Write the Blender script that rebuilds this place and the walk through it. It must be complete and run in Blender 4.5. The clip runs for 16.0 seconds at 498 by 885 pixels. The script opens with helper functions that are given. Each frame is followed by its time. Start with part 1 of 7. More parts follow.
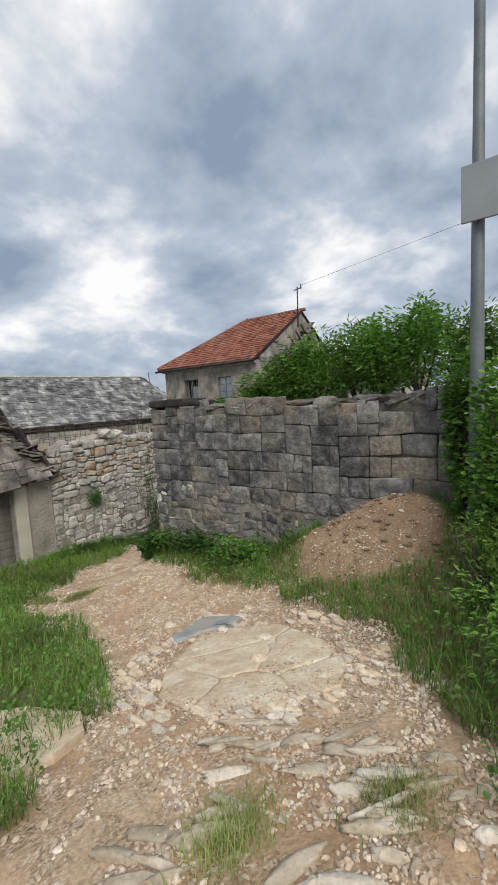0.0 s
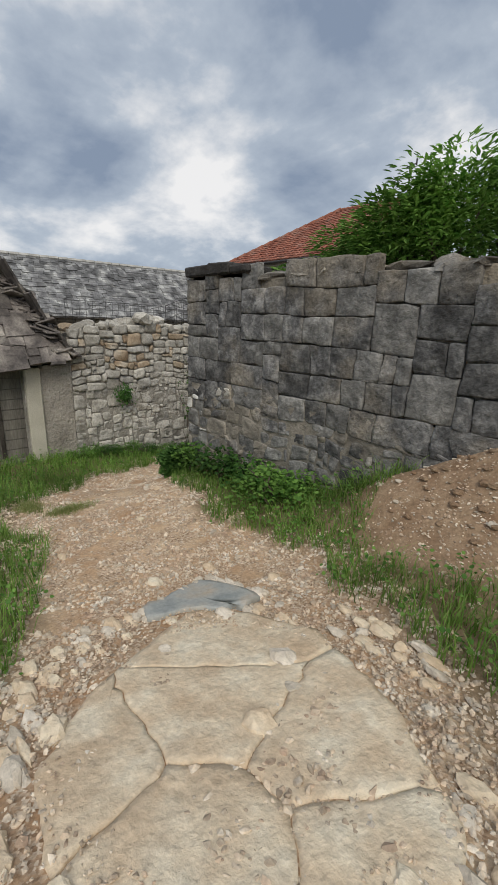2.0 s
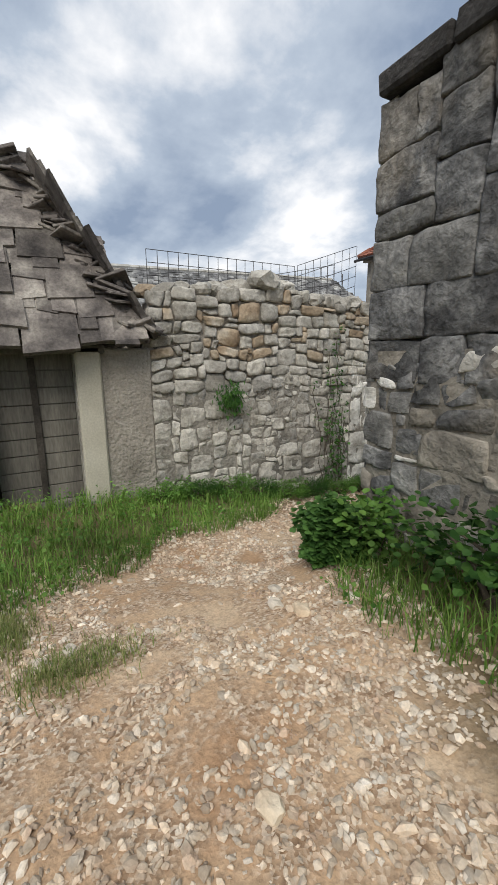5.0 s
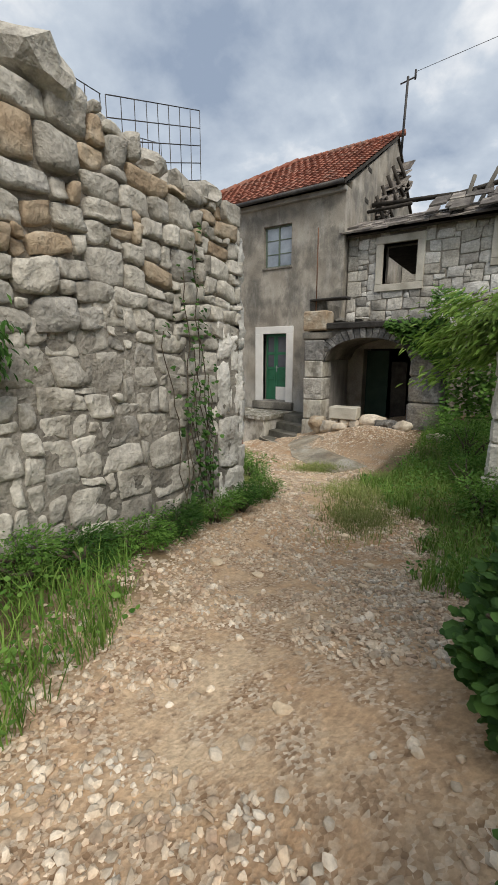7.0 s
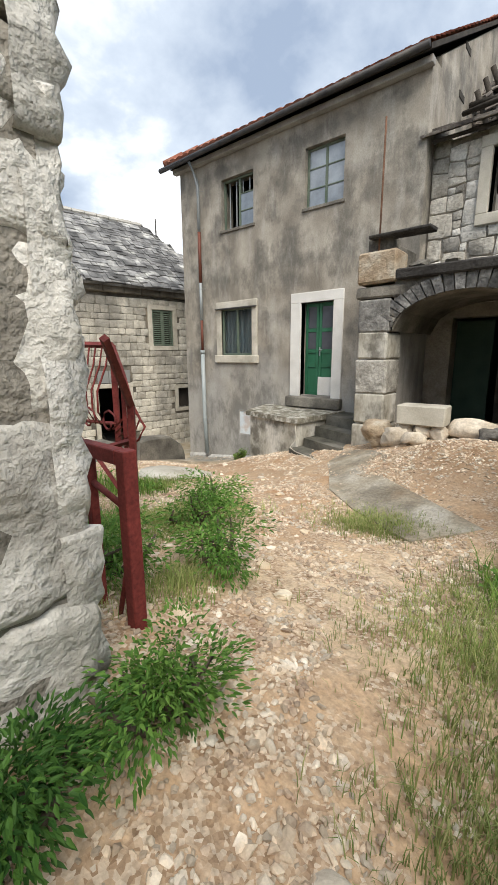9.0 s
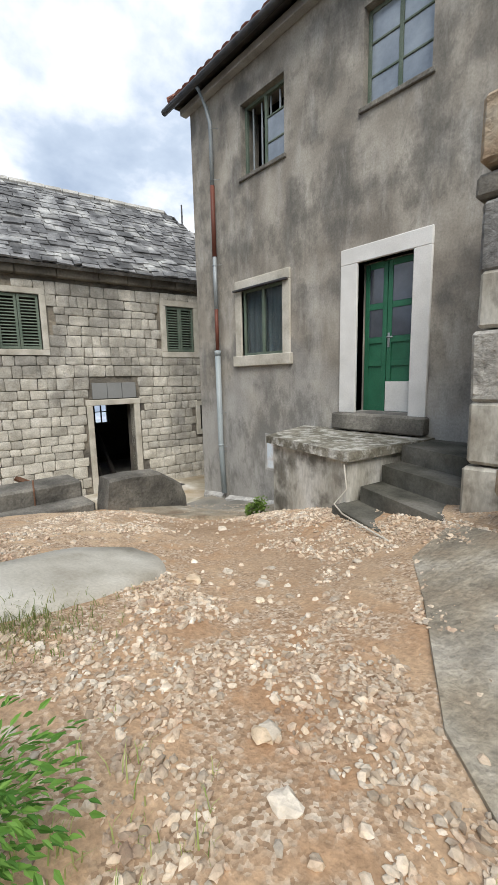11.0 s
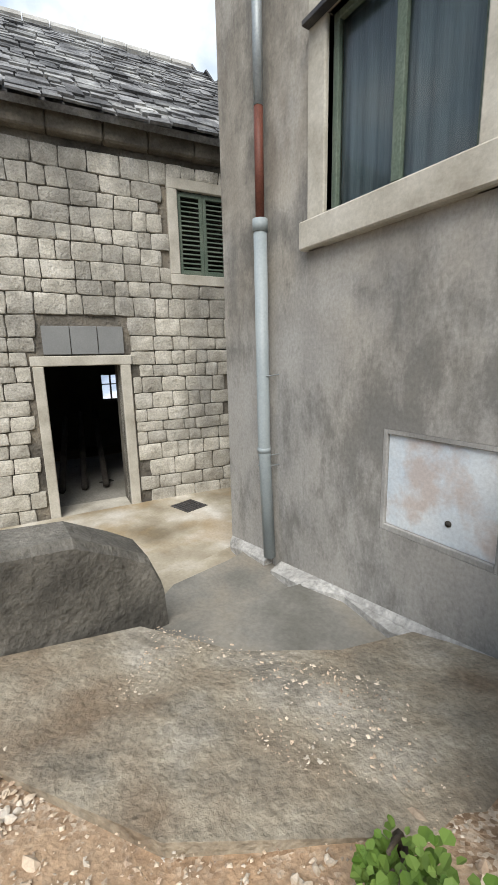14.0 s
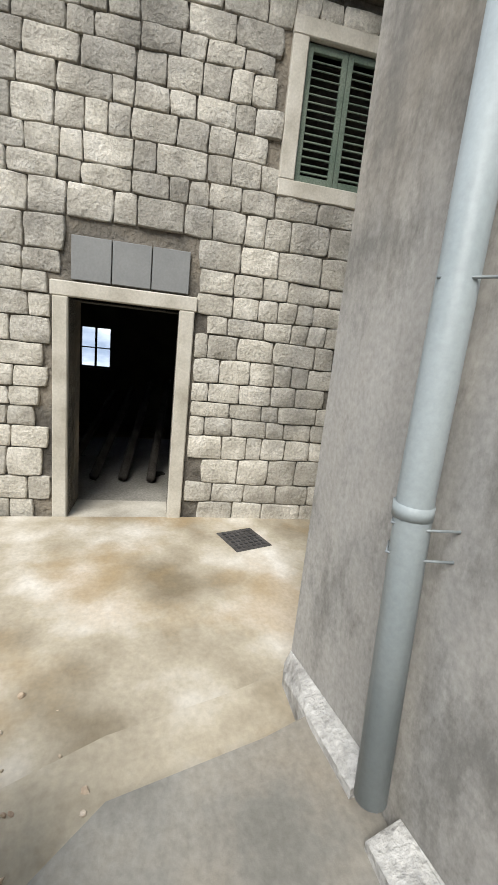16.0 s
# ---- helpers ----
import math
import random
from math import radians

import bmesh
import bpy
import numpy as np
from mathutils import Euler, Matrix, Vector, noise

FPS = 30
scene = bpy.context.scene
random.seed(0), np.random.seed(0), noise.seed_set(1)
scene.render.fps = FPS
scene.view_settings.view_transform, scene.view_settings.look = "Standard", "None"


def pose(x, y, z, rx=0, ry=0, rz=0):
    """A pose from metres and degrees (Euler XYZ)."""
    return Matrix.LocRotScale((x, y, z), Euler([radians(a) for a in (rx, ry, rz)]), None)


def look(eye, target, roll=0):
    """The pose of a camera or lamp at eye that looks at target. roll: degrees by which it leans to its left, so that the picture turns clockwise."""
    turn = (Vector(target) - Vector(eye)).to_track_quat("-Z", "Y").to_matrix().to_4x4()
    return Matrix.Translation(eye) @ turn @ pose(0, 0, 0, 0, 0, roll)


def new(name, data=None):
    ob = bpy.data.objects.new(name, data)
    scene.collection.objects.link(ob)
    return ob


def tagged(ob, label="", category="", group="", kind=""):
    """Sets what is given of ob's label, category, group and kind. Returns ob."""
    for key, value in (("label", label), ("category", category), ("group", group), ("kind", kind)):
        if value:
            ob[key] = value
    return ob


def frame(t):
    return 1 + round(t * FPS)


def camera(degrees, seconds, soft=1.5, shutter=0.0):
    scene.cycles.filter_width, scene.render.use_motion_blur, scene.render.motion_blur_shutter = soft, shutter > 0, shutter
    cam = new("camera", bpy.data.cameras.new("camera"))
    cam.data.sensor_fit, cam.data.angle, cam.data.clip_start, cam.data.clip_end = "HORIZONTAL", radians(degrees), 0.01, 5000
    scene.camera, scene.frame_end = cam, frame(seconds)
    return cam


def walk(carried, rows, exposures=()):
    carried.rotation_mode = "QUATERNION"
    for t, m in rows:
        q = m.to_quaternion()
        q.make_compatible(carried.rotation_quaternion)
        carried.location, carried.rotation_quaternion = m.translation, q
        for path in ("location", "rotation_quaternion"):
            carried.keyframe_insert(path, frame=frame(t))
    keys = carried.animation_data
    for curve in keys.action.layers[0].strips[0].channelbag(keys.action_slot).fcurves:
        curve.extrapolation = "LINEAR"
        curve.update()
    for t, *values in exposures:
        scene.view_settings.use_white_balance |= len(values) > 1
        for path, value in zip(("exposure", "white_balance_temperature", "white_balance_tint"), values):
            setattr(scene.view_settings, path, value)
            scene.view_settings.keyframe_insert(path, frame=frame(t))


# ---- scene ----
cam = camera(62.6, 16.0)
PATH = [
    (0, (17.157, -15.336, 4.482), (15.965, -13.745, 4.269), -3.2),
    (0.5, (16.937, -14.86, 4.291), (15.725, -13.333, 3.841), -6.3),
    (1, (16.712, -14.293, 4.211), (15.403, -12.847, 3.768), -0.4),
    (1.5, (16.331, -13.968, 3.984), (14.944, -12.626, 3.46), 0.0),
    (2, (15.975, -13.556, 3.835), (14.586, -12.237, 3.262), 2.2),
    (2.5, (15.607, -13.235, 3.734), (14.208, -11.909, 3.202), 0.7),
    (3, (15.072, -12.757, 3.566), (13.594, -11.539, 2.989), 3.1),
    (3.5, (14.603, -12.374, 3.419), (13.017, -11.275, 2.889), 1.3),
    (3.7, (14.392, -12.191, 3.331), (12.7, -11.238, 2.854), 1.3),
    (5.8, (11.696, -11.774, 2.527), (9.998, -10.805, 2.109), -1.4),
    (6, (11.424, -11.644, 2.414), (9.853, -10.47, 2.022), -1.7),
    (6.5, (10.776, -11.26, 2.275), (9.529, -9.74, 1.909), -1.8),
    (7, (10.256, -10.663, 2.184), (9.204, -9.016, 1.76), -0.2),
    (7.5, (9.898, -10.067, 2.102), (9.105, -8.28, 1.682), -1.4),
    (7.6, (9.805, -9.896, 2.103), (9.091, -8.089, 1.628), -1.1),
    (8, (9.589, -9.271, 1.943), (8.847, -7.504, 1.371), -1.3),
    (8.2, (9.467, -8.966, 1.909), (8.6, -7.241, 1.388), -1.1),
    (8.5, (9.306, -8.47, 1.814), (8.317, -6.799, 1.335), -1.5),
    (8.8, (9.096, -7.919, 1.728), (7.929, -6.358, 1.277), -1.3),
    (9, (8.944, -7.567, 1.715), (7.674, -6.081, 1.291), -0.4),
    (9.5, (8.605, -6.811, 1.642), (7.315, -5.328, 1.272), -0.3),
    (9.7, (8.451, -6.458, 1.585), (7.089, -5.034, 1.244), -0.9),
    (11.8, (6.306, -4.032, 1.21), (4.792, -2.765, 0.888), -0.4),
    (12, (6.079, -3.836, 1.182), (4.555, -2.582, 0.855), 0.5),
    (12.5, (5.57, -3.417, 1.083), (3.981, -2.244, 0.764), 1.9),
    (13, (4.932, -2.93, 0.941), (3.318, -1.804, 0.587), 2.0),
    (13.5, (4.407, -2.494, 0.909), (2.717, -1.476, 0.582), 1.9),
    (14, (3.744, -2.009, 0.797), (2.1, -0.945, 0.391), -1.3),
    (14.5, (3.311, -1.661, 0.707), (1.716, -0.561, 0.213), -2.5),
    (15, (2.814, -1.34, 0.629), (1.254, -0.237, 0.037), -1.4),
    (15.5, (2.382, -1.118, 0.609), (0.637, -0.28, 0.107), 4.8),
    (16, (1.888, -0.897, 0.419), (0.04, -0.26, -0.004), 6.0),
]
walk(cam, [(t, look(eye, target, roll)) for t, eye, target, roll in PATH], [(0, -0.1, 6700, 10), (1.5, -0.3, 6700, 10), (3.5, -0.2, 6600, 10), (6, 0.05, 6600, 10), (7, 0.1, 6900, 10), (8.5, 0.6, 6900, 10), (9.5, 0.5, 6700, 10), (12, 0.33, 6400, 10), (14, 0.52, 6400, 10), (16, 0.75, 6400, 10)])

# world, sun, exposure
SUN_EL, SUN_AZ = radians(48), radians(128)
scene.view_settings.exposure = 0.0
world = bpy.data.worlds.new("sky")
scene.world = world
world.use_nodes = True
wn, wl = world.node_tree.nodes, world.node_tree.links
wn.clear()
w_out = wn.new("ShaderNodeOutputWorld")
w_bg = wn.new("ShaderNodeBackground")
w_sky = wn.new("ShaderNodeTexSky")
w_sky.sky_type, w_sky.sun_disc, w_sky.sun_elevation, w_sky.sun_rotation = "NISHITA", False, SUN_EL, SUN_AZ
w_co = wn.new("ShaderNodeTexCoord")
w_sep = wn.new("ShaderNodeSeparateXYZ")
wl.new(w_co.outputs["Generated"], w_sep.inputs[0])
w_add = wn.new("ShaderNodeMath")
w_add.operation, w_add.inputs[1].default_value = "ADD", 0.38
wl.new(w_sep.outputs["Z"], w_add.inputs[0])
w_px = wn.new("ShaderNodeMath"); w_px.operation = "DIVIDE"
w_py = wn.new("ShaderNodeMath"); w_py.operation = "DIVIDE"
wl.new(w_sep.outputs["X"], w_px.inputs[0]); wl.new(w_add.outputs[0], w_px.inputs[1])
wl.new(w_sep.outputs["Y"], w_py.inputs[0]); wl.new(w_add.outputs[0], w_py.inputs[1])
w_comb = wn.new("ShaderNodeCombineXYZ")
wl.new(w_px.outputs[0], w_comb.inputs[0]); wl.new(w_py.outputs[0], w_comb.inputs[1])
w_n = wn.new("ShaderNodeTexNoise")
w_n.inputs["Scale"].default_value, w_n.inputs["Detail"].default_value, w_n.inputs["Roughness"].default_value = 1.9, 8, 0.55
w_n.inputs["Distortion"].default_value = 0.12
wl.new(w_comb.outputs[0], w_n.inputs["Vector"])
w_r = wn.new("ShaderNodeValToRGB")
els = w_r.color_ramp.elements
els[0].position, els[0].color = 0.37, (2.5, 3.2, 4.4, 1)
els[1].position, els[1].color = 0.63, (9.4, 9.5, 9.7, 1)
e = els.new(0.51); e.color = (4.6, 5.35, 6.4, 1)
wl.new(w_n.outputs["Fac"], w_r.inputs[0])
w_mix = wn.new("ShaderNodeMix")
w_mix.data_type = "RGBA"
w_mix.inputs["Factor"].default_value = 0.94
wl.new(w_sky.outputs[0], w_mix.inputs[6]); wl.new(w_r.outputs[0], w_mix.inputs[7])
wl.new(w_mix.outputs[2], w_bg.inputs["Color"])
w_bg.inputs["Strength"].default_value = 0.115
wl.new(w_bg.outputs[0], w_out.inputs[0])
sun = new("sun", bpy.data.lights.new("sun", "SUN"))
sun.data.energy, sun.data.angle, sun.data.color = 2.6, radians(35), (1.0, 0.955, 0.88)
sun.rotation_euler = (radians(90) - SUN_EL, 0, radians(180) - SUN_AZ)


# materials
def material(name, cols, scale=2.0, fine=30.0, rough=0.9, bump=0.35, dist=0.01, vary=0.0, metal=0.0, dark=0.25,
             stain=None, stain_scale=0.8, stain_amt=0.5, stretch=(1, 1, 1), spec=0.3, streak=None, dado=None, mould=None):
    m = bpy.data.materials.new(name)
    m.use_nodes = True
    n, l = m.node_tree.nodes, m.node_tree.links
    b = n["Principled BSDF"]
    b.inputs["Roughness"].default_value, b.inputs["Metallic"].default_value = rough, metal
    b.inputs["Specular IOR Level"].default_value = spec
    geo = n.new("ShaderNodeNewGeometry")
    info = n.new("ShaderNodeObjectInfo")
    mp = n.new("ShaderNodeMapping")
    mp.inputs["Scale"].default_value = stretch
    l.new(geo.outputs["Position"], mp.inputs["Vector"])
    if vary:
        off = n.new("ShaderNodeVectorMath"); off.operation = "SCALE"
        comb = n.new("ShaderNodeCombineXYZ")
        for i in range(3):
            l.new(info.outputs["Random"], comb.inputs[i])
        l.new(comb.outputs[0], off.inputs[0]); off.inputs["Scale"].default_value = 37.0
        l.new(off.outputs[0], mp.inputs["Location"])
    n1 = n.new("ShaderNodeTexNoise")
    n1.inputs["Scale"].default_value, n1.inputs["Detail"].default_value = scale, 5
    l.new(mp.outputs[0], n1.inputs["Vector"])
    ramp = n.new("ShaderNodeValToRGB")
    r = ramp.color_ramp.elements
    k = len(cols)
    r[0].position, r[0].color = 0.3, (*cols[0], 1)
    r[1].position, r[1].color = 0.7, (*cols[-1], 1)
    for i, c in enumerate(cols[1:-1], 1):
        x = r.new(0.3 + 0.4 * i / (k - 1)); x.color = (*c, 1)
    l.new(n1.outputs["Fac"], ramp.inputs[0])
    n2 = n.new("ShaderNodeTexNoise")
    n2.inputs["Scale"].default_value, n2.inputs["Detail"].default_value, n2.inputs["Roughness"].default_value = fine, 6, 0.65
    l.new(mp.outputs[0], n2.inputs["Vector"])
    mr = n.new("ShaderNodeMapRange")
    mr.inputs["From Min"].default_value, mr.inputs["From Max"].default_value = 0.3, 0.7
    mr.inputs["To Min"].default_value, mr.inputs["To Max"].default_value = 1 - dark, 1 + dark * 0.6
    l.new(n2.outputs["Fac"], mr.inputs["Value"])
    last = ramp.outputs[0]
    if stain:
        n3 = n.new("ShaderNodeTexNoise")
        n3.inputs["Scale"].default_value, n3.inputs["Detail"].default_value, n3.inputs["Roughness"].default_value = stain_scale, 7, 0.6
        l.new(geo.outputs["Position"], n3.inputs["Vector"])
        sr = n.new("ShaderNodeMapRange")
        sr.inputs["From Min"].default_value, sr.inputs["From Max"].default_value = 0.47, 0.62
        sr.inputs["To Max"].default_value = stain_amt
        l.new(n3.outputs["Fac"], sr.inputs["Value"])
        mx = n.new("ShaderNodeMix"); mx.data_type = "RGBA"
        l.new(sr.outputs[0], mx.inputs["Factor"]); l.new(last, mx.inputs[6]); mx.inputs[7].default_value = (*stain, 1)
        last = mx.outputs[2]
    if streak:
        m4 = n.new("ShaderNodeMapping"); m4.inputs["Scale"].default_value = (1, 1, 0.28)
        l.new(geo.outputs["Position"], m4.inputs["Vector"])
        n4 = n.new("ShaderNodeTexNoise")
        n4.inputs["Scale"].default_value, n4.inputs["Detail"].default_value, n4.inputs["Roughness"].default_value = 2.6, 8, 0.68
        l.new(m4.outputs[0], n4.inputs["Vector"])
        s4 = n.new("ShaderNodeMapRange")
        s4.inputs["From Min"].default_value, s4.inputs["From Max"].default_value = 0.50, 0.68
        s4.inputs["To Max"].default_value = streak[1]
        l.new(n4.outputs["Fac"], s4.inputs["Value"])
        x4 = n.new("ShaderNodeMix"); x4.data_type = "RGBA"
        l.new(s4.outputs[0], x4.inputs["Factor"]); l.new(last, x4.inputs[6]); x4.inputs[7].default_value = (*streak[0], 1)
        last = x4.outputs[2]
    if dado:
        # a later coat of pale cement on the lower wall, with a ragged upper edge
        nd = n.new("ShaderNodeTexNoise")
        nd.inputs["Scale"].default_value, nd.inputs["Detail"].default_value = 0.9, 6
        l.new(geo.outputs["Position"], nd.inputs["Vector"])
        sp = n.new("ShaderNodeSeparateXYZ"); l.new(geo.outputs["Position"], sp.inputs[0])
        ad = n.new("ShaderNodeMath"); ad.operation = "MULTIPLY_ADD"; ad.inputs[1].default_value = 3.2
        l.new(nd.outputs["Fac"], ad.inputs[0]); l.new(sp.outputs["Z"], ad.inputs[2])
        dr = n.new("ShaderNodeMapRange")
        dr.inputs["From Min"].default_value, dr.inputs["From Max"].default_value = 3.3, 2.3
        dr.inputs["To Max"].default_value = 0.6
        l.new(ad.outputs[0], dr.inputs["Value"])
        dx = n.new("ShaderNodeMix"); dx.data_type = "RGBA"
        l.new(dr.outputs[0], dx.inputs["Factor"]); l.new(last, dx.inputs[6]); dx.inputs[7].default_value = (*dado, 1)
        last = dx.outputs[2]
    if mould:
        lo = n.new("ShaderNodeTexNoise"); lo.inputs["Scale"].default_value = 0.75
        l.new(geo.outputs["Position"], lo.inputs["Vector"])
        m6 = n.new("ShaderNodeMapping"); m6.inputs["Scale"].default_value = (1, 1, 0.45)
        l.new(geo.outputs["Position"], m6.inputs["Vector"])
        n6 = n.new("ShaderNodeTexNoise")
        n6.inputs["Scale"].default_value, n6.inputs["Detail"].default_value, n6.inputs["Roughness"].default_value = 7.0, 10, 0.78
        l.new(m6.outputs[0], n6.inputs["Vector"])
        su = n.new("ShaderNodeMath"); su.operation = "MULTIPLY_ADD"; su.inputs[1].default_value = 0.9
        l.new(lo.outputs["Fac"], su.inputs[0]); l.new(n6.outputs["Fac"], su.inputs[2])
        s6 = n.new("ShaderNodeMapRange")
        s6.inputs["From Min"].default_value, s6.inputs["From Max"].default_value, s6.inputs["To Max"].default_value = 0.95, 1.12, mould[1]
        l.new(su.outputs[0], s6.inputs["Value"])
        x6 = n.new("ShaderNodeMix"); x6.data_type = "RGBA"
        l.new(s6.outputs[0], x6.inputs["Factor"]); l.new(last, x6.inputs[6]); x6.inputs[7].default_value = (*mould[0], 1)
        last = x6.outputs[2]
    sc = n.new("ShaderNodeVectorMath"); sc.operation = "SCALE"
    l.new(last, sc.inputs[0]); l.new(mr.outputs[0], sc.inputs["Scale"])
    last = sc.outputs[0]
    if vary:
        vr = n.new("ShaderNodeMapRange")
        vr.inputs["To Min"].default_value, vr.inputs["To Max"].default_value = 1 - vary, 1 + vary
        l.new(info.outputs["Random"], vr.inputs["Value"])
        s2 = n.new("ShaderNodeVectorMath"); s2.operation = "SCALE"
        l.new(last, s2.inputs[0]); l.new(vr.outputs[0], s2.inputs["Scale"])
        last = s2.outputs[0]
    l.new(last, b.inputs["Base Color"])
    if bump:
        bp = n.new("ShaderNodeBump")
        bp.inputs["Strength"].default_value, bp.inputs["Distance"].default_value = bump, dist
        l.new(n2.outputs["Fac"], bp.inputs["Height"])
        if bump >= 0.55:
            n5 = n.new("ShaderNodeTexNoise")
            n5.inputs["Scale"].default_value, n5.inputs["Detail"].default_value, n5.inputs["Roughness"].default_value = fine * 0.4, 4, 0.6
            l.new(mp.outputs[0], n5.inputs["Vector"])
            b5 = n.new("ShaderNodeBump")
            b5.inputs["Strength"].default_value, b5.inputs["Distance"].default_value = 0.9, dist * 2.2
            l.new(n5.outputs["Fac"], b5.inputs["Height"]); l.new(b5.outputs[0], bp.inputs["Normal"])
        l.new(bp.outputs[0], b.inputs["Normal"])
    return m


def island_leaf(name, c1, c2, rough=0.6):
    m = bpy.data.materials.new(name)
    m.use_nodes = True
    n, l = m.node_tree.nodes, m.node_tree.links
    b = n["Principled BSDF"]
    geo = n.new("ShaderNodeNewGeometry")
    ramp = n.new("ShaderNodeValToRGB")
    ramp.color_ramp.elements[0].color, ramp.color_ramp.elements[1].color = (*c1, 1), (*c2, 1)
    l.new(geo.outputs["Random Per Island"], ramp.inputs[0])
    nz = n.new("ShaderNodeTexNoise"); nz.inputs["Scale"].default_value = 0.9
    l.new(geo.outputs["Position"], nz.inputs["Vector"])
    mr = n.new("ShaderNodeMapRange")
    mr.inputs["From Min"].default_value, mr.inputs["From Max"].default_value = 0.3, 0.7
    mr.inputs["To Min"].default_value, mr.inputs["To Max"].default_value = 0.65, 1.35
    l.new(nz.outputs["Fac"], mr.inputs["Value"])
    sc = n.new("ShaderNodeVectorMath"); sc.operation = "SCALE"
    l.new(ramp.outputs[0], sc.inputs[0]); l.new(mr.outputs[0], sc.inputs["Scale"])
    l.new(sc.outputs[0], b.inputs["Base Color"])
    b.inputs["Roughness"].default_value = rough
    b.inputs["Specular IOR Level"].default_value = 0.25
    tr = n.new("ShaderNodeBsdfTranslucent")
    l.new(sc.outputs[0], tr.inputs["Color"])
    mx = n.new("ShaderNodeMixShader"); mx.inputs[0].default_value = 0.3
    l.new(b.outputs[0], mx.inputs[1]); l.new(tr.outputs[0], mx.inputs[2])
    l.new(mx.outputs[0], n["Material Output"].inputs["Surface"])
    return m


M = {}
M["grey_stone"] = material("weathered_grey_limestone", [(0.065, 0.064, 0.064), (0.14, 0.139, 0.137), (0.28, 0.276, 0.265)], 6.0, 24, 0.92, 0.8, 0.02, 0.3,
                           stain=(0.33, 0.285, 0.22), stain_scale=0.75, stain_amt=0.75, dark=0.38)
M["pale_stone"] = material("pale_rubble_limestone", [(0.33, 0.305, 0.26), (0.50, 0.475, 0.42), (0.62, 0.59, 0.53)], 3.0, 24, 0.92, 0.7, 0.02, 0.22,
                           stain=(0.22, 0.205, 0.175), stain_scale=1.6, stain_amt=0.6, dark=0.3)
M["quoin_stone"] = material("white_rough_quoin_stone", [(0.50, 0.485, 0.45), (0.66, 0.645, 0.60), (0.78, 0.76, 0.72)], 3.0, 24, 0.92, 0.9, 0.02, 0.12,
                            stain=(0.34, 0.32, 0.28), stain_scale=2.2, stain_amt=0.6, dark=0.25)
M["mid_pale"] = material("greyish_rubble_limestone", [(0.22, 0.21, 0.19), (0.36, 0.345, 0.31), (0.52, 0.50, 0.46)], 4.0, 24, 0.92, 0.8, 0.02, 0.2, dark=0.35)
M["ochre_stone"] = material("ochre_limestone", [(0.28, 0.20, 0.13), (0.40, 0.32, 0.23), (0.48, 0.43, 0.35)], 4.0, 24, 0.92, 0.7, 0.02, 0.2)
M["ashlar"] = material("squared_limestone", [(0.38, 0.355, 0.30), (0.53, 0.50, 0.43), (0.66, 0.63, 0.56)], 4.0, 45, 0.9, 0.8, 0.012, 0.2,
                       stain=(0.17, 0.165, 0.15), stain_scale=0.8, stain_amt=0.6, dark=0.32)
M["mortar"] = material("old_lime_mortar", [(0.20, 0.18, 0.15), (0.34, 0.31, 0.265), (0.42, 0.385, 0.33)], 2.0, 35, 0.95, 0.6, 0.02)
M["bed_mortar"] = material("weathered_joint_mortar", [(0.16, 0.15, 0.13), (0.27, 0.25, 0.215), (0.38, 0.355, 0.31)], 3.0, 30, 0.95, 0.7, 0.02, dark=0.35)
M["dark_mortar"] = material("dark_joint_mortar", [(0.08, 0.072, 0.062), (0.17, 0.155, 0.13), (0.30, 0.26, 0.20)], 1.6, 30, 0.95, 0.6, 0.02)
M["render"] = material("grey_brown_render", [(0.21, 0.188, 0.158), (0.325, 0.296, 0.25), (0.46, 0.425, 0.365)], 1.8, 45, 0.93, 0.5, 0.004,
                       stain=(0.13, 0.123, 0.112), stain_scale=1.5, stain_amt=0.75, stretch=(1, 1, 0.8), dark=0.2, streak=((0.47, 0.45, 0.41), 0.65), dado=(0.40, 0.395, 0.38), mould=((0.12, 0.115, 0.10), 0.55))
M["render_grey"] = material("grey_cement_render", [(0.28, 0.272, 0.255), (0.38, 0.37, 0.35), (0.46, 0.45, 0.42)], 1.2, 60, 0.93, 0.4, 0.008,
                            stain=(0.19, 0.185, 0.175), stain_scale=1.3, stain_amt=0.7, stretch=(1, 1, 0.6), dark=0.2, streak=((0.5, 0.49, 0.46), 0.5))
M["white_paint"] = material("white_painted_stone", [(0.62, 0.61, 0.58), (0.75, 0.74, 0.71)], 3, 60, 0.7, 0.2, 0.004, dark=0.1)
M["cream_stone"] = material("cream_stone_frame", [(0.36, 0.33, 0.27), (0.50, 0.47, 0.40), (0.6, 0.57, 0.5)], 3, 50, 0.85, 0.3, 0.005, dark=0.15)
M["plaster_post"] = material("cream_plastered_post", [(0.42, 0.39, 0.31), (0.55, 0.52, 0.43)], 2.5, 50, 0.9, 0.3, 0.005, dark=0.18)
M["green_paint"] = material("green_painted_wood", [(0.015, 0.11, 0.055), (0.03, 0.16, 0.085)], 3, 60, 0.5, 0.15, 0.003, dark=0.25, spec=0.45)
M["green_faded"] = material("faded_green_shutter", [(0.10, 0.14, 0.105), (0.17, 0.205, 0.16)], 4, 60, 0.75, 0.3, 0.003, dark=0.35)
M["old_wood"] = material("grey_old_wood", [(0.12, 0.11, 0.095), (0.22, 0.205, 0.175)], 4, 50, 0.9, 0.5, 0.006, dark=0.35, stretch=(1, 1, 0.15))
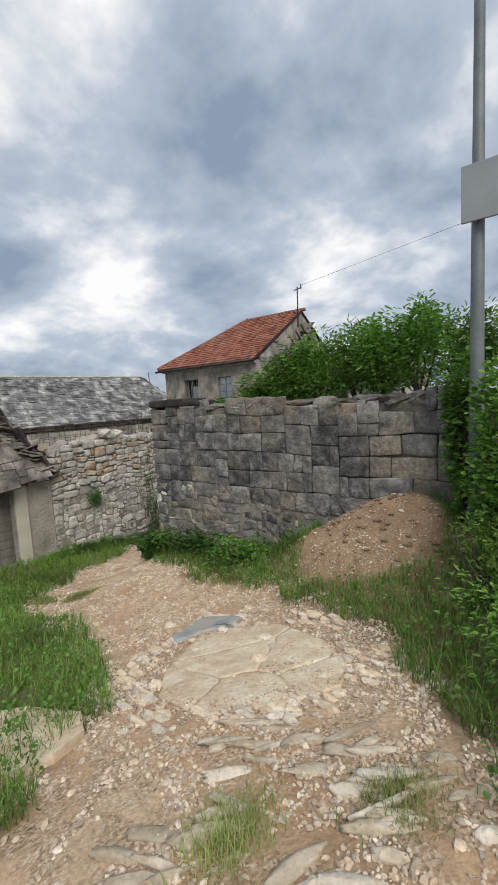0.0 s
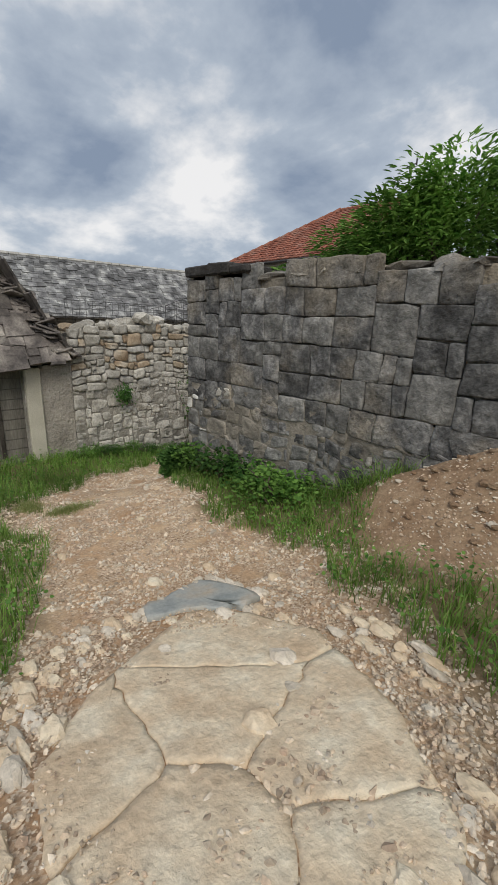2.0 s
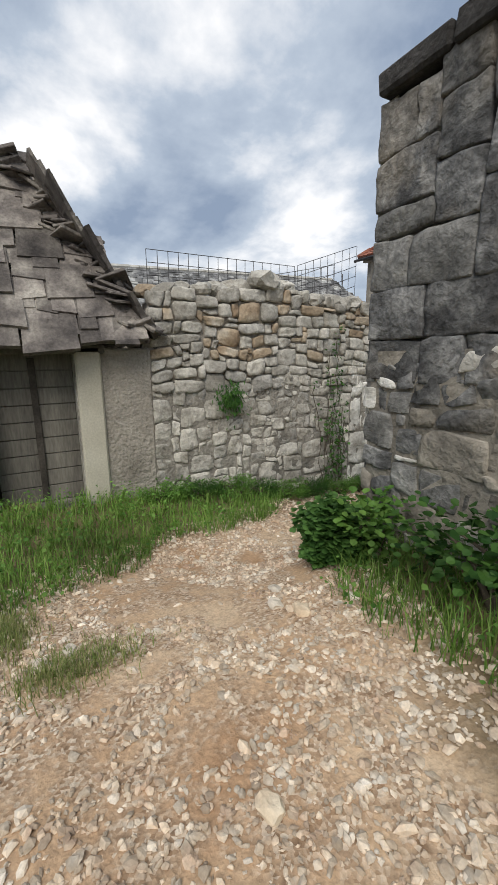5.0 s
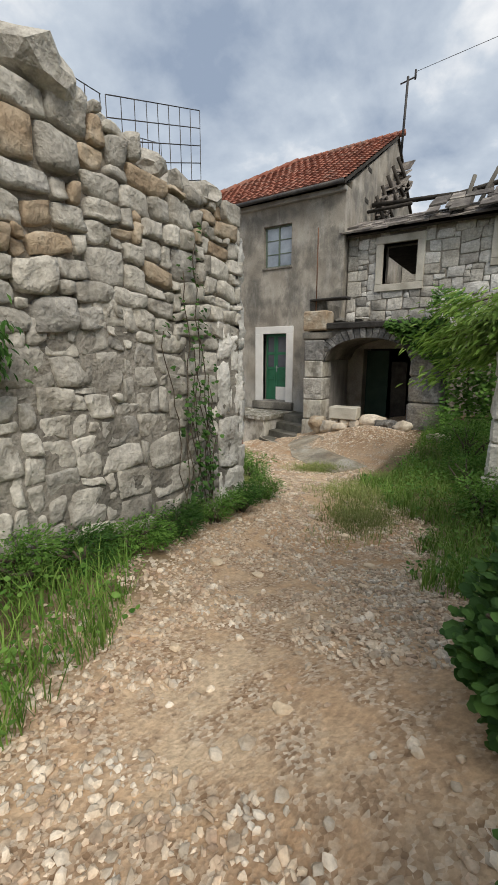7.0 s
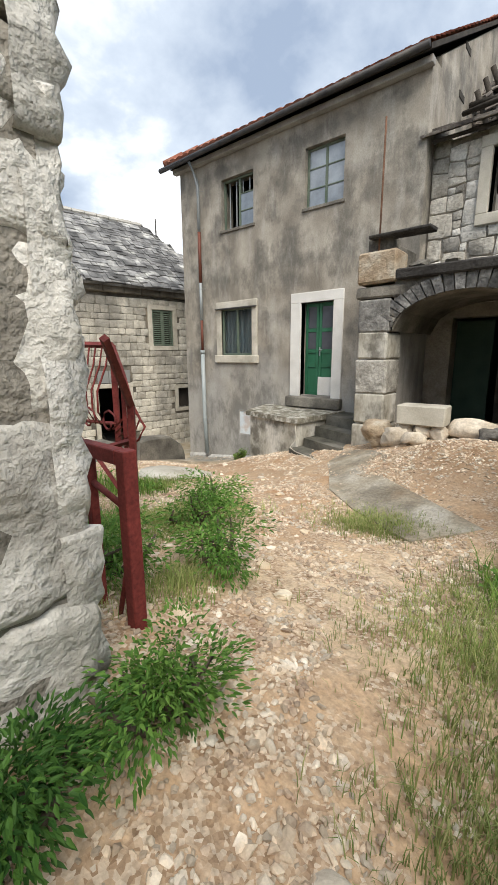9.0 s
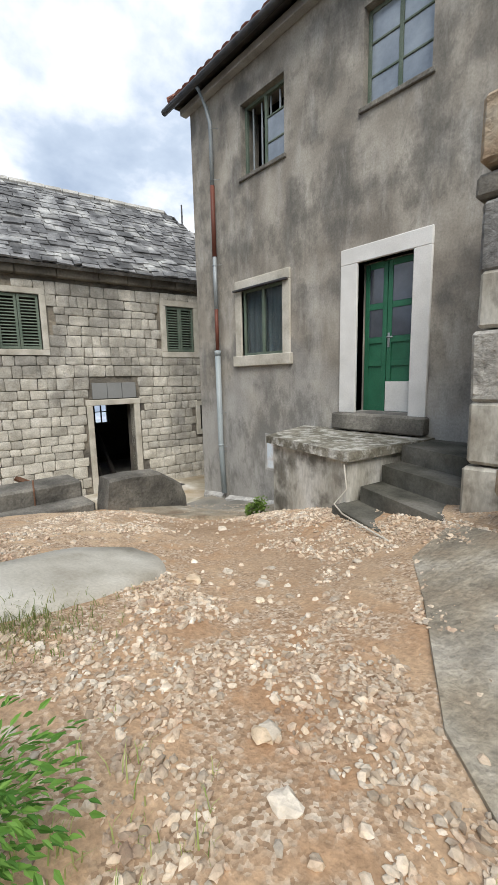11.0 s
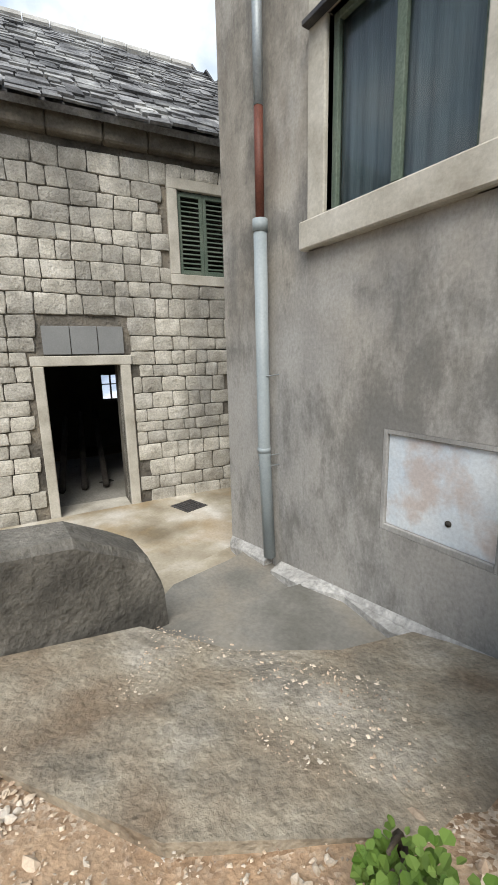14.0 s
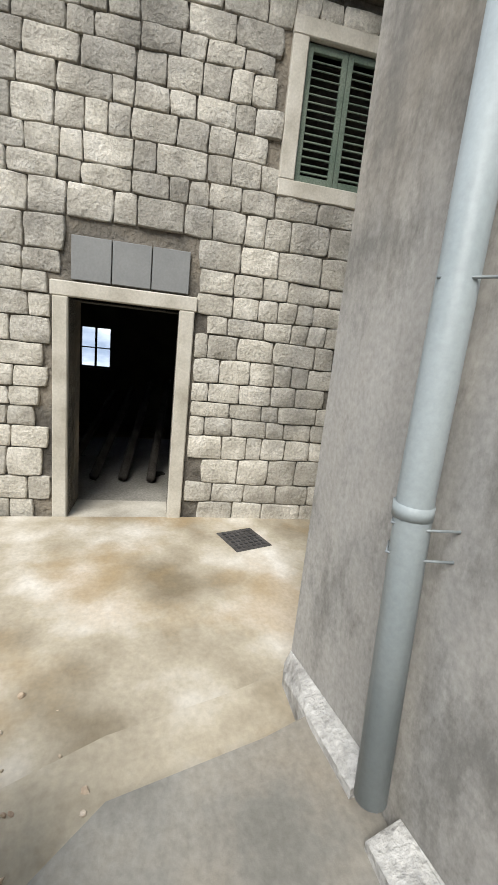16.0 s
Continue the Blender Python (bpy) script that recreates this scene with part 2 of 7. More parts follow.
M["dark_wood"] = material("dark_rotten_wood", [(0.03, 0.026, 0.022), (0.075, 0.065, 0.055)], 5, 40, 0.9, 0.5, 0.006, dark=0.35)
M["rust"] = material("red_rusty_iron", [(0.12, 0.022, 0.02), (0.24, 0.045, 0.04)], 6, 60, 0.7, 0.3, 0.003, dark=0.4)
M["dark_iron"] = material("dark_iron_wire", [(0.04, 0.04, 0.045), (0.09, 0.085, 0.08)], 6, 60, 0.6, 0, 0.003, metal=0.3)
M["galv"] = material("galvanised_steel", [(0.23, 0.26, 0.27), (0.36, 0.39, 0.40)], 2, 50, 0.5, 0.1, 0.002, metal=0.25, dark=0.15)
M["galv_dull"] = material("dull_weathered_galvanised_steel", [(0.11, 0.125, 0.135), (0.19, 0.21, 0.22)], 2, 50, 0.6, 0.1, 0.002, metal=0.2, dark=0.2)
M["pvc"] = material("grey_plastic_pipe", [(0.27, 0.31, 0.32), (0.36, 0.40, 0.41)], 2, 50, 0.45, 0.08, 0.002, dark=0.1)
M["copper"] = material("brown_pipe_paint", [(0.11, 0.035, 0.022), (0.17, 0.06, 0.04)], 3, 50, 0.55, 0.1, 0.002)
M["tile"] = material("red_roof_tile", [(0.19, 0.066, 0.045), (0.30, 0.115, 0.075), (0.26, 0.155, 0.12)], 2.5, 30, 0.9, 0.4, 0.006, 0.0, dark=0.3)
M["slab_stone"] = material("grey_stone_roof_slab", [(0.09, 0.09, 0.09), (0.20, 0.20, 0.20), (0.42, 0.42, 0.40)], 2.2, 26, 0.85, 0.7, 0.015, dark=0.4)
M["slab_brown"] = material("brown_stone_roof_slab", [(0.07, 0.062, 0.058), (0.17, 0.15, 0.135), (0.34, 0.31, 0.27)], 3.0, 26, 0.88, 0.7, 0.015, dark=0.4)
M["concrete"] = material("wet_grey_concrete", [(0.15, 0.145, 0.125), (0.24, 0.23, 0.205), (0.36, 0.35, 0.315)], 1.8, 30, 0.55, 0.45, 0.006,
                         stain=(0.22, 0.165, 0.10), stain_scale=0.9, stain_amt=0.5, dark=0.2)
M["court"] = material("stained_courtyard_concrete", [(0.22, 0.18, 0.12), (0.44, 0.39, 0.30), (0.76, 0.73, 0.67)], 1.5, 30, 0.55, 0.3, 0.005,
                      stain=(0.36, 0.25, 0.12), stain_scale=0.9, stain_amt=0.6, dark=0.15)
M["old_concrete"] = material("old_mossy_concrete", [(0.07, 0.066, 0.058), (0.16, 0.15, 0.13), (0.30, 0.28, 0.24)], 2.0, 35, 0.92, 0.6, 0.012, dark=0.35)
M["path_slab"] = material("worn_path_stone", [(0.58, 0.44, 0.30), (0.72, 0.60, 0.44), (0.78, 0.70, 0.55)], 4.0, 26, 0.88, 0.6, 0.010, 0.03, dark=0.22, stain=(0.56, 0.41, 0.27), stain_scale=3.0, stain_amt=0.55)
M["ledge_stone"] = material("worn_bedrock_ledge", [(0.34, 0.27, 0.19), (0.48, 0.41, 0.31), (0.62, 0.56, 0.46)], 6, 30, 0.9, 0.6, 0.01, 0.15, dark=0.25)
M["pebble"] = material("path_gravel", [(0.44, 0.31, 0.22), (0.58, 0.47, 0.35), (0.72, 0.65, 0.55)], 9, 60, 0.9, 0.4, 0.004, dark=0.25)
M["white_stone"] = material("loose_white_stone", [(0.48, 0.41, 0.32), (0.72, 0.65, 0.55)], 4, 30, 0.9, 0.6, 0.01, 0.15)
M["earth"] = material("red_earth_heap", [(0.22, 0.135, 0.08), (0.32, 0.21, 0.13), (0.40, 0.29, 0.19)], 3, 30, 0.95, 0.8, 0.03, dark=0.35)
# near-black: the shade inside rooms and openings is put into this colour
M["black"] = material("painted_interior_shade", [(0.04, 0.037, 0.032), (0.08, 0.072, 0.062)], 2, 30, 0.95, 0.3)
M["curtain"] = material("grey_green_curtain", [(0.13, 0.175, 0.19), (0.20, 0.255, 0.27)], 5, 60, 0.9, 0.1, stretch=(6, 1, 0.2))
M["bark"] = material("vine_bark", [(0.07, 0.055, 0.04), (0.14, 0.115, 0.085)], 8, 60, 0.95, 0.6, 0.006)
M["blue_white"] = material("flaking_blue_white_panel", [(0.55, 0.62, 0.68), (0.72, 0.75, 0.76)], 3, 50, 0.7, 0.4, 0.004, stain=(0.45, 0.28, 0.18), stain_scale=3.5, stain_amt=0.5, dark=0.15)
M["leaf"] = island_leaf("green_leaves", (0.05, 0.14, 0.022), (0.18, 0.33, 0.07))
M["leaf_fig"] = island_leaf("broad_dark_green_leaves", (0.035, 0.095, 0.02), (0.10, 0.21, 0.05))
M["wet_slab"] = material("wet_blue_grey_rock", [(0.22, 0.25, 0.25), (0.38, 0.39, 0.37), (0.48, 0.38, 0.27)], 3.5, 30, 0.55, 0.4, 0.006, dark=0.2)
M["leaf_tree"] = island_leaf("fresh_tree_leaves", (0.07, 0.19, 0.025), (0.26, 0.45, 0.10))
M["leaf_bright"] = island_leaf("bright_green_leaves", (0.12, 0.23, 0.03), (0.30, 0.44, 0.11))
M["leaf_dark"] = island_leaf("dark_ivy_leaves", (0.02, 0.07, 0.014), (0.08, 0.18, 0.035))
M["grass"] = island_leaf("meadow_grass", (0.07, 0.17, 0.022), (0.25, 0.38, 0.09))
M["grass_dry"] = island_leaf("dry_grass", (0.17, 0.26, 0.06), (0.42, 0.42, 0.18))
glass = bpy.data.materials.new("window_glass"); glass.use_nodes = True
gb = glass.node_tree.nodes["Principled BSDF"]
gb.inputs["Base Color"].default_value, gb.inputs["Roughness"].default_value = (0.75, 0.82, 0.85, 1), 0.04
gb.inputs["Transmission Weight"].default_value = 1.0
M["glass"] = glass


# mesh helpers
def mesh_part(name, verts, faces, mat, parent=None, label="", smooth=False):
    me = bpy.data.meshes.new(name)
    me.from_pydata([tuple(v) for v in verts], [], [tuple(int(i) for i in f) for f in faces])
    if smooth:
        me.polygons.foreach_set("use_smooth", [True] * len(me.polygons))
    me.materials.append(M[mat] if isinstance(mat, str) else mat)
    me.update()
    ob = new(name, me)
    if parent is not None:
        ob.parent = parent
    if label:
        ob["label"] = label
    return ob


def part(name, bm, mat, parent=None, label="", smooth=False):
    bmesh.ops.recalc_face_normals(bm, faces=bm.faces)
    me = bpy.data.meshes.new(name)
    bm.to_mesh(me); bm.free()
    if smooth:
        me.polygons.foreach_set("use_smooth", [True] * len(me.polygons))
    me.materials.append(M[mat])
    ob = new(name, me)
    if parent is not None:
        ob.parent = parent
    if label:
        ob["label"] = label
    return ob


def thing(name, label, category, group="", kind=""):
    return tagged(new(name), label, category, group, kind)


def add_box(bm, x0, y0, z0, x1, y1, z1, bevel=0.0, m=None, jit=0.0):
    r = bmesh.ops.create_cube(bm, size=1)
    vs = r["verts"]
    for v in vs:
        v.co = Vector(((x0 + x1) / 2 + v.co.x * (x1 - x0), (y0 + y1) / 2 + v.co.y * (y1 - y0), (z0 + z1) / 2 + v.co.z * (z1 - z0)))
        if jit:
            v.co += Vector((random.uniform(-jit, jit), random.uniform(-jit, jit), random.uniform(-jit, jit)))
    if bevel:
        es = list({e for v in vs for e in v.link_edges})
        out = bmesh.ops.bevel(bm, geom=es, offset=bevel, segments=1, affect="EDGES")
        vs = list({v for f in out["faces"] for v in f.verts} | {v for v in vs if v.is_valid})
    if m is not None:
        for v in vs:
            v.co = m @ v.co
    return vs


def box(name, x0, y0, z0, x1, y1, z1, mat, parent=None, bevel=0.01, label="", m=None, jit=0.0):
    bm = bmesh.new()
    add_box(bm, x0, y0, z0, x1, y1, z1, bevel, m, jit)
    return part(name, bm, mat, parent, label)


def tube(name, pts, radius, mat, parent=None, label="", sides=8, smooth=True):
    pts = [Vector(p) for p in pts]
    rad = radius if isinstance(radius, (list, tuple)) else [radius] * len(pts)
    V, F = [], []
    for i, p in enumerate(pts):
        d = (pts[min(i + 1, len(pts) - 1)] - pts[max(i - 1, 0)]).normalized()
        a = d.cross(Vector((0, 0, 1)) if abs(d.z) < 0.9 else Vector((1, 0, 0))).normalized()
        b = d.cross(a)
        for k in range(sides):
            t = 2 * math.pi * k / sides
            V.append(p + (a * math.cos(t) + b * math.sin(t)) * rad[i])
    for i in range(len(pts) - 1):
        for k in range(sides):
            k2 = (k + 1) % sides
            F.append((i * sides + k, i * sides + k2, (i + 1) * sides + k2, (i + 1) * sides + k))
    F.append(tuple(range(sides))[::-1])
    F.append(tuple((len(pts) - 1) * sides + k for k in range(sides)))
    return mesh_part(name, V, F, mat, parent, label, smooth)


def slab_poly(name, xy, z0, z1, mat, parent=None, label=""):
    """A prism over a plan outline; z1 may be one height for each corner."""
    n = len(xy)
    tops = z1 if isinstance(z1, (list, tuple)) else [z1] * n
    V = [(x, y, z0) for x, y in xy] + [(x, y, t) for (x, y), t in zip(xy, tops)]
    F = [tuple(range(n))[::-1], tuple(range(n, 2 * n))] + [(i, (i + 1) % n, n + (i + 1) % n, n + i) for i in range(n)]
    return mesh_part(name, V, F, mat, parent, label)


def wall_with_holes(name, u0, u1, z0, z1, depth, holes, mat, m, parent=None, label="", kind=""):
    """A wall in local u, z with its face at 0 and its body at negative w; holes are (u0, z0, u1, z1)."""
    us = sorted({u0, u1, *[h[0] for h in holes], *[h[2] for h in holes]})
    zs = sorted({z0, z1, *[h[1] for h in holes], *[h[3] for h in holes]})
    solid = lambda i, j: 0 <= i < len(us) - 1 and 0 <= j < len(zs) - 1 and not any(
        h[0] - 1e-6 <= us[i] and us[i + 1] <= h[2] + 1e-6 and h[1] - 1e-6 <= zs[j] and zs[j + 1] <= h[3] + 1e-6 for h in holes)
    V, F, idx = [], [], {}

    def vid(i, j, k):
        if (i, j, k) not in idx:
            idx[i, j, k] = len(V)
            V.append(m @ Vector((us[i], -depth * k, zs[j])))
        return idx[i, j, k]
    for i in range(len(us) - 1):
        for j in range(len(zs) - 1):
            if not solid(i, j):
                continue
            F.append((vid(i, j, 0), vid(i + 1, j, 0), vid(i + 1, j + 1, 0), vid(i, j + 1, 0)))
            F.append((vid(i, j, 1), vid(i, j + 1, 1), vid(i + 1, j + 1, 1), vid(i + 1, j, 1)))
            if not solid(i - 1, j): F.append((vid(i, j, 0), vid(i, j + 1, 0), vid(i, j + 1, 1), vid(i, j, 1)))
            if not solid(i + 1, j): F.append((vid(i + 1, j, 0), vid(i + 1, j, 1), vid(i + 1, j + 1, 1), vid(i + 1, j + 1, 0)))
            if not solid(i, j - 1): F.append((vid(i, j, 0), vid(i, j, 1), vid(i + 1, j, 1), vid(i + 1, j, 0)))
            if not solid(i, j + 1): F.append((vid(i, j + 1, 0), vid(i + 1, j + 1, 0), vid(i + 1, j + 1, 1), vid(i, j + 1, 1)))
    ob = mesh_part(name, V, F, mat, parent, label)
    if kind:
        ob["kind"] = kind
    return ob


def plane_frame(origin, along, out):
    """Local u along the wall, -y into it, z up."""
    a, o = Vector(along).normalized(), Vector(out).normalized()
    return Matrix(((a.x, o.x, 0, origin[0]), (a.y, o.y, 0, origin[1]), (0, 0, 1, origin[2]), (0, 0, 0, 1)))


def stone_wall(parent, m, u0, u1, zlow, ztop, size, rowh, mat, rng, joint=0.012, depth=0.12, bulge=0.03, rough=0.012, wobble=0.03,
               holes=(), split=0.0, other=None, other_p=0.0, name="stone", grow=1.0, n=5, corner=0.06, slant=1.0):
    """Courses of uneven stones on a wall's face, each one a part. zlow, ztop: functions of u."""
    z = min(zlow(u0), zlow(u1)) - 0.05
    zmax = max(ztop(u0 + (u1 - u0) * k / 20) for k in range(21))
    lines, zz = [], z
    while zz < zmax + rowh:
        lines.append(zz)
        zz += rowh * rng.uniform(0.75, 1.25) * (1 + (grow - 1) * max(0.0, 1 - (zz - z) / 1.5))
    wav = lambda k, u: lines[k] + wobble * math.sin(u * 2.1 + k * 1.7) + wobble * 0.8 * noise.noise(Vector((u * 1.7, k * 3.1, 0.5)))
    made = []
    for k in range(len(lines) - 1):
        u = u0
        joints = [u0]
        while u < u1 - size * 0.5:
            u += size * rng.uniform(0.55, 1.5)
            joints.append(min(u, u1))
        if joints[-1] < u1:
            joints.append(u1)
        lean = [0.0] + [slant * rng.uniform(-0.03, 0.03) * (size / 0.35) for _ in joints[1:-1]] + [0.0]
        for j in range(len(joints) - 1):
            a, b = joints[j], joints[j + 1]
            quads = []
            c00 = (a - lean[j], wav(k, a)); c10 = (b - lean[j + 1], wav(k, b)); c11 = (b + lean[j + 1], wav(k + 1, b)); c01 = (a + lean[j], wav(k + 1, a))
            if rng.random() < split:
                f = rng.uniform(0.35, 0.65)
                mid0 = (c00[0] + (c01[0] - c00[0]) * f, c00[1] + (c01[1] - c00[1]) * f)
                g = f + rng.uniform(-0.1, 0.1)
                mid1 = (c10[0] + (c11[0] - c10[0]) * g, c10[1] + (c11[1] - c10[1]) * g)
                quads = [(c00, c10, mid1, mid0), (mid0, mid1, c11, c01)]
            else:
                quads = [(c00, c10, c11, c01)]
            for q in quads:
                cu, cz = sum(p[0] for p in q) / 4, sum(p[1] for p in q) / 4
                if cz > ztop(cu) or cz < zlow(cu) - 0.25:
                    continue
                if any(h[0] - 0.02 < cu < h[2] + 0.02 and h[1] - 0.02 < cz < h[3] + 0.02 for h in holes):
                    continue
                q = [list(p) for p in q]
                for h in holes:
                    for p in q:
                        if h[0] < p[0] < h[2] and h[1] < p[1] < h[3]:
                            du = min((abs(p[0] - h[0]), h[0]), (abs(p[0] - h[2]), h[2]))
                            dz = min((abs(p[1] - h[1]), h[1]), (abs(p[1] - h[3]), h[3]))
                            if du[0] < dz[0]: p[0] = du[1]
                            else: p[1] = dz[1]
                made.append(stone_piece(parent, m, q, n, joint, corner, bulge, rough, depth, other if other and rng.random() < other_p else mat, name, rng))
    return made


def stone_piece(parent, m, q, n, joint, corner, bulge, rough, depth, mat, name, rng):
    """One rough-faced stone within four corners (u, z), with rounded arrises and an uneven outline."""
    V, F = [], []
    seed = rng.uniform(0, 100)
    grid = [0, 0.045] + [0.045 + 0.91 * k / (n - 3) for k in range(1, n - 3)] + [0.955, 1]
    w, hgt = max(abs(q[1][0] - q[0][0]), 0.02), max(abs(q[3][1] - q[0][1]), 0.02)
    out = rng.uniform(0, bulge * 0.8)
    tu, tz = rng.uniform(-0.5, 0.5) * bulge, rng.uniform(-0.5, 0.5) * bulge
    cuts = [corner * rng.uniform(0.3, 1.5) for _ in range(4)]
    for iz in range(n):
        for iu in range(n):
            s, t = grid[iu], grid[iz]
            edge = iu in (0, n - 1) or iz in (0, n - 1)
            k = (0 if s < 0.5 else 1) + (0 if t < 0.5 else 2)
            near = max(0.0, 1 - 3.2 * min(s, 1 - s)) * max(0.0, 1 - 3.2 * min(t, 1 - t))
            s2 = s + (0.5 - s) * (2 * joint / w + cuts[k] * near)
            t2 = t + (0.5 - t) * (2 * joint / hgt + cuts[k] * near)
            pu = (q[0][0] * (1 - s2) + q[1][0] * s2) * (1 - t2) + (q[3][0] * (1 - s2) + q[2][0] * s2) * t2
            pz = (q[0][1] * (1 - s2) + q[1][1] * s2) * (1 - t2) + (q[3][1] * (1 - s2) + q[2][1] * s2) * t2
            nz = noise.noise(Vector((pu * 6, pz * 6, seed))) + 0.5 * noise.noise(Vector((pu * 17, pz * 17, seed)))
            nu = noise.noise(Vector((pu * 11, pz * 11, seed + 5)))
            nv = noise.noise(Vector((pz * 11, pu * 11, seed + 9)))
            V.append((pu + nu * rough * 0.6, out + nz * rough * 1.3 + (0 if edge else bulge + tu * (s - 0.5) + tz * (t - 0.5)), pz + nv * rough * 0.6))
    ring = [i for i in range(n)] + [i * n + n - 1 for i in range(1, n)] + [n * n - 1 - i for i in range(1, n)] + [n * (n - 1 - i) for i in range(1, n - 1)]
    base = len(V)
    for i in ring:
        V.append((V[i][0], -depth, V[i][2]))
    for iz in range(n - 1):
        for iu in range(n - 1):
            o = iz * n + iu
            F.append((o, o + 1, o + n + 1, o + n))
    L = len(ring)
    for i in range(L):
        F.append((ring[(i + 1) % L], ring[i], base + i, base + (i + 1) % L))
    V = [m @ Vector(v) for v in V]
    if m.to_3x3().determinant() > 0:
        F = [f[::-1] for f in F]
    return mesh_part(name, V, F, mat, parent, smooth=True)


def packed_wall(parent, m, u0, u1, zlow, ztop, z0, cell, shapes, pick, rng, joint=0.008, depth=0.1, bulge=0.02, rough=0.02, jitter=0.28, wave=0.05, corner=0.2, n=6, holes=(), name="stone"):
    """Random rubble: stones of many sizes fitted together with broken courses. shapes: (cells wide, cells high, weight)."""
    nu = max(1, round((u1 - u0) / cell[0]))
    cu, cz = (u1 - u0) / nu, cell[1]
    nzc = int((max(ztop(u0 + (u1 - u0) * k / 30) for k in range(31)) - z0) / cz) + 3
    taken, nodes, made = set(), {}, []

    def node(i, j):
        if (i, j) not in nodes:
            u, z = u0 + i * cu, z0 + j * cz
            du = 0 if i in (0, nu) else rng.uniform(-jitter, jitter) * cu
            z += rng.uniform(-jitter, jitter) * cz + wave * noise.noise(Vector((u * 1.1, z * 1.1, 3.3)))
            nodes[i, j] = (u + du, z)
        return nodes[i, j]
    for j in range(nzc):
        for i in range(nu):
            if (i, j) in taken:
                continue
            fits = [(w, h, p) for w, h, p in shapes if i + w <= nu and not any((i + a, j + b) in taken for a in range(w) for b in range(h))] or [(1, 1, 1)]
            w, h, _ = rng.choices(fits, [f[2] for f in fits])[0]
            taken.update((i + a, j + b) for a in range(w) for b in range(h))
            q = [node(i, j), node(i + w, j), node(i + w, j + h), node(i, j + h)]
            u, z = sum(p[0] for p in q) / 4, sum(p[1] for p in q) / 4
            if zlow(u) - 0.25 < z < ztop(u) and not any(a < u < c and b < z < d for a, b, c, d in holes):
                made.append(stone_piece(parent, m, q, n, joint * rng.uniform(0.6, 1.6), corner, bulge * rng.uniform(0.6, 1.3), rough, depth, pick(u, z), name, rng))
    return made


# the lie of the land
PTS = [(17.2, -15.3, 2.8), (19, -19, 3.3), (15.6, -13.1, 2.33), (15.7, -12.7, 2.27), (13.2, -10.85, 1.62), (12.1, -12, 1.55), (13.1, -11.4, 1.6), (13.9, -11.2, 1.7),
       (10.7, -9.9, 1.5), (13.5, -9.9, 1.95), (15.8, -9.9, 2.5), (16.6, -11.5, 2.45), (7.9, -11.3, 1.12), (7.9, -9.8, 0.98), (7.9, -7.1, 0.66), (9.0, -8.9, 0.72), (8.9, -7.6, 0.5),
       (9.9, -10.4, 1.0), (7.9, -5.6, 0.4), (7.3, -4.4, 0.22), (4.3, -4.3, 0.18), (4.6, -2.7, -0.26), (3.5, -2.95, -0.2), (3.6, -1.4, -0.36), (4.6, -1.8, -0.1), (5.7, -2.2, 0.0), (2.3, -2.45, -0.45), (3.2, -2.2, -0.5),
       (2.1, -1.6, -0.72), (2.6, -1.1, -0.70), (3.2, -0.9, -0.62), (6.0, -1.6, 0.22), (5.9, -2.4, 0.05), (6.9, -1.9, 0.5), (8.6, -1.5, 0.6), (10.5, -4, 0.6), (11, -7, 0.8), (2.6, -5.5, 0.0), (5, -7, 0.4), (5, -12, 0.9), (11, -15, 1.6), (13.5, -14, 1.9), (20, -12, 3.2)]
PA = np.array(PTS)


def tps(d):
    return np.where(d > 1e-9, d * d * np.log(np.maximum(d, 1e-9)), 0.0)


_d = np.linalg.norm(PA[:, None, :2] - PA[None, :, :2], axis=2)
_n = len(PA)
_A = np.zeros((_n + 3, _n + 3))
_A[:_n, :_n] = tps(_d) + 0.25 * np.eye(_n)
_A[:_n, _n], _A[:_n, _n + 1:] = 1, PA[:, :2]
_A[_n, :_n], _A[_n + 1:, :_n] = 1, PA[:, :2].T
_W = np.linalg.solve(_A, np.concatenate([PA[:, 2], np.zeros(3)]))


def hill(x, y):
    x, y = np.asarray(x, float), np.asarray(y, float)
    cx, cy = np.clip(x, 1.0, 20), np.clip(y, -19, 1)
    d = np.sqrt((cx[..., None] - PA[:, 0]) ** 2 + (cy[..., None] - PA[:, 1]) ** 2)
    z = tps(d) @ _W[:_n] + _W[_n] + cx * _W[_n + 1] + cy * _W[_n + 2]
    z = np.clip(z, -1.0, 4.0)
    return z - 0.02 * np.maximum(0, np.hypot(x - cx, y - cy) - 2) - 0.35 * np.maximum(0, -x - 9)


def ground_z(x, y):
    """The path and its banks, the sunk courtyard, the earth heaps and small bumps."""
    x, y = np.asarray(x, float), np.asarray(y, float)
    z = hill(x, y)
    z = z + 0.7 * np.exp(-(((x - 15.5) / 1.0) ** 2 + ((y + 9.95) / 0.6) ** 2))
    z = z + 0.25 * np.exp(-(((x - 14.3) / 0.7) ** 2 + ((y + 10.1) / 0.4) ** 2))
    z = z + 0.28 * np.exp(-(((x - 7.9) / 0.75) ** 2 + ((y + 2.6) / 0.55) ** 2))
    z = z + 0.55 * np.clip((y + 9.0) / 1.5, 0, 1) * np.clip((x - 11.2) / 1.5, 0, 1) * np.clip((-3 - y) / 2, 0, 1)
    court = (x < 1.42) | ((y > -1.35 + (x - 1.9) * 0.9) & (x < 3.2) & (y < 9))
    deep = np.where(x < 1.42, -1.36, -1.0)
    z = np.where(court & (y > -12), np.minimum(z, deep), z)
    return z


def gz(x, y):
    return float(ground_z(np.array([x]), np.array([y]))[0])


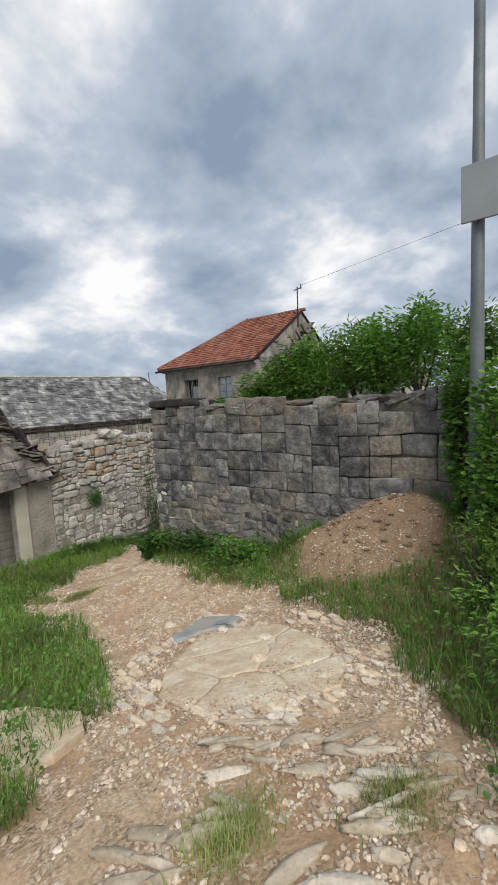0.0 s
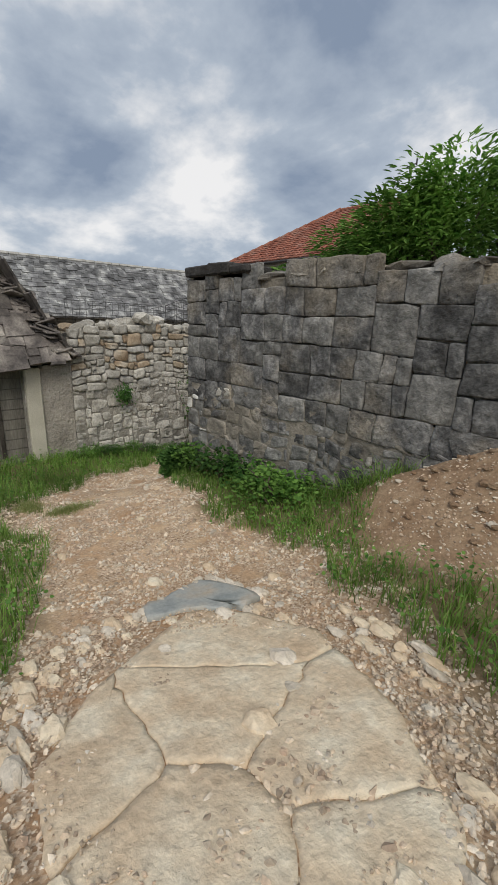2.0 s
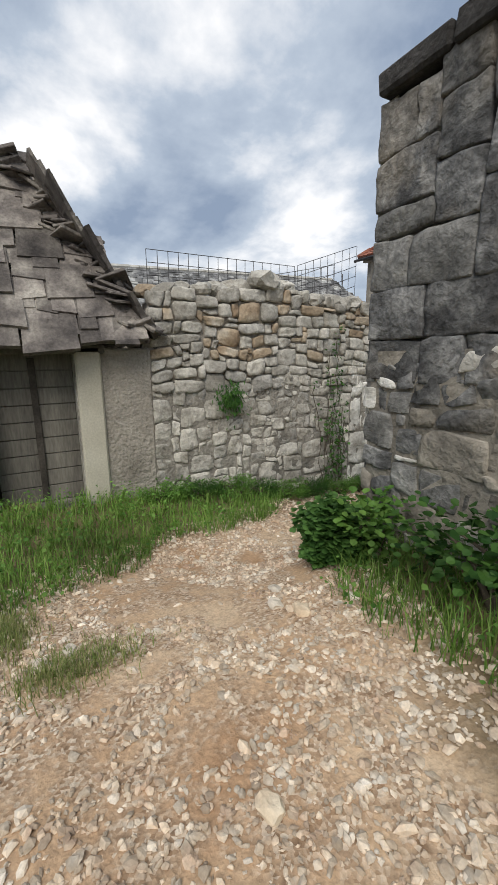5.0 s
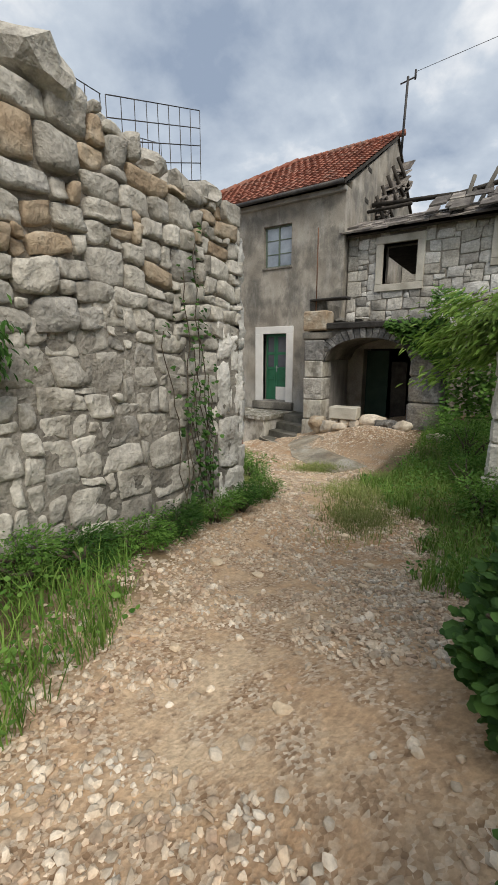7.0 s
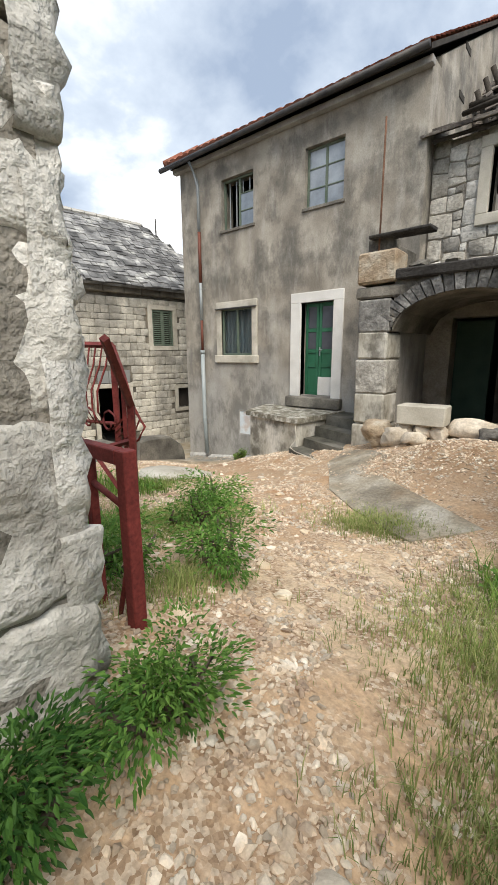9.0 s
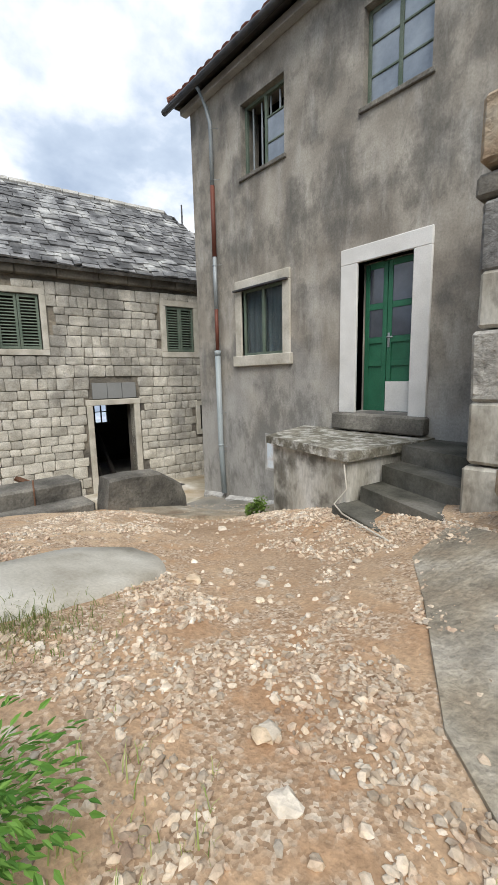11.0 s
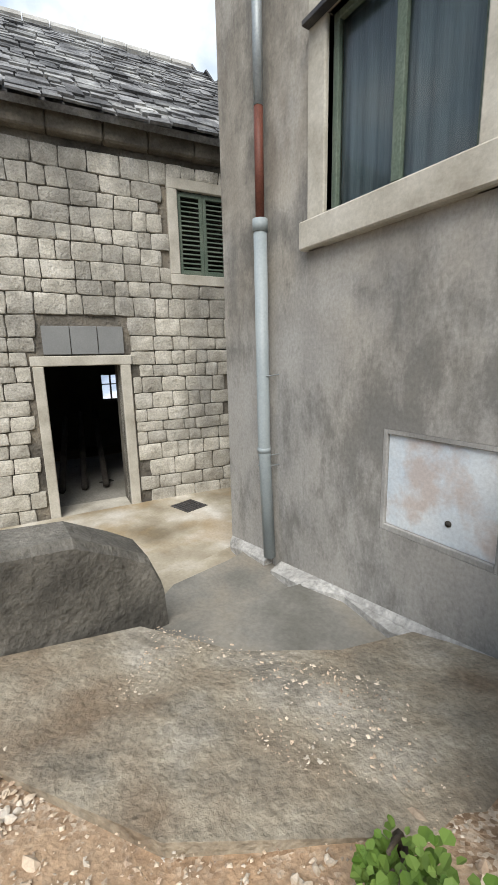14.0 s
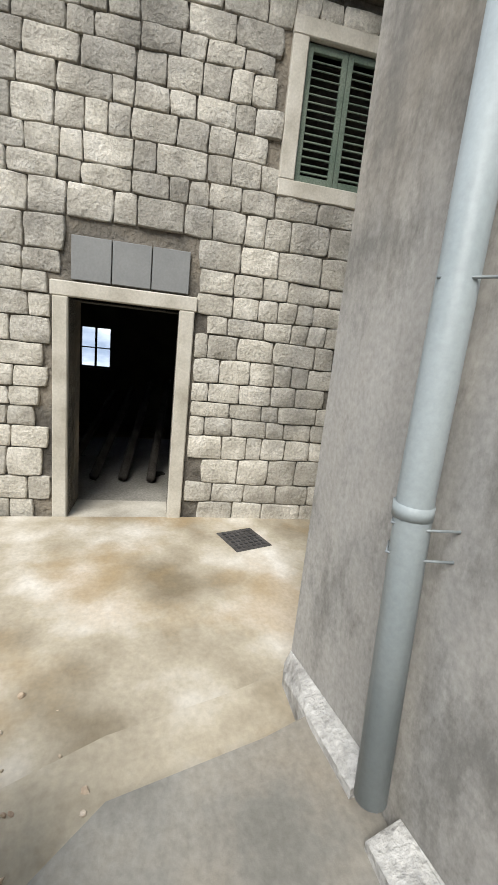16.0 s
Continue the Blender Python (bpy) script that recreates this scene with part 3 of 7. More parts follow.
PATHLINE = [(18.5, -17.5, 1.5), (16.6, -15.0, 1.25), (15.2, -12.9, 1.05), (13.9, -11.9, 0.95), (12.2, -11.75, 0.85), (10.6, -11.3, 0.95), (9.75, -10.2, 0.75), (9.3, -8.8, 0.78),
            (8.8, -7.2, 0.85), (7.3, -5.2, 0.95), (6.0, -3.7, 1.3), (4.6, -2.9, 1.5), (3.0, -2.0, 1.3), (1.5, -1.2, 1.0)]


def path_dist(x, y):
    """Distance from the path's edge, negative upon it."""
    x, y = np.asarray(x, float), np.asarray(y, float)
    best = np.full(x.shape, 1e9)
    for (ax, ay, aw), (bx, by, bw) in zip(PATHLINE, PATHLINE[1:]):
        t = np.clip(((x - ax) * (bx - ax) + (y - ay) * (by - ay)) / ((bx - ax) ** 2 + (by - ay) ** 2), 0, 1)
        d = np.hypot(x - ax - t * (bx - ax), y - ay - t * (by - ay)) - (aw + t * (bw - aw))
        best = np.minimum(best, d)
    return best


GRID = {}


def surf_z(x, y):
    """Height of the finished ground mesh under each point."""
    gx, gy, Z = GRID["x"], GRID["y"], GRID["z"]
    i = np.clip(np.searchsorted(gx, x) - 1, 0, len(gx) - 2)
    j = np.clip(np.searchsorted(gy, y) - 1, 0, len(gy) - 2)
    s, t = (x - gx[i]) / (gx[i + 1] - gx[i]), (y - gy[j]) / (gy[j + 1] - gy[j])
    return Z[j, i] * (1 - s) * (1 - t) + Z[j, i + 1] * s * (1 - t) + Z[j + 1, i] * (1 - s) * t + Z[j + 1, i + 1] * s * t


# ground
def make_ground():
    xs = np.concatenate([[-900, -300, -120, -60, -30, -15, -9], np.arange(-6, 20.01, 0.11), [21, 23, 27, 35, 60, 120, 300, 900]])
    ys = np.concatenate([[-900, -300, -120, -60, -35, -24, -20], np.arange(-18, 1.01, 0.11), [1.5, 3, 6, 10, 16, 30, 60, 120, 300, 900]])
    X, Y = np.meshgrid(xs, ys)
    Z = ground_z(X, Y)
    pd = path_dist(X, Y)
    near = (X > -6) & (X < 20) & (Y > -18) & (Y < 1)
    rough = np.array([noise.fractal(Vector((a * 1.6, b * 1.6, 0)), 1.0, 2.0, 4) for a, b in zip(X.ravel(), Y.ravel())]).reshape(X.shape)
    Z = Z + np.where(near, rough * np.where(pd < 0, 0.022, 0.035), 0)
    GRID.update(x=xs, y=ys, z=Z)
    V = np.stack([X.ravel(), Y.ravel(), Z.ravel()], 1)
    ny, nx = X.shape
    F = [(j * nx + i, j * nx + i + 1, (j + 1) * nx + i + 1, (j + 1) * nx + i) for j in range(ny - 1) for i in range(nx - 1)]
    mat = bpy.data.materials.new("gravel_and_soil")
    mat.use_nodes = True
    n, l = mat.node_tree.nodes, mat.node_tree.links
    b = n["Principled BSDF"]; b.inputs["Roughness"].default_value = 0.93; b.inputs["Specular IOR Level"].default_value = 0.2
    geo = n.new("ShaderNodeNewGeometry"); at = n.new("ShaderNodeAttribute"); at.attribute_name = "zone"
    sep = n.new("ShaderNodeSeparateColor"); l.new(at.outputs["Color"], sep.inputs[0])

    def nz(scale, detail=6):
        q = n.new("ShaderNodeTexNoise"); q.inputs["Scale"].default_value, q.inputs["Detail"].default_value = scale, detail
        q.inputs["Roughness"].default_value = 0.62
        l.new(geo.outputs["Position"], q.inputs["Vector"]); return q

    def rmp(src, stops):
        q = n.new("ShaderNodeValToRGB"); e = q.color_ramp.elements
        e[0].position, e[0].color = stops[0][0], (*stops[0][1], 1); e[1].position, e[1].color = stops[-1][0], (*stops[-1][1], 1)
        for p, c in stops[1:-1]:
            x = e.new(p); x.color = (*c, 1)
        l.new(src, q.inputs[0]); return q.outputs[0]

    def mixc(f, a, c):
        q = n.new("ShaderNodeMix"); q.data_type = "RGBA"; l.new(f, q.inputs["Factor"]); l.new(a, q.inputs[6]); l.new(c, q.inputs[7]); return q.outputs[2]
    big, mid, fine = nz(0.7), nz(5), nz(38)
    vor = n.new("ShaderNodeTexVoronoi"); vor.inputs["Scale"].default_value = 70; l.new(geo.outputs["Position"], vor.inputs["Vector"])
    tan = rmp(big.outputs[0], [(0.35, (0.38, 0.235, 0.135)), (0.5, (0.49, 0.34, 0.215)), (0.65, (0.60, 0.47, 0.33))])
    peb = rmp(vor.outputs["Color"], [(0.1, (0.24, 0.155, 0.095)), (0.5, (0.42, 0.30, 0.20)), (0.95, (0.64, 0.55, 0.44))])
    sel = rmp(mid.outputs[0], [(0.42, (0, 0, 0)), (0.56, (1, 1, 1))])
    path = mixc(sel, tan, peb)
    soil = rmp(mid.outputs[0], [(0.3, (0.10, 0.075, 0.04)), (0.7, (0.24, 0.18, 0.11))])
    red = rmp(mid.outputs[0], [(0.3, (0.22, 0.135, 0.08)), (0.7, (0.40, 0.285, 0.185))])
    conc = rmp(big.outputs[0], [(0.35, (0.20, 0.19, 0.16)), (0.65, (0.34, 0.325, 0.29))])
    c = mixc(sep.outputs[0], path, soil)
    c = mixc(sep.outputs[2], c, red)
    c = mixc(sep.outputs[1], c, conc)
    mr = n.new("ShaderNodeMapRange"); mr.inputs["From Min"].default_value, mr.inputs["From Max"].default_value = 0.3, 0.7
    mr.inputs["To Min"].default_value, mr.inputs["To Max"].default_value = 0.76, 1.3
    l.new(fine.outputs[0], mr.inputs["Value"])
    s = n.new("ShaderNodeVectorMath"); s.operation = "SCALE"; l.new(c, s.inputs[0]); l.new(mr.outputs[0], s.inputs["Scale"])
    l.new(s.outputs[0], b.inputs["Base Color"])
    bp = n.new("ShaderNodeBump"); bp.inputs["Strength"].default_value, bp.inputs["Distance"].default_value = 0.8, 0.010
    l.new(fine.outputs[0], bp.inputs["Height"])
    bp2 = n.new("ShaderNodeBump"); bp2.inputs["Strength"].default_value, bp2.inputs["Distance"].default_value = 0.35, 0.006
    l.new(vor.outputs["Distance"], bp2.inputs["Height"]); l.new(bp.outputs[0], bp2.inputs["Normal"]); l.new(bp2.outputs[0], b.inputs["Normal"])
    M["ground"] = mat
    g = tagged(mesh_part("ground", V, F, "ground", smooth=True), "sloping village path of pale gravel and bare earth with grassy banks", "ground", kind="structure")
    wob = rough * 0.35
    grassy = np.clip((pd + wob) / 0.35 + 0.2, 0, 1)
    grassy = np.where((X < 7.2) & (Y > -6.8), 0.0, grassy)
    grassy = np.where((X < 8.6) & (Y > -4.8), 0.0, grassy)
    grassy = np.maximum(grassy, 0.55 * np.exp(-(((X - 16.6) / 1.0) ** 2 + ((Y + 14.3) / 0.9) ** 2)) * (0.5 + rough))
    redz = np.exp(-(((X - 15.2) / 1.1) ** 2 + ((Y + 10.2) / 0.8) ** 2)) * 1.6 + np.exp(-(((X - 7.9) / 0.8) ** 2 + ((Y + 2.6) / 0.7) ** 2)) * 1.5 + 0.7 * np.exp(-(((X - 5.2) / 0.8) ** 2 + ((Y + 2.4) / 0.6) ** 2))
    conz = np.clip((2.9 - X + 0.5 * wob) * 2, 0, 1) * np.clip((Y + 1.9 + (2.9 - X) * 0.3) * 2, 0, 1)
    far = ~((X > -6) & (X < 20) & (Y > -18) & (Y < 1.2))
    damp = np.exp(-(((X - 3.5) / 0.8) ** 2 + ((Y + 2.15) / 0.55) ** 2)) * 0.9
    redz = redz + damp
    col = np.stack([np.where(far, 1, grassy), np.clip(conz, 0, 1) * ~far, np.clip(redz, 0, 1), np.ones_like(X)], -1).reshape(-1, 4)
    ca = g.data.color_attributes.new("zone", "FLOAT_COLOR", "POINT")
    ca.data.foreach_set("color", col.astype(np.float32).ravel())
    return g


make_ground()


# the dark stone wall beside the path
FA = plane_frame((10.55, -9.8, 0), (1, 0, 0), (0, -1, 0))
A_LEN = 5.9


def top_a(u):
    return 4.53 + 0.03 * math.sin(u * 3.1) - 0.01 * u


def dark_wall():
    w = thing("stone_wall", "tall dark weathered limestone block wall with patches of old mortar beside the path", "wall")
    box("core", 10.60, -9.74, 0.8, 10.62 + A_LEN, -9.22, 4.34, "dark_mortar", w, 0.02, "rough mortar core")
    rng = random.Random(3)
    slab_poly("mortar_bed", [(10.60, -9.795), (10.60 + A_LEN, -9.795), (10.60 + A_LEN, -9.745), (10.60, -9.745)], 0.8, [2.86, 3.0, 3.0, 2.86], "patched_stone", w, "smeared brownish lime mortar")
    split = lambda u: 2.82 + 0.10 * math.sin(u * 1.9)
    packed_wall(w, FA, 0.0, A_LEN, split, lambda u: 4.40 + 0.05 * math.sin(u * 2.3) + 0.04 * math.sin(u * 7), 2.66, (0.15, 0.155),
                ((3, 2, 4), (2, 2, 4), (4, 2, 2), (2, 1, 0.5), (3, 1, 0.5), (1, 2, 0.7), (3, 3, 0.5)),
                lambda u, z: "grey_stone" if rng.random() < 0.68 else "mid_stone", rng, 0.004, bulge=0.006, rough=0.022, jitter=0.12, wave=0.05, corner=0.03, n=7)
    packed_wall(w, FA, 0.0, A_LEN, lambda u: 1.35 + 0.1 * u, lambda u: split(u) - 0.09, 1.0, (0.105, 0.09),
                ((3, 2, 3), (2, 2, 3), (4, 3, 1.5), (2, 1, 1.5), (1, 1, 1), (3, 3, 1), (5, 3, 0.5), (1, 2, 1)),
                lambda u, z: "quoin_stone" if u < 0.42 and rng.random() < 0.3 else rng.choices(("mid_stone", "patched_stone", "grey_stone", "pale_stone"), (4, 3 if u < 2.2 else 1.2, 4, 0.35))[0], rng, 0.010,
                bulge=0.005, rough=0.026, jitter=0.34, wave=0.10, corner=0.08, n=6)
    end = plane_frame((10.56, -9.22, 0), (0, -1, 0), (-1, 0, 0))
    stone_wall(w, end, 0.0, 0.56, lambda u: 1.0, lambda u: 4.4, 0.5, 0.42, "pale_stone", rng, 0.006, 0.1, 0.02, 0.016, 0.02, other="grey_stone", other_p=0.4)
    back = plane_frame((10.62 + A_LEN, -9.24, 0), (-1, 0, 0), (0, 1, 0))
    u = -0.06
    while u < A_LEN:
        l = rng.uniform(0.3, 0.6)
        if u > 1.1:
            rock(w, "top_stone", (10.55 + u + l / 2, -9.52, 4.36), (l * 0.52, 0.28, rng.uniform(0.05, 0.10)), "grey_stone", rng, sub=2)
            u += l * 0.9
            continue
        box("coping_stone", 10.62 + u, -9.86, 4.40, 10.62 + min(u + l, A_LEN + 0.1), -9.2, 4.40 + rng.uniform(0.10, 0.16), "dark_cap", w, 0.02, jit=0.012)
        u += l + 0.01
    return w


M["mid_stone"] = material("mid_grey_limestone", [(0.12, 0.118, 0.112), (0.21, 0.206, 0.195), (0.37, 0.36, 0.335)], 5, 22, 0.92, 0.8, 0.02, 0.2, dark=0.4)
M["patched_stone"] = material("mortar_patched_limestone", [(0.15, 0.137, 0.118), (0.26, 0.235, 0.195), (0.38, 0.345, 0.29)], 3.5, 22, 0.92, 0.7, 0.02, 0.25)
M["dark_cap"] = material("lichened_dark_coping", [(0.035, 0.032, 0.03), (0.09, 0.085, 0.08)], 4, 30, 0.95, 0.7, 0.015, 0.3, dark=0.4)


# the pale rubble wall
def top_b(u):
    pts = [(0, 2.9), (0.55, 2.95), (0.62, 3.55), (1.2, 3.6), (2.0, 3.66), (2.35, 3.8), (2.6, 3.74), (2.95, 3.58), (4.25, 3.52)]
    for (a, za), (b, zb) in zip(pts, pts[1:]):
        if u <= b:
            return za + (zb - za) * max(0, (u - a)) / (b - a)
    return pts[-1][1]


def rubble_wall():
    w = thing("stone_wall", "pale rubble limestone wall with a ragged top, grass along its foot and ivy at one end", "wall")
    V, F = [], []
    n = 24
    for i in range(n + 1):
        u = 4.22 * i / n
        y = -11.25 + u
        t = top_b(u) - 0.1
        for x, z in ((7.80, 0.3), (7.80, t), (7.32, t), (7.32, 0.3)):
            V.append((x, y, z))
    for i in range(n):
        a, b = i * 4, i * 4 + 4
        for k in range(4):
            k2 = (k + 1) % 4
            F.append((a + k, a + k2, b + k2, b + k))
    F += [(3, 2, 1, 0), (n * 4, n * 4 + 1, n * 4 + 2, n * 4 + 3)]
    mesh_part("core", V, F, "mortar", w, "pale mortar core")
    rng = random.Random(11)
    f = plane_frame((7.83, -11.25, 0), (0, 1, 0), (1, 0, 0))
    pick = lambda u, z: ("ochre_stone" if rng.random() < 0.2 and z > 2.75 else "pale_stone") if rng.random() > 0.06 else "mid_pale"
    packed_wall(w, f, 0.62, 3.80, lambda u: 1.0 - 0.1 * u, lambda u: min(top_b(u), 2.42 + 0.08 * math.sin(3 * u)), 0.4, (0.115, 0.088),
                ((3, 2, 4), (2, 2, 3), (4, 3, 1.6), (3, 3, 1.6), (2, 1, 1.5), (1, 1, 1), (1, 2, 1.2), (5, 3, 0.6), (2, 3, 1.2)), pick, rng, 0.005,
                bulge=0.010, rough=0.026, jitter=0.30, wave=0.10, corner=0.10, n=8)
    packed_wall(w, f, 0.62, 4.22, lambda u: 2.58 + 0.08 * math.sin(3 * u), top_b, 2.30, (0.10, 0.08),
                ((3, 2, 4), (2, 2, 3), (4, 2, 1.5), (3, 3, 1.0), (2, 1, 1.5), (1, 1, 0.8), (1, 2, 1.2)), pick, rng, 0.006,
                bulge=0.020, rough=0.03, jitter=0.27, wave=0.12, corner=0.13, n=7)
    packed_wall(w, f, 3.80, 4.26, lambda u: 0.6, lambda u: 2.5, 0.3, (0.115, 0.14), ((4, 4, 2), (4, 3, 2), (4, 2, 1), (2, 3, 1), (2, 4, 1)), lambda u, z: "quoin_stone", rng, 0.007,
                bulge=0.012, rough=0.035, jitter=0.15, corner=0.05, n=10)
    e = plane_frame((7.86, -7.0, 0), (-1, 0, 0), (0, 1, 0))
    packed_wall(w, e, 0.0, 0.56, lambda u: 0.45, lambda u: 3.45, 0.12, (0.14, 0.14), ((4, 3, 3), (4, 4, 3), (4, 5, 1), (2, 3, 1)), lambda u, z: "quoin_stone", rng, 0.007,
                bulge=0.012, rough=0.05, jitter=0.15, corner=0.05, n=12)
    slab_poly("mortar_bed", [(7.79, -10.62), (7.831, -10.62), (7.831, -7.05), (7.79, -7.05)], 0.4, [2.5, 2.5, 2.42, 2.42], "bed_mortar", w, "grey lime mortar between the lower stones")
    box("plaster_patch", 7.5, -11.22, 0.5, 7.852, -10.62, 2.9, "mortar", w, 0.02, "old plaster beside the door post")
    for k in range(16):
        u = 0.7 + 3.5 * k / 16
        s = rng.uniform(0.1, 0.17)
        rock(w, "top_stone", (7.6 + rng.uniform(-0.12, 0.16), -11.25 + u, top_b(u) + s * 0.1), (s * 1.1, s * 1.4, s * 0.8), "pale_stone" if rng.random() < 0.8 else "ochre_stone", rng)
    return w


def rock(parent, name, c, size, mat, rng, label="", sub=2):
    bm = bmesh.new()
    bmesh.ops.create_icosphere(bm, subdivisions=sub, radius=1)
    s = rng.uniform(0, 99)
    rot = Euler((rng.uniform(-0.4, 0.4), rng.uniform(-0.4, 0.4), rng.uniform(0, 6.3))).to_matrix()
    for v in bm.verts:
        p = v.co.copy()
        q = Vector([math.copysign(abs(a) ** 0.78, a) for a in p])
        q *= 1 + 0.34 * noise.noise(p * 1.3 + Vector((s, 0, 0))) + 0.16 * noise.cell(p * 1.6 + Vector((s, 3, 0)))
        q = rot @ q
        v.co = Vector((c[0] + q.x * size[0], c[1] + q.y * size[1], c[2] + q.z * size[2]))
    return part(name, bm, mat, parent, label, smooth=sub > 2)


# slabs of a stone roof laid on a slope
def slab_roof(parent, p0, p1, up, rows, mat, rng, sw=0.35, clip=None, thick=0.03, lift=0.0, name="roof_slab", stuff=True, over=0.05):
    """p0 to p1: the eave; up: the vector from eave to ridge."""
    p0, p1, up = Vector(p0), Vector(p1), Vector(up)
    a = (p1 - p0); L = a.length; a /= L
    rl = up.length; u = up / rl
    nrm = a.cross(u).normalized()
    if nrm.z < 0: nrm = -nrm
    V, F = [], []
    step = rl / rows
    for r in range(rows):
        s = -rng.uniform(0, sw)
        while s < L:
            w = sw * rng.uniform(0.5, 1.5)
            t0, t1 = r * step - over * rng.uniform(0.3, 1.4), (r + 1) * step + 0.1
            c = (s + w / 2, (t0 + t1) / 2)
            if 0 <= c[0] <= L and (clip is None or clip(c[0] / L, c[1] / rl)):
                h = rng.uniform(0.004, 0.03) + lift
                tilt = rng.uniform(0.012, 0.028)
                th = thick * rng.uniform(0.6, 1.4)
                skew = rng.uniform(-0.03, 0.03)
                o = len(V)
                for (ss, tt, hh) in ((s + 0.006, t0 + skew, h + tilt), (s + w - 0.006, t0 - skew, h + tilt), (s + w - 0.02, t1, h), (s + 0.02, t1, h)):
                    q = p0 + a * ss + u * tt
                    V.append(q + nrm * (hh + th)); V.append(q + nrm * hh)
                F += [(o, o + 2, o + 4, o + 6), (o + 7, o + 5, o + 3, o + 1), (o, o + 1, o + 3, o + 2), (o + 2, o + 3, o + 5, o + 4), (o + 4, o + 5, o + 7, o + 6), (o + 6, o + 7, o + 1, o)]
            s += w
    ob = mesh_part(name, V, F, mat, parent)
    if stuff:
        ob["kind"] = "stuff"
    return ob


def flat_roof_plane(name, pts, thick, mat, parent):
    pts = [Vector(p) for p in pts]
    n = (pts[1] - pts[0]).cross(pts[2] - pts[0]).normalized()
    if n.z < 0: n = -n
    V = pts + [p - n * thick for p in pts]
    k = len(pts)
    F = [tuple(range(k)), tuple(range(k, 2 * k))[::-1]] + [(i, (i + 1) % k, k + (i + 1) % k, k + i) for i in range(k)]
    return mesh_part(name, V, F, mat, parent)


# the hut with the stone roof
def hut():
    h = thing("stone_hut", "low stone hut with ruinous slab roof and grey plank door", "hut")
    f = plane_frame((7.84, -14.6, 0), (0, 1, 0), (1, 0, 0))
    wall_with_holes("wall", 0, 3.34, 0.2, 2.92, 0.45, [(2.25, 1.12, 3.12, 2.84)], "pale_stone", f, h, "rough pale stone wall")
    box("post", 7.42, -11.47, 0.6, 7.90, -11.20, 2.92, "plaster_post", h, 0.02, "cream plastered door post")
    box("post", 7.42, -12.62, 0.6, 7.88, -12.35, 2.92, "plaster_post", h, 0.02)
    box("lintel", 7.40, -12.7, 2.84, 7.90, -11.15, 2.98, "old_concrete", h, 0.02)
    box("sill", 7.30, -12.5, 0.9, 7.98, -11.3, 1.14, "old_concrete", h, 0.03, "worn stone threshold")
    d = box("door", 7.60, -12.35, 1.13, 7.62, -11.47, 2.84, "old_wood", h, 0.004, "grey weathered plank door")
    for k in range(9):
        z = 1.15 + k * 0.19
        box("board", 7.622, -12.34, z, 7.645, -11.48, z + 0.18, "old_wood", d, 0.004)
    box("batten", 7.647, -11.93, 1.2, 7.67, -11.86, 2.8, "dark_wood", d, 0.004)
    box("wall", 4.4, -14.6, 0.0, 7.39, -14.2, 2.9, "pale_stone", h, 0.02)
    box("wall", 4.4, -14.2, 0.0, 4.8, -11.2, 2.9, "pale_stone", h, 0.02)
    box("wall", 4.8, -11.55, 0.0, 7.3, -11.15, 2.9, "pale_stone", h, 0.02)
    rng = random.Random(7)
    box("ceiling", 4.4, -14.6, 2.93, 7.9, -10.75, 3.0, "dark_wood", h, 0.0)
    ax, ay = 6.1, -13.4
    e1, e2 = Vector((8.02, -10.66, 2.98)), Vector((8.02, -16.0, 2.98))
    apex, apex2 = Vector((6.75, -11.75, 4.95)), Vector((6.5, -14.5, 5.15))
    b1, b2 = Vector((4.2, -10.66, 2.98)), Vector((4.2, -16.0, 2.98))
    flat_roof_plane("roof_bed", [e1, e2, apex2, apex], 0.06, "slab_brown", h)
    flat_roof_plane("roof_bed", [b1, e1, apex], 0.06, "slab_brown", h)
    flat_roof_plane("roof_bed", [b2, b1, apex, apex2], 0.06, "slab_brown", h)
    slab_roof(h, e2, e1, (Vector((6.62, -13.33, 5.05)) - (e1 + e2) / 2), 15, "slab_brown", rng, 0.36, lambda s, t: s < 1 - 0.2 * t, 0.045, 0.02, over=0.16)
    slab_roof(h, e1, b1, (apex - (e1 + b1) / 2), 15, "slab_brown", rng, 0.36, lambda s, t: 0.33 * t < s < 1 - 0.67 * t, 0.045, 0.02, over=0.16)
    # loose pile of slabs and brick earth on the corner
    for k in range(70):
        t = rng.random() ** 1.2
        y = -10.72 - 1.1 * t + rng.uniform(-0.15, 0.1)
        x = 7.95 - 1.2 * t + rng.uniform(-0.25, 0.1)
        z = 3.02 + 1.95 * t
        s = rng.uniform(0.1, 0.25)
        box("loose_slab", -s, -s * 0.7, -0.016, s, s * 0.7, 0.016, "slab_brown", h, 0.006,
            m=Matrix.Translation((x, y, z + 0.09)) @ Euler((rng.uniform(-0.5, 0.2), rng.uniform(0, 0.7), rng.uniform(0, 3))).to_matrix().to_4x4(), jit=0.01)
    return h


# the plastered house
HX0, HX1, HY1 = 0.28, 6.3, 8.4


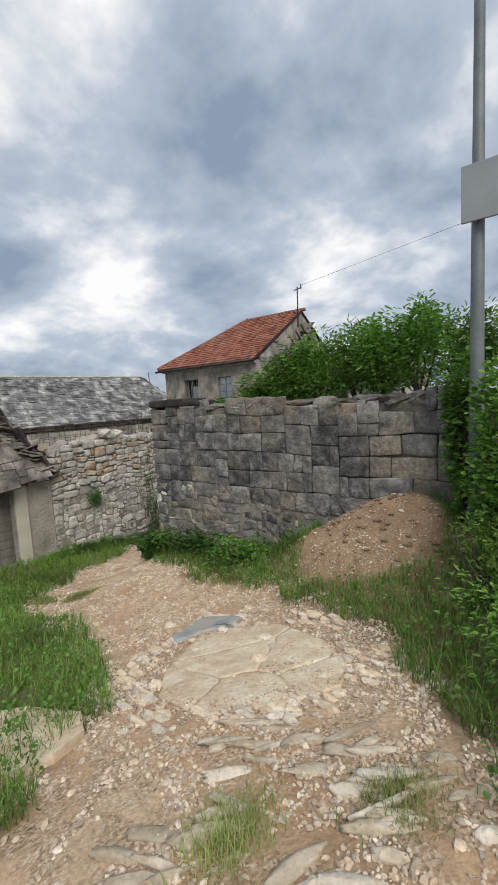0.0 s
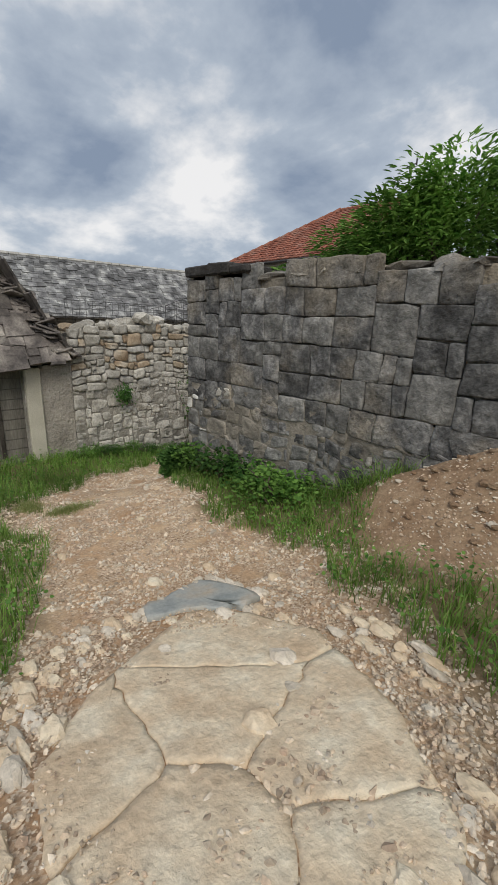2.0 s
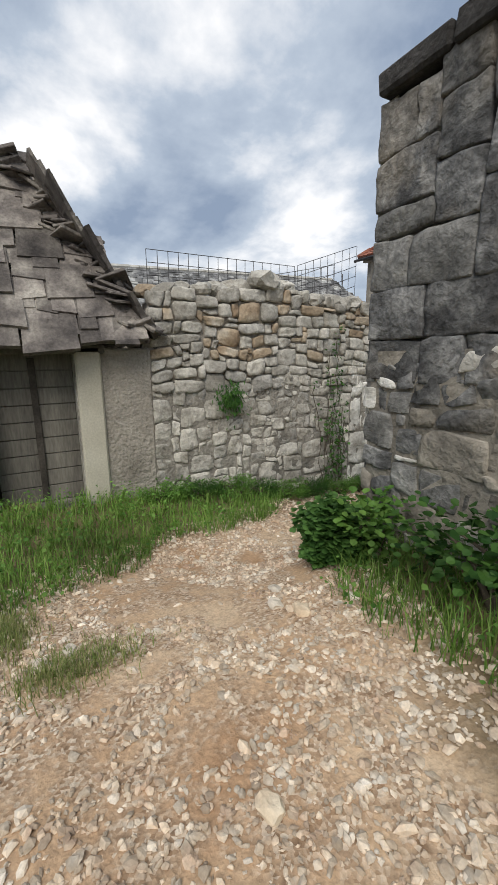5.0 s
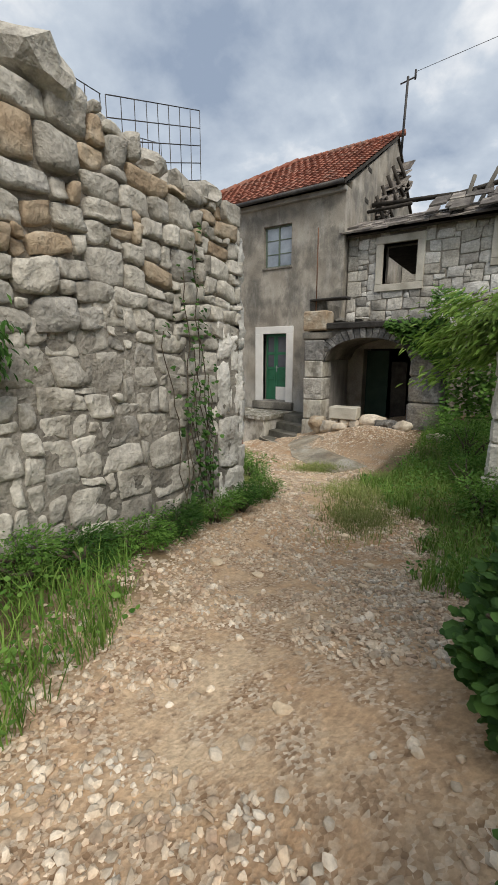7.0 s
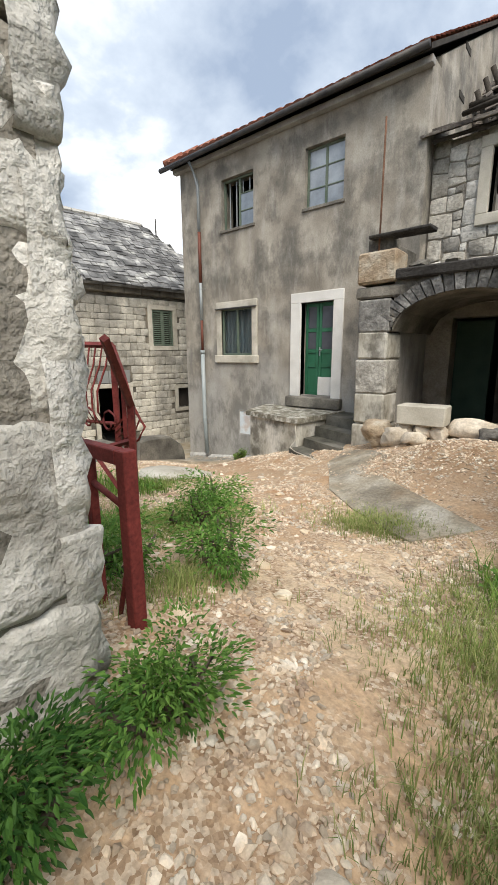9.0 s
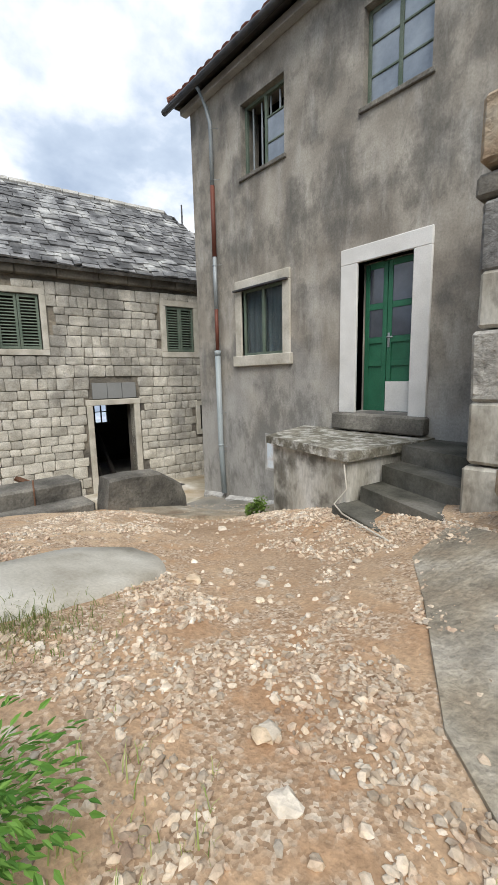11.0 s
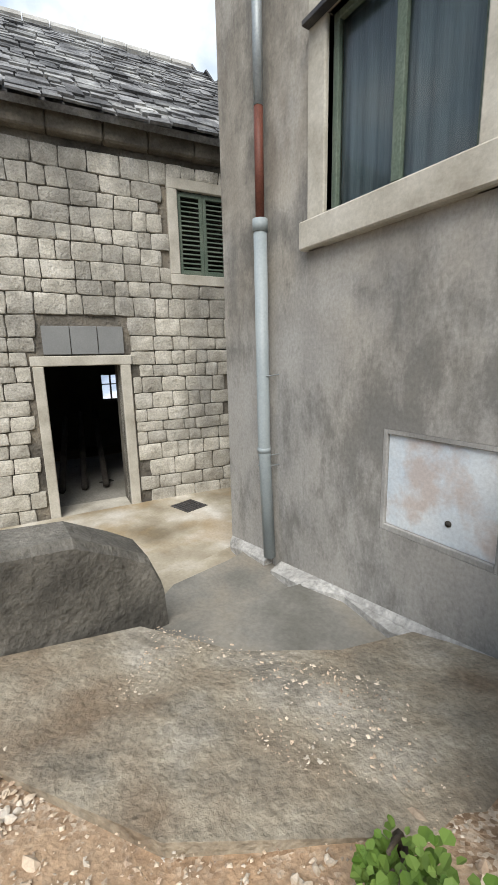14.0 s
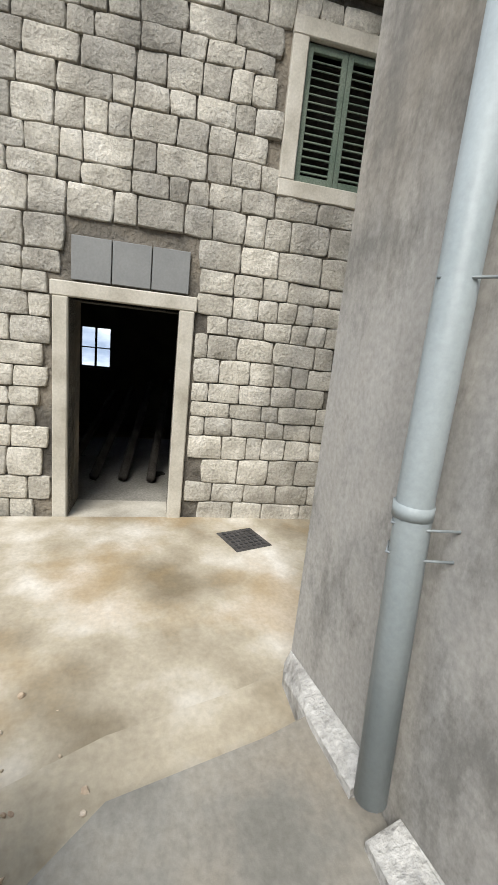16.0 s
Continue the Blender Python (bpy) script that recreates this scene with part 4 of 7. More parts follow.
def window_unit(parent, x0, z0, x1, z1, kind):
    """A casement set in the facade: frame, mullion and panes, broken or whole."""
    w = new("window"); w.parent = parent
    fr = "green_faded" if kind != "plain" else "old_wood"
    y = 0.035 if kind == "curtain" else 0.10
    t = 0.045
    for a in ((x0, z0, x0 + t, z1), (x1 - t, z0, x1, z1), (x0 + t, z1 - t, x1 - t, z1), (x0 + t, z0, x1 - t, z0 + t)):
        box("frame", a[0], y, a[1], a[2], y + 0.05, a[3], fr, w, 0.004)
    xm = (x0 + x1) / 2
    if kind == "curtain":
        box("mullion", xm - 0.03, y, z0 + t, xm + 0.03, y + 0.045, z1 - t, fr, w, 0.004)
        mesh_part("pane", [(x0 + t, y + 0.03, z0 + t), (x1 - t, y + 0.03, z0 + t), (x1 - t, y + 0.03, z1 - t), (x0 + t, y + 0.03, z1 - t)], [(0, 1, 2, 3)], "glass", w, "dusty glass")
        V, F = [], []
        n = 40
        for i in range(n + 1):
            x = x0 + 0.02 + (x1 - x0 - 0.04) * i / n
            yy = y + 0.11 + 0.018 * math.sin(i * 1.3)
            V += [(x, yy, z0), (x, yy, z1)]
        F = [(2 * i, 2 * i + 2, 2 * i + 3, 2 * i + 1) for i in range(n)]
        mesh_part("curtain", V, F, "curtain", w, "dusty grey-green cloth curtain", True)
    else:
        box("mullion", xm - 0.025, y, z0 + t, xm + 0.025, y + 0.045, z1 - t, fr, w, 0.004)
        for side in (0, 1):
            a, b = (x0 + t, xm - 0.025) if side == 0 else (xm + 0.025, x1 - t)
            for k in range(1, 3):
                z = z0 + (z1 - z0) * k / 3
                if kind == "broken" and side == 0:
                    continue
                box("glazing_bar", a, y + 0.005, z - 0.012, b, y + 0.035, z + 0.012, fr, w, 0.003)
            for k in range(3):
                if kind == "broken" and (side == 0 or k == 2):
                    continue
                za, zb = z0 + t + (z1 - z0 - 2 * t) * k / 3, z0 + t + (z1 - z0 - 2 * t) * (k + 1) / 3
                mesh_part("pane", [(a, y + 0.02, za), (b, y + 0.02, za), (b, y + 0.02, zb), (a, y + 0.02, zb)], [(0, 1, 2, 3)], "painted_sheen", w)
        if kind == "broken":
            for k in range(4):
                x = x0 + 0.12 + k * 0.2
                box("bar", x, y + 0.06, z0 + 0.03, x + 0.03, y + 0.08, z1 - 0.05, "galv", w, 0.003)
    box("sill", x0 - 0.04, -0.035, z0 - 0.06, x1 + 0.04, 0.12, z0, "old_concrete" if kind != "curtain" else "cream_stone", w, 0.008)
    return w


# opaque glossy pane; the blue-grey base colour paints in reflected sky
pm = material("glass_with_painted_sky_sheen", [(0.16, 0.19, 0.23), (0.32, 0.37, 0.42)], 2.0, 20, 0.12, 0.0, spec=0.9, dark=0.1)
M["painted_sheen"] = pm


def house():
    h = thing("house", "grey-brown rendered house with red tiled roof, white-framed green door", "house")
    f = plane_frame((0, 0, 0), (1, 0, 0), (0, -1, 0))
    holes = [(1.68, 4.53, 2.65, 5.6), (3.97, 4.53, 4.83, 5.6), (1.62, 1.68, 2.6, 2.78), (3.96, 0.83, 4.72, 2.74), (2.14, -0.28, 2.86, 0.36)]
    wall_with_holes("wall", HX0, HX1, -1.6, 6.22, 0.4, holes, "render", f, h, "stained grey-brown rendered front wall")
    box("wall", HX0, 0.4, -1.6, HX0 + 0.4, HY1, 6.22, "render_grey", h, 0.0)
    box("wall", HX0, HY1 - 0.4, -1.6, HX1, HY1, 6.22, "render", h, 0.0)
    ym, zr = 4.4, 8.95
    V = [(HX1, 0.4, -1.6), (HX1, HY1, -1.6), (HX1, HY1, 6.22), (HX1, ym, zr - 0.1), (HX1, 0.0, 6.22), (HX1, 0.4, 6.22)]
    V = [(HX1, 0.402, -1.6), (HX1, HY1 - 0.402, -1.6), (HX1, HY1 - 0.402, 6.4), (HX1, ym, zr - 0.12), (HX1, 0.402, 6.4)]
    V += [(x - 0.4, y, z) for x, y, z in V]
    mesh_part("gable_wall", V, [(0, 1, 2, 3, 4), (9, 8, 7, 6, 5)] + [(i, i + 5, (i + 1) % 5 + 5, (i + 1) % 5) for i in range(5)], "render", h, "grey rendered gable")
    for (y, z) in ((1.75, 7.1), (1.6, 6.28)):
        # no opening is cut: a near-black box stands for the slot's shade
        box("gable_slot_shade", HX1 - 0.02, y - 0.16, z - 0.04, HX1 + 0.012, y + 0.16, z + 0.07, "black", h, 0.004, "near-black box painting the shade of a small broken slot")
    box("ceiling", HX0 + 0.4, 0.4, 3.2, HX1 - 0.4, HY1 - 0.4, 3.4, "old_wood", h, 0.0)
    box("back_of_cupboard", 2.1, 0.06, -0.32, 2.9, 0.35, 0.40, "old_concrete", h, 0.0)
    # roof with a hipped left end
    ex, ey, ez = 0.22, 0.30, 6.22
    E = [Vector((HX0 - ex, -ey, ez)), Vector((HX1 + 0.06, -ey, ez)), Vector((HX1 + 0.06, HY1 + ey, ez)), Vector((HX0 - ex, HY1 + ey, ez))]
    R0, R1 = Vector((2.75, ym, zr)), Vector((HX1 + 0.06, ym, zr))
    for pts in ([E[0], E[1], R1, R0], [E[2], E[3], R0, R1], [E[3], E[0], R0]):
        flat_roof_plane("roof", pts, 0.07, "dark_wood", h)
    tile_rows(h, E[0], E[1], R0, R1)
    tile_rows(h, E[3], E[0], R0, R0 + Vector((0, 0.001, 0)))
    for k in range(16):
        x = 2.75 + k * 0.235
        tube("ridge_tile", [(x, ym, zr + 0.03), (x + 0.26, ym, zr + 0.045)], [0.085, 0.095], "tile", h, sides=8)
    for k in range(13):
        p, q = E[0].lerp(R0, k / 13), E[0].lerp(R0, (k + 1.1) / 13)
        tube("hip_tile", [p + Vector((0, 0, 0.05)), q + Vector((0, 0, 0.07))], [0.085, 0.095], "tile", h, sides=8)
    box("cornice", HX0 - 0.12, -0.14, 6.06, HX1 + 0.04, 0.0, 6.17, "render_grey", h, 0.01)
    tube("gutter", [(HX0 - 0.35, -0.34, 6.14), (HX1 + 0.05, -0.34, 6.20)], 0.055, "dark_iron", h, "dark eaves gutter")
    # windows and door
    window_unit(h, 1.68, 4.53, 2.65, 5.6, "broken")
    window_unit(h, 3.97, 4.53, 4.83, 5.6, "glazed")
    window_unit(h, 1.62, 1.68, 2.6, 2.78, "curtain")
    for n_, a in (("frame", (1.46, 1.50, 1.62, 2.93)), ("frame", (2.6, 1.50, 2.76, 2.93)), ("frame", (1.46, 2.78, 2.76, 2.94))):
        box("window_surround", a[0], -0.03, a[1], a[2], 0.1, a[3] - (0.002 if a[1] < 2 else 0) - (0.15 if a[1] < 2 else 0), "cream_stone", h, 0.008)
    box("window_sill", 1.42, -0.07, 1.50, 2.80, 0.1, 1.68, "cream_stone", h, 0.01)
    box("window_hood", 1.47, -0.09, 2.76, 2.74, -0.03, 2.79, "dark_iron", h, 0.003)
    for a in ((3.70, 0.80, 3.96, 2.74), (4.72, 0.78, 4.94, 2.74), (3.70, 2.74, 4.94, 2.94)):
        box("door_surround", a[0], -0.035, a[1], a[2], 0.14, a[3], "white_paint", h, 0.008)
    box("threshold", 3.66, -0.16, 0.58, 4.98, 0.3, 0.80, "old_concrete", h, 0.02, "worn concrete door step")
    d = new("door"); d.parent = h
    for (x0, x1) in ((3.97, 4.29), (4.30, 4.715)):
        y = 0.16
        leaf = box("door_leaf", x0, y + 0.02, 0.83, x1, y + 0.045, 2.73, "green_paint", d, 0.003)
        for a in ((x0, 0.83, x0 + 0.06, 2.73), (x1 - 0.06, 0.83, x1, 2.73)):
            box("stile", a[0], y, a[1], a[2], y + 0.018, a[3], "green_paint", leaf, 0.003)
        for z in (0.83, 1.42, 1.72, 2.15, 2.66):
            box("rail", x0 + 0.062, y, z, x1 - 0.062, y + 0.017, z + 0.075, "green_paint", leaf, 0.003)
        for z0, z1 in ((1.80, 2.15), (2.23, 2.66)):
            mesh_part("pane", [(x0 + 0.06, y + 0.012, z0), (x1 - 0.06, y + 0.012, z0), (x1 - 0.06, y + 0.012, z1), (x0 + 0.06, y + 0.012, z1)], [(0, 1, 2, 3)], "door_glass", leaf)
    box("kick_panel", 4.305, 0.14, 0.835, 4.71, 0.158, 1.22, "white_paint", d, 0.003, "white panel at the door's foot")
    tube("handle", [(4.33, 0.15, 1.78), (4.33, 0.10, 1.78), (4.42, 0.095, 1.78)], 0.010, "galv", d, "steel door handle")
    box("lock_plate", 4.315, 0.148, 1.66, 4.345, 0.156, 1.84, "galv", d, 0.001)
    # meter cupboard
    c = new("cupboard"); c.parent = h
    box("cupboard_door", 2.17, 0.02, -0.24, 2.84, 0.05, 0.33, "blue_white", c, 0.004, "flaking blue-white sheet metal door")
    for a in ((2.14, -0.28, 2.17, 0.36), (2.84, -0.28, 2.86, 0.36), (2.17, 0.33, 2.84, 0.36), (2.17, -0.28, 2.84, -0.24)):
        box("frame", a[0], 0.0, a[1], a[2], 0.045, a[3], "render_grey", c, 0.004)
    # near-black disc, the hole's shade as colour
    tube("keyhole", [(2.58, 0.021, -0.11), (2.58, 0.012, -0.11)], 0.018, "black", c)
    # downpipe
    p = new("downpipe"); p.parent = h
    px = 1.0
    tube("pipe_section", [(px - 0.05, -0.30, 6.10), (px - 0.04, -0.14, 5.85), (px, -0.09, 5.6), (px, -0.09, 4.6)], 0.035, "galv", p)
    tube("pipe_section", [(px, -0.09, 4.62), (px, -0.09, 3.45)], 0.04, "copper", p, "brown painted section")
    tube("pipe_section", [(px, -0.09, 3.47), (px, -0.09, 2.55)], 0.036, "galv", p)
    tube("pipe_section", [(px, -0.09, 2.6), (px, -0.09, 1.78)], 0.034, "copper", p)
    tube("pipe_section", [(px, -0.09, 1.80), (px + 0.01, -0.09, 0.1), (px + 0.07, -0.09, -0.90)], 0.052, "pvc", p, "grey plastic lower section", sides=14)
    tube("pipe_collar", [(px, -0.09, 1.72), (px, -0.09, 1.81)], 0.058, "pvc", p, sides=14)
    tube("pipe_collar", [(px + 0.01, -0.09, 0.02), (px + 0.01, -0.09, 0.06)], 0.057, "pvc", p, sides=14)
    for z in (0.65, 0.0, -0.09, 3.3, 4.7, 5.5):
        tube("clip", [(px - 0.06, -0.09, z), (px, -0.145, z), (px + 0.06, -0.09, z), (px + 0.1, -0.0, z + 0.01)], 0.004, "galv", p)
    return h


M["door_glass"] = material("dark_dusty_glass", [(0.05, 0.06, 0.075), (0.09, 0.10, 0.12)], 3, 20, 0.1, 0.0, spec=0.8, dark=0.1)
M["rust_brown"] = material("brown_rusty_steel", [(0.10, 0.05, 0.03), (0.20, 0.11, 0.07)], 8, 50, 0.9, 0.3, 0.003)


def tile_rows(parent, e0, e1, r0, r1):
    """Courses of clay tiles between an eave and a ridge."""
    V, F = [], []
    n = 22
    rng = random.Random(2)
    nrm = (e1 - e0).cross(r0 - e0).normalized()
    if nrm.z < 0: nrm = -nrm
    for k in range(n):
        t0, t1 = k / n, min(1.0, (k + 1.12) / n)
        a0, b0 = e0.lerp(r0, t0), e1.lerp(r1, t0)
        a1, b1 = e0.lerp(r0, t1), e1.lerp(r1, t1)
        m = max(1, int((b0 - a0).length / 0.22))
        for i in range(m):
            s0, s1 = (i + 0.03) / m, (i + 0.97) / m
            j = rng.uniform(0, 0.008)
            o = len(V)
            for s, hh in ((s0, 0.03), (s0 * 0.7 + s1 * 0.3, 0.055), (s0 * 0.3 + s1 * 0.7, 0.055), (s1, 0.03)):
                p, q = a0.lerp(b0, s), a1.lerp(b1, s)
                V += [p + nrm * (hh + 0.02 + j), q + nrm * (hh - 0.015 + j), p + nrm * 0.002]
            for c in range(3):
                q = o + c * 3
                F += [(q, q + 3, q + 4, q + 1), (q + 2, q + 5, q + 3, q)]
    ob = mesh_part("tiles", V, F, "tile_v", parent, "rows of red clay tiles")
    ob["kind"] = "stuff"


def tile_material():
    m = M["tile"].copy(); m.name = "red_roof_tile_rows"
    n, l = m.node_tree.nodes, m.node_tree.links
    b = n["Principled BSDF"]
    src = b.inputs["Base Color"].links[0].from_socket
    geo = [x for x in n if x.type == "NEW_GEOMETRY"][0]
    mr = n.new("ShaderNodeMapRange"); mr.inputs["To Min"].default_value, mr.inputs["To Max"].default_value = 0.65, 1.3
    l.new(geo.outputs["Random Per Island"], mr.inputs["Value"])
    s = n.new("ShaderNodeVectorMath"); s.operation = "SCALE"
    l.new(src, s.inputs[0]); l.new(mr.outputs[0], s.inputs["Scale"]); l.new(s.outputs[0], b.inputs["Base Color"])
    return m


M["tile_v"] = tile_material()


def per_island(key, lo, hi):
    m = M[key].copy()
    n, l = m.node_tree.nodes, m.node_tree.links
    b = n["Principled BSDF"]
    src = b.inputs["Base Color"].links[0].from_socket
    geo = [x for x in n if x.type == "NEW_GEOMETRY"][0]
    mr = n.new("ShaderNodeMapRange"); mr.inputs["To Min"].default_value, mr.inputs["To Max"].default_value = lo, hi
    l.new(geo.outputs["Random Per Island"], mr.inputs["Value"])
    s = n.new("ShaderNodeVectorMath"); s.operation = "SCALE"
    l.new(src, s.inputs[0]); l.new(mr.outputs[0], s.inputs["Scale"]); l.new(s.outputs[0], b.inputs["Base Color"])
    return m


for _k in ("slab_stone", "slab_brown", "pebble"):
    M[_k] = per_island(_k, 0.62 if _k == "pebble" else 0.55, 1.28 if _k == "pebble" else 1.45)


# the ashlar house across the court
FD = plane_frame((-2.05, 0, 0), (0.119, 0.993, 0), (0.993, -0.119, 0))
D_HOLES = [(-1.30, -1.36, -0.34, 0.74), (0.60, 1.98, 1.36, 3.08), (-3.0, 1.98, -2.2, 3.1), (1.45, -0.05, 2.2, 0.6)]


def shutter(parent, u0, z0, u1, z1, w):
    s = new("shutter"); s.parent = parent
    bx = lambda name, a, lab="": box(name, a[0], a[1], a[2], a[3], a[4], a[5], "green_faded", s, 0.003, lab, m=FD)
    y0, y1 = w, w + 0.035
    bx("stile", (u0, y0, z0, u0 + 0.05, y1, z1)); bx("stile", (u1 - 0.05, y0, z0, u1, y1, z1))
    bx("rail", (u0 + 0.051, y0, z0, u1 - 0.051, y1, z0 + 0.06)); bx("rail", (u0 + 0.051, y0, z1 - 0.06, u1 - 0.051, y1, z1))
    n = 15
    for k in range(n):
        z = z0 + 0.075 + (z1 - z0 - 0.15) * k / n
        box("slat", -(u1 - u0) / 2 + 0.05, -0.022, -0.004, (u1 - u0) / 2 - 0.05, 0.022, 0.004, "green_faded", s, 0.0,
            m=FD @ Matrix.Translation(((u0 + u1) / 2, (y0 + y1) / 2, z + 0.02)) @ Euler((radians(-38), 0, 0)).to_matrix().to_4x4())
    return s


def ashlar_house():
    h = thing("stone_house", "squared-limestone house with stone-slab roof, green shutters, open doorway", "house")
    hs = D_HOLES
    wall_with_holes("wall", -16.0, 3.6, -1.6, 3.70, 0.5, hs, "dark_mortar", FD @ Matrix.Translation((0, -0.03, 0)), h, "joint mortar behind the blocks")
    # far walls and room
    # back, side walls and floor coloured near-black for the unlit room's gloom
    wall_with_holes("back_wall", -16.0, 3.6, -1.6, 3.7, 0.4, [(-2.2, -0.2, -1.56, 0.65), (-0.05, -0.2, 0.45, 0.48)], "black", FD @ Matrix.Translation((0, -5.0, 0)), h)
    wall_with_holes("end_wall", 0, 5.4, -1.6, 3.7, 0.4, [], "ashlar", FD @ Matrix.Translation((3.6, -5.4, 0)) @ Matrix(((0, -1, 0, 0), (1, 0, 0, 0), (0, 0, 1, 0), (0, 0, 0, 1))) @ Matrix.Diagonal((1, -1, 1, 1)), h)
    wall_with_holes("end_wall", 0, 5.4, -1.6, 3.7, 0.4, [], "ashlar", FD @ Matrix.Translation((-16.0, -5.4, 0)) @ Matrix(((0, -1, 0, 0), (1, 0, 0, 0), (0, 0, 1, 0), (0, 0, 0, 1))) @ Matrix.Diagonal((1, -1, 1, 1)), h)
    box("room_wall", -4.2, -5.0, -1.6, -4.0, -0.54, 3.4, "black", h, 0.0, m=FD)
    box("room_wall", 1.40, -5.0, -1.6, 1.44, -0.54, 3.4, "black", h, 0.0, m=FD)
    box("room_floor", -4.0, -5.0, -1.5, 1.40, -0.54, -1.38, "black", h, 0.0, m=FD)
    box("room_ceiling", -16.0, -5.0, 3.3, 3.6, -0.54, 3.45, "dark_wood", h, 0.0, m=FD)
    # far window bars
    win = new("far_window"); win.parent = h
    for (u0, z0, u1, z1) in ((-2.2, -0.2, -1.56, 0.65), (-0.05, -0.2, 0.45, 0.48)):
        um = (u0 + u1) / 2
        for a in ((u0, z0, u0 + 0.04, z1), (u1 - 0.04, z0, u1, z1), (um - 0.02, z0, um + 0.02, z1), (u0 + 0.04, z0, u1 - 0.04, z0 + 0.04), (u0 + 0.04, z1 - 0.04, u1 - 0.04, z1), (u0 + 0.04, 0.2, u1 - 0.04, 0.225)):
            box("frame", a[0], -5.15, a[1], a[2], -5.10, a[3], "dark_wood", win, 0.0, m=FD)
    for k in range(4):
        tube("fallen_beam", [FD @ Vector((-1.6 + 0.35 * k, -1.2, -1.3)), FD @ Vector((-1.3 + 0.3 * k, -3.6, -0.5 + 0.1 * k))], 0.06, "dark_wood", h, sides=5)
    # door and window frames of stone
    for a in ((-1.43, -1.36, -1.30, 0.74), (-0.34, -1.36, -0.20, 0.74), (-1.45, 0.74, -0.18, 0.87)):
        box("door_frame", a[0], -0.30, a[1], a[2], 0.03, a[3], "cream_stone", h, 0.01, m=FD)
    box("door_sill", -1.43, -0.5, -1.42, -0.20, 0.05, -1.33, "cream_stone", h, 0.01, m=FD)
    for k in range(3):
        box("lintel_block", -1.28 + k * 0.34, -0.08, 0.89, -0.95 + k * 0.34, 0.012, 1.25, "cement_patch", h, 0.004, m=FD, label="smooth grey cement block")
    for (u0, z0, u1, z1, t) in ((0.60, 1.98, 1.36, 3.08, 0.14), (-3.0, 1.98, -2.2, 3.1, 0.12), (1.45, -0.05, 2.2, 0.6, 0.12)):
        for a in ((u0 - t, z0, u0, z1), (u1, z0, u1 + t, z1), (u0 - t, z1, u1 + t, z1 + t), (u0 - t, z0 - t, u1 + t, z0)):
            box("window_frame", a[0], -0.25, a[1], a[2], 0.025, a[3], "cream_stone", h, 0.008, m=FD)
        # added dark sheet behind the opening, standing for the shade indoors
        box("window_shadow_sheet", u0, -0.33, z0, u1, -0.28, z1, "black", h, 0.0, m=FD)
    shutter(h, 0.61, 1.99, 0.98, 3.07, -0.06); shutter(h, 0.985, 1.99, 1.35, 3.07, -0.06)
    shutter(h, -2.99, 1.99, -2.62, 3.09, -0.06); shutter(h, -2.61, 1.99, -2.22, 3.09, -0.06)
    # cornice blocks and roof
    rng = random.Random(5)
    u = -16.0
    while u < 3.6:
        l = rng.uniform(0.5, 0.9)
        box("cornice_block", u, -0.3, 3.46, min(u + l, 3.7) - 0.008, 0.13 + rng.uniform(-0.015, 0.015), 3.68, "eave_stone", h, 0.02, m=FD)
        u += l
    P = lambda u, w, z: FD @ Vector((u, w, z))
    e0, e1, b0, b1 = P(-16.2, 0.26, 3.68), P(3.9, 0.26, 3.68), P(-16.2, -5.7, 3.68), P(3.9, -5.7, 3.68)
    r0, r1 = P(-16.2, -2.7, 6.2), P(1.9, -2.7, 6.2)
    for pts in ([e0, e1, r1, r0], [b1, b0, r0, r1], [e1, b1, r1]):
        flat_roof_plane("roof_bed", pts, 0.08, "slab_stone", h)
    mid = (r0 + r1) / 2
    slab_roof(h, e0, e1, P(0, -2.7, 6.2) - P(0, 0.26, 3.68), 26, "slab_stone", rng, 0.30, lambda s, t: s < 1 - 0.1 * t, 0.035, 0.0, over=0.06)
    slab_roof(h, e1, b1, P(1.9, -2.7, 6.2) - P(3.9, -2.72, 3.68), 24, "slab_stone", rng, 0.30, lambda s, t: 0.5 * t < s < 1 - 0.5 * t, 0.035, 0.0, over=0.06)
    for k in range(44):
        a = r0.lerp(r1, k / 44)
        b = r0.lerp(r1, (k + 0.95) / 44)
        tube("ridge_stone", [a + Vector((0, 0, 0.05)), b + Vector((0, 0, 0.06))], 0.10, "ridge_pale", h, sides=6, smooth=False)
    stone_wall(h, FD, -6.2, 3.58, lambda u: -1.3, lambda u: 3.45, 0.29, 0.215, "ashlar", rng, 0.004, 0.06, 0.004, 0.014, 0.012, slant=0.25, corner=0.05, n=6,
               holes=[(-1.45, -1.5, -0.18, 0.88), (-1.29, 0.85, -0.26, 1.26), (0.46, 1.84, 1.50, 3.22), (-3.12, 1.86, -2.08, 3.22), (1.33, -0.17, 2.32, 0.72)], name="block")
    tube("vent_pole", [P(2.4, -2.5, 5.3), P(2.4, -2.5, 6.55)], 0.025, "dark_iron", h)
    return h


M["cement_patch"] = material("smooth_grey_cement", [(0.19, 0.195, 0.195), (0.25, 0.255, 0.25)], 2, 50, 0.9, 0.2, 0.004, dark=0.1)
M["eave_stone"] = material("dark_eave_stone", [(0.08, 0.07, 0.055), (0.22, 0.195, 0.155)], 2.5, 30, 0.92, 0.6, 0.01, 0.3)
M["ridge_pale"] = material("pale_ridge_stone", [(0.34, 0.33, 0.30), (0.55, 0.54, 0.50)], 3, 30, 0.9, 0.5, 0.01)


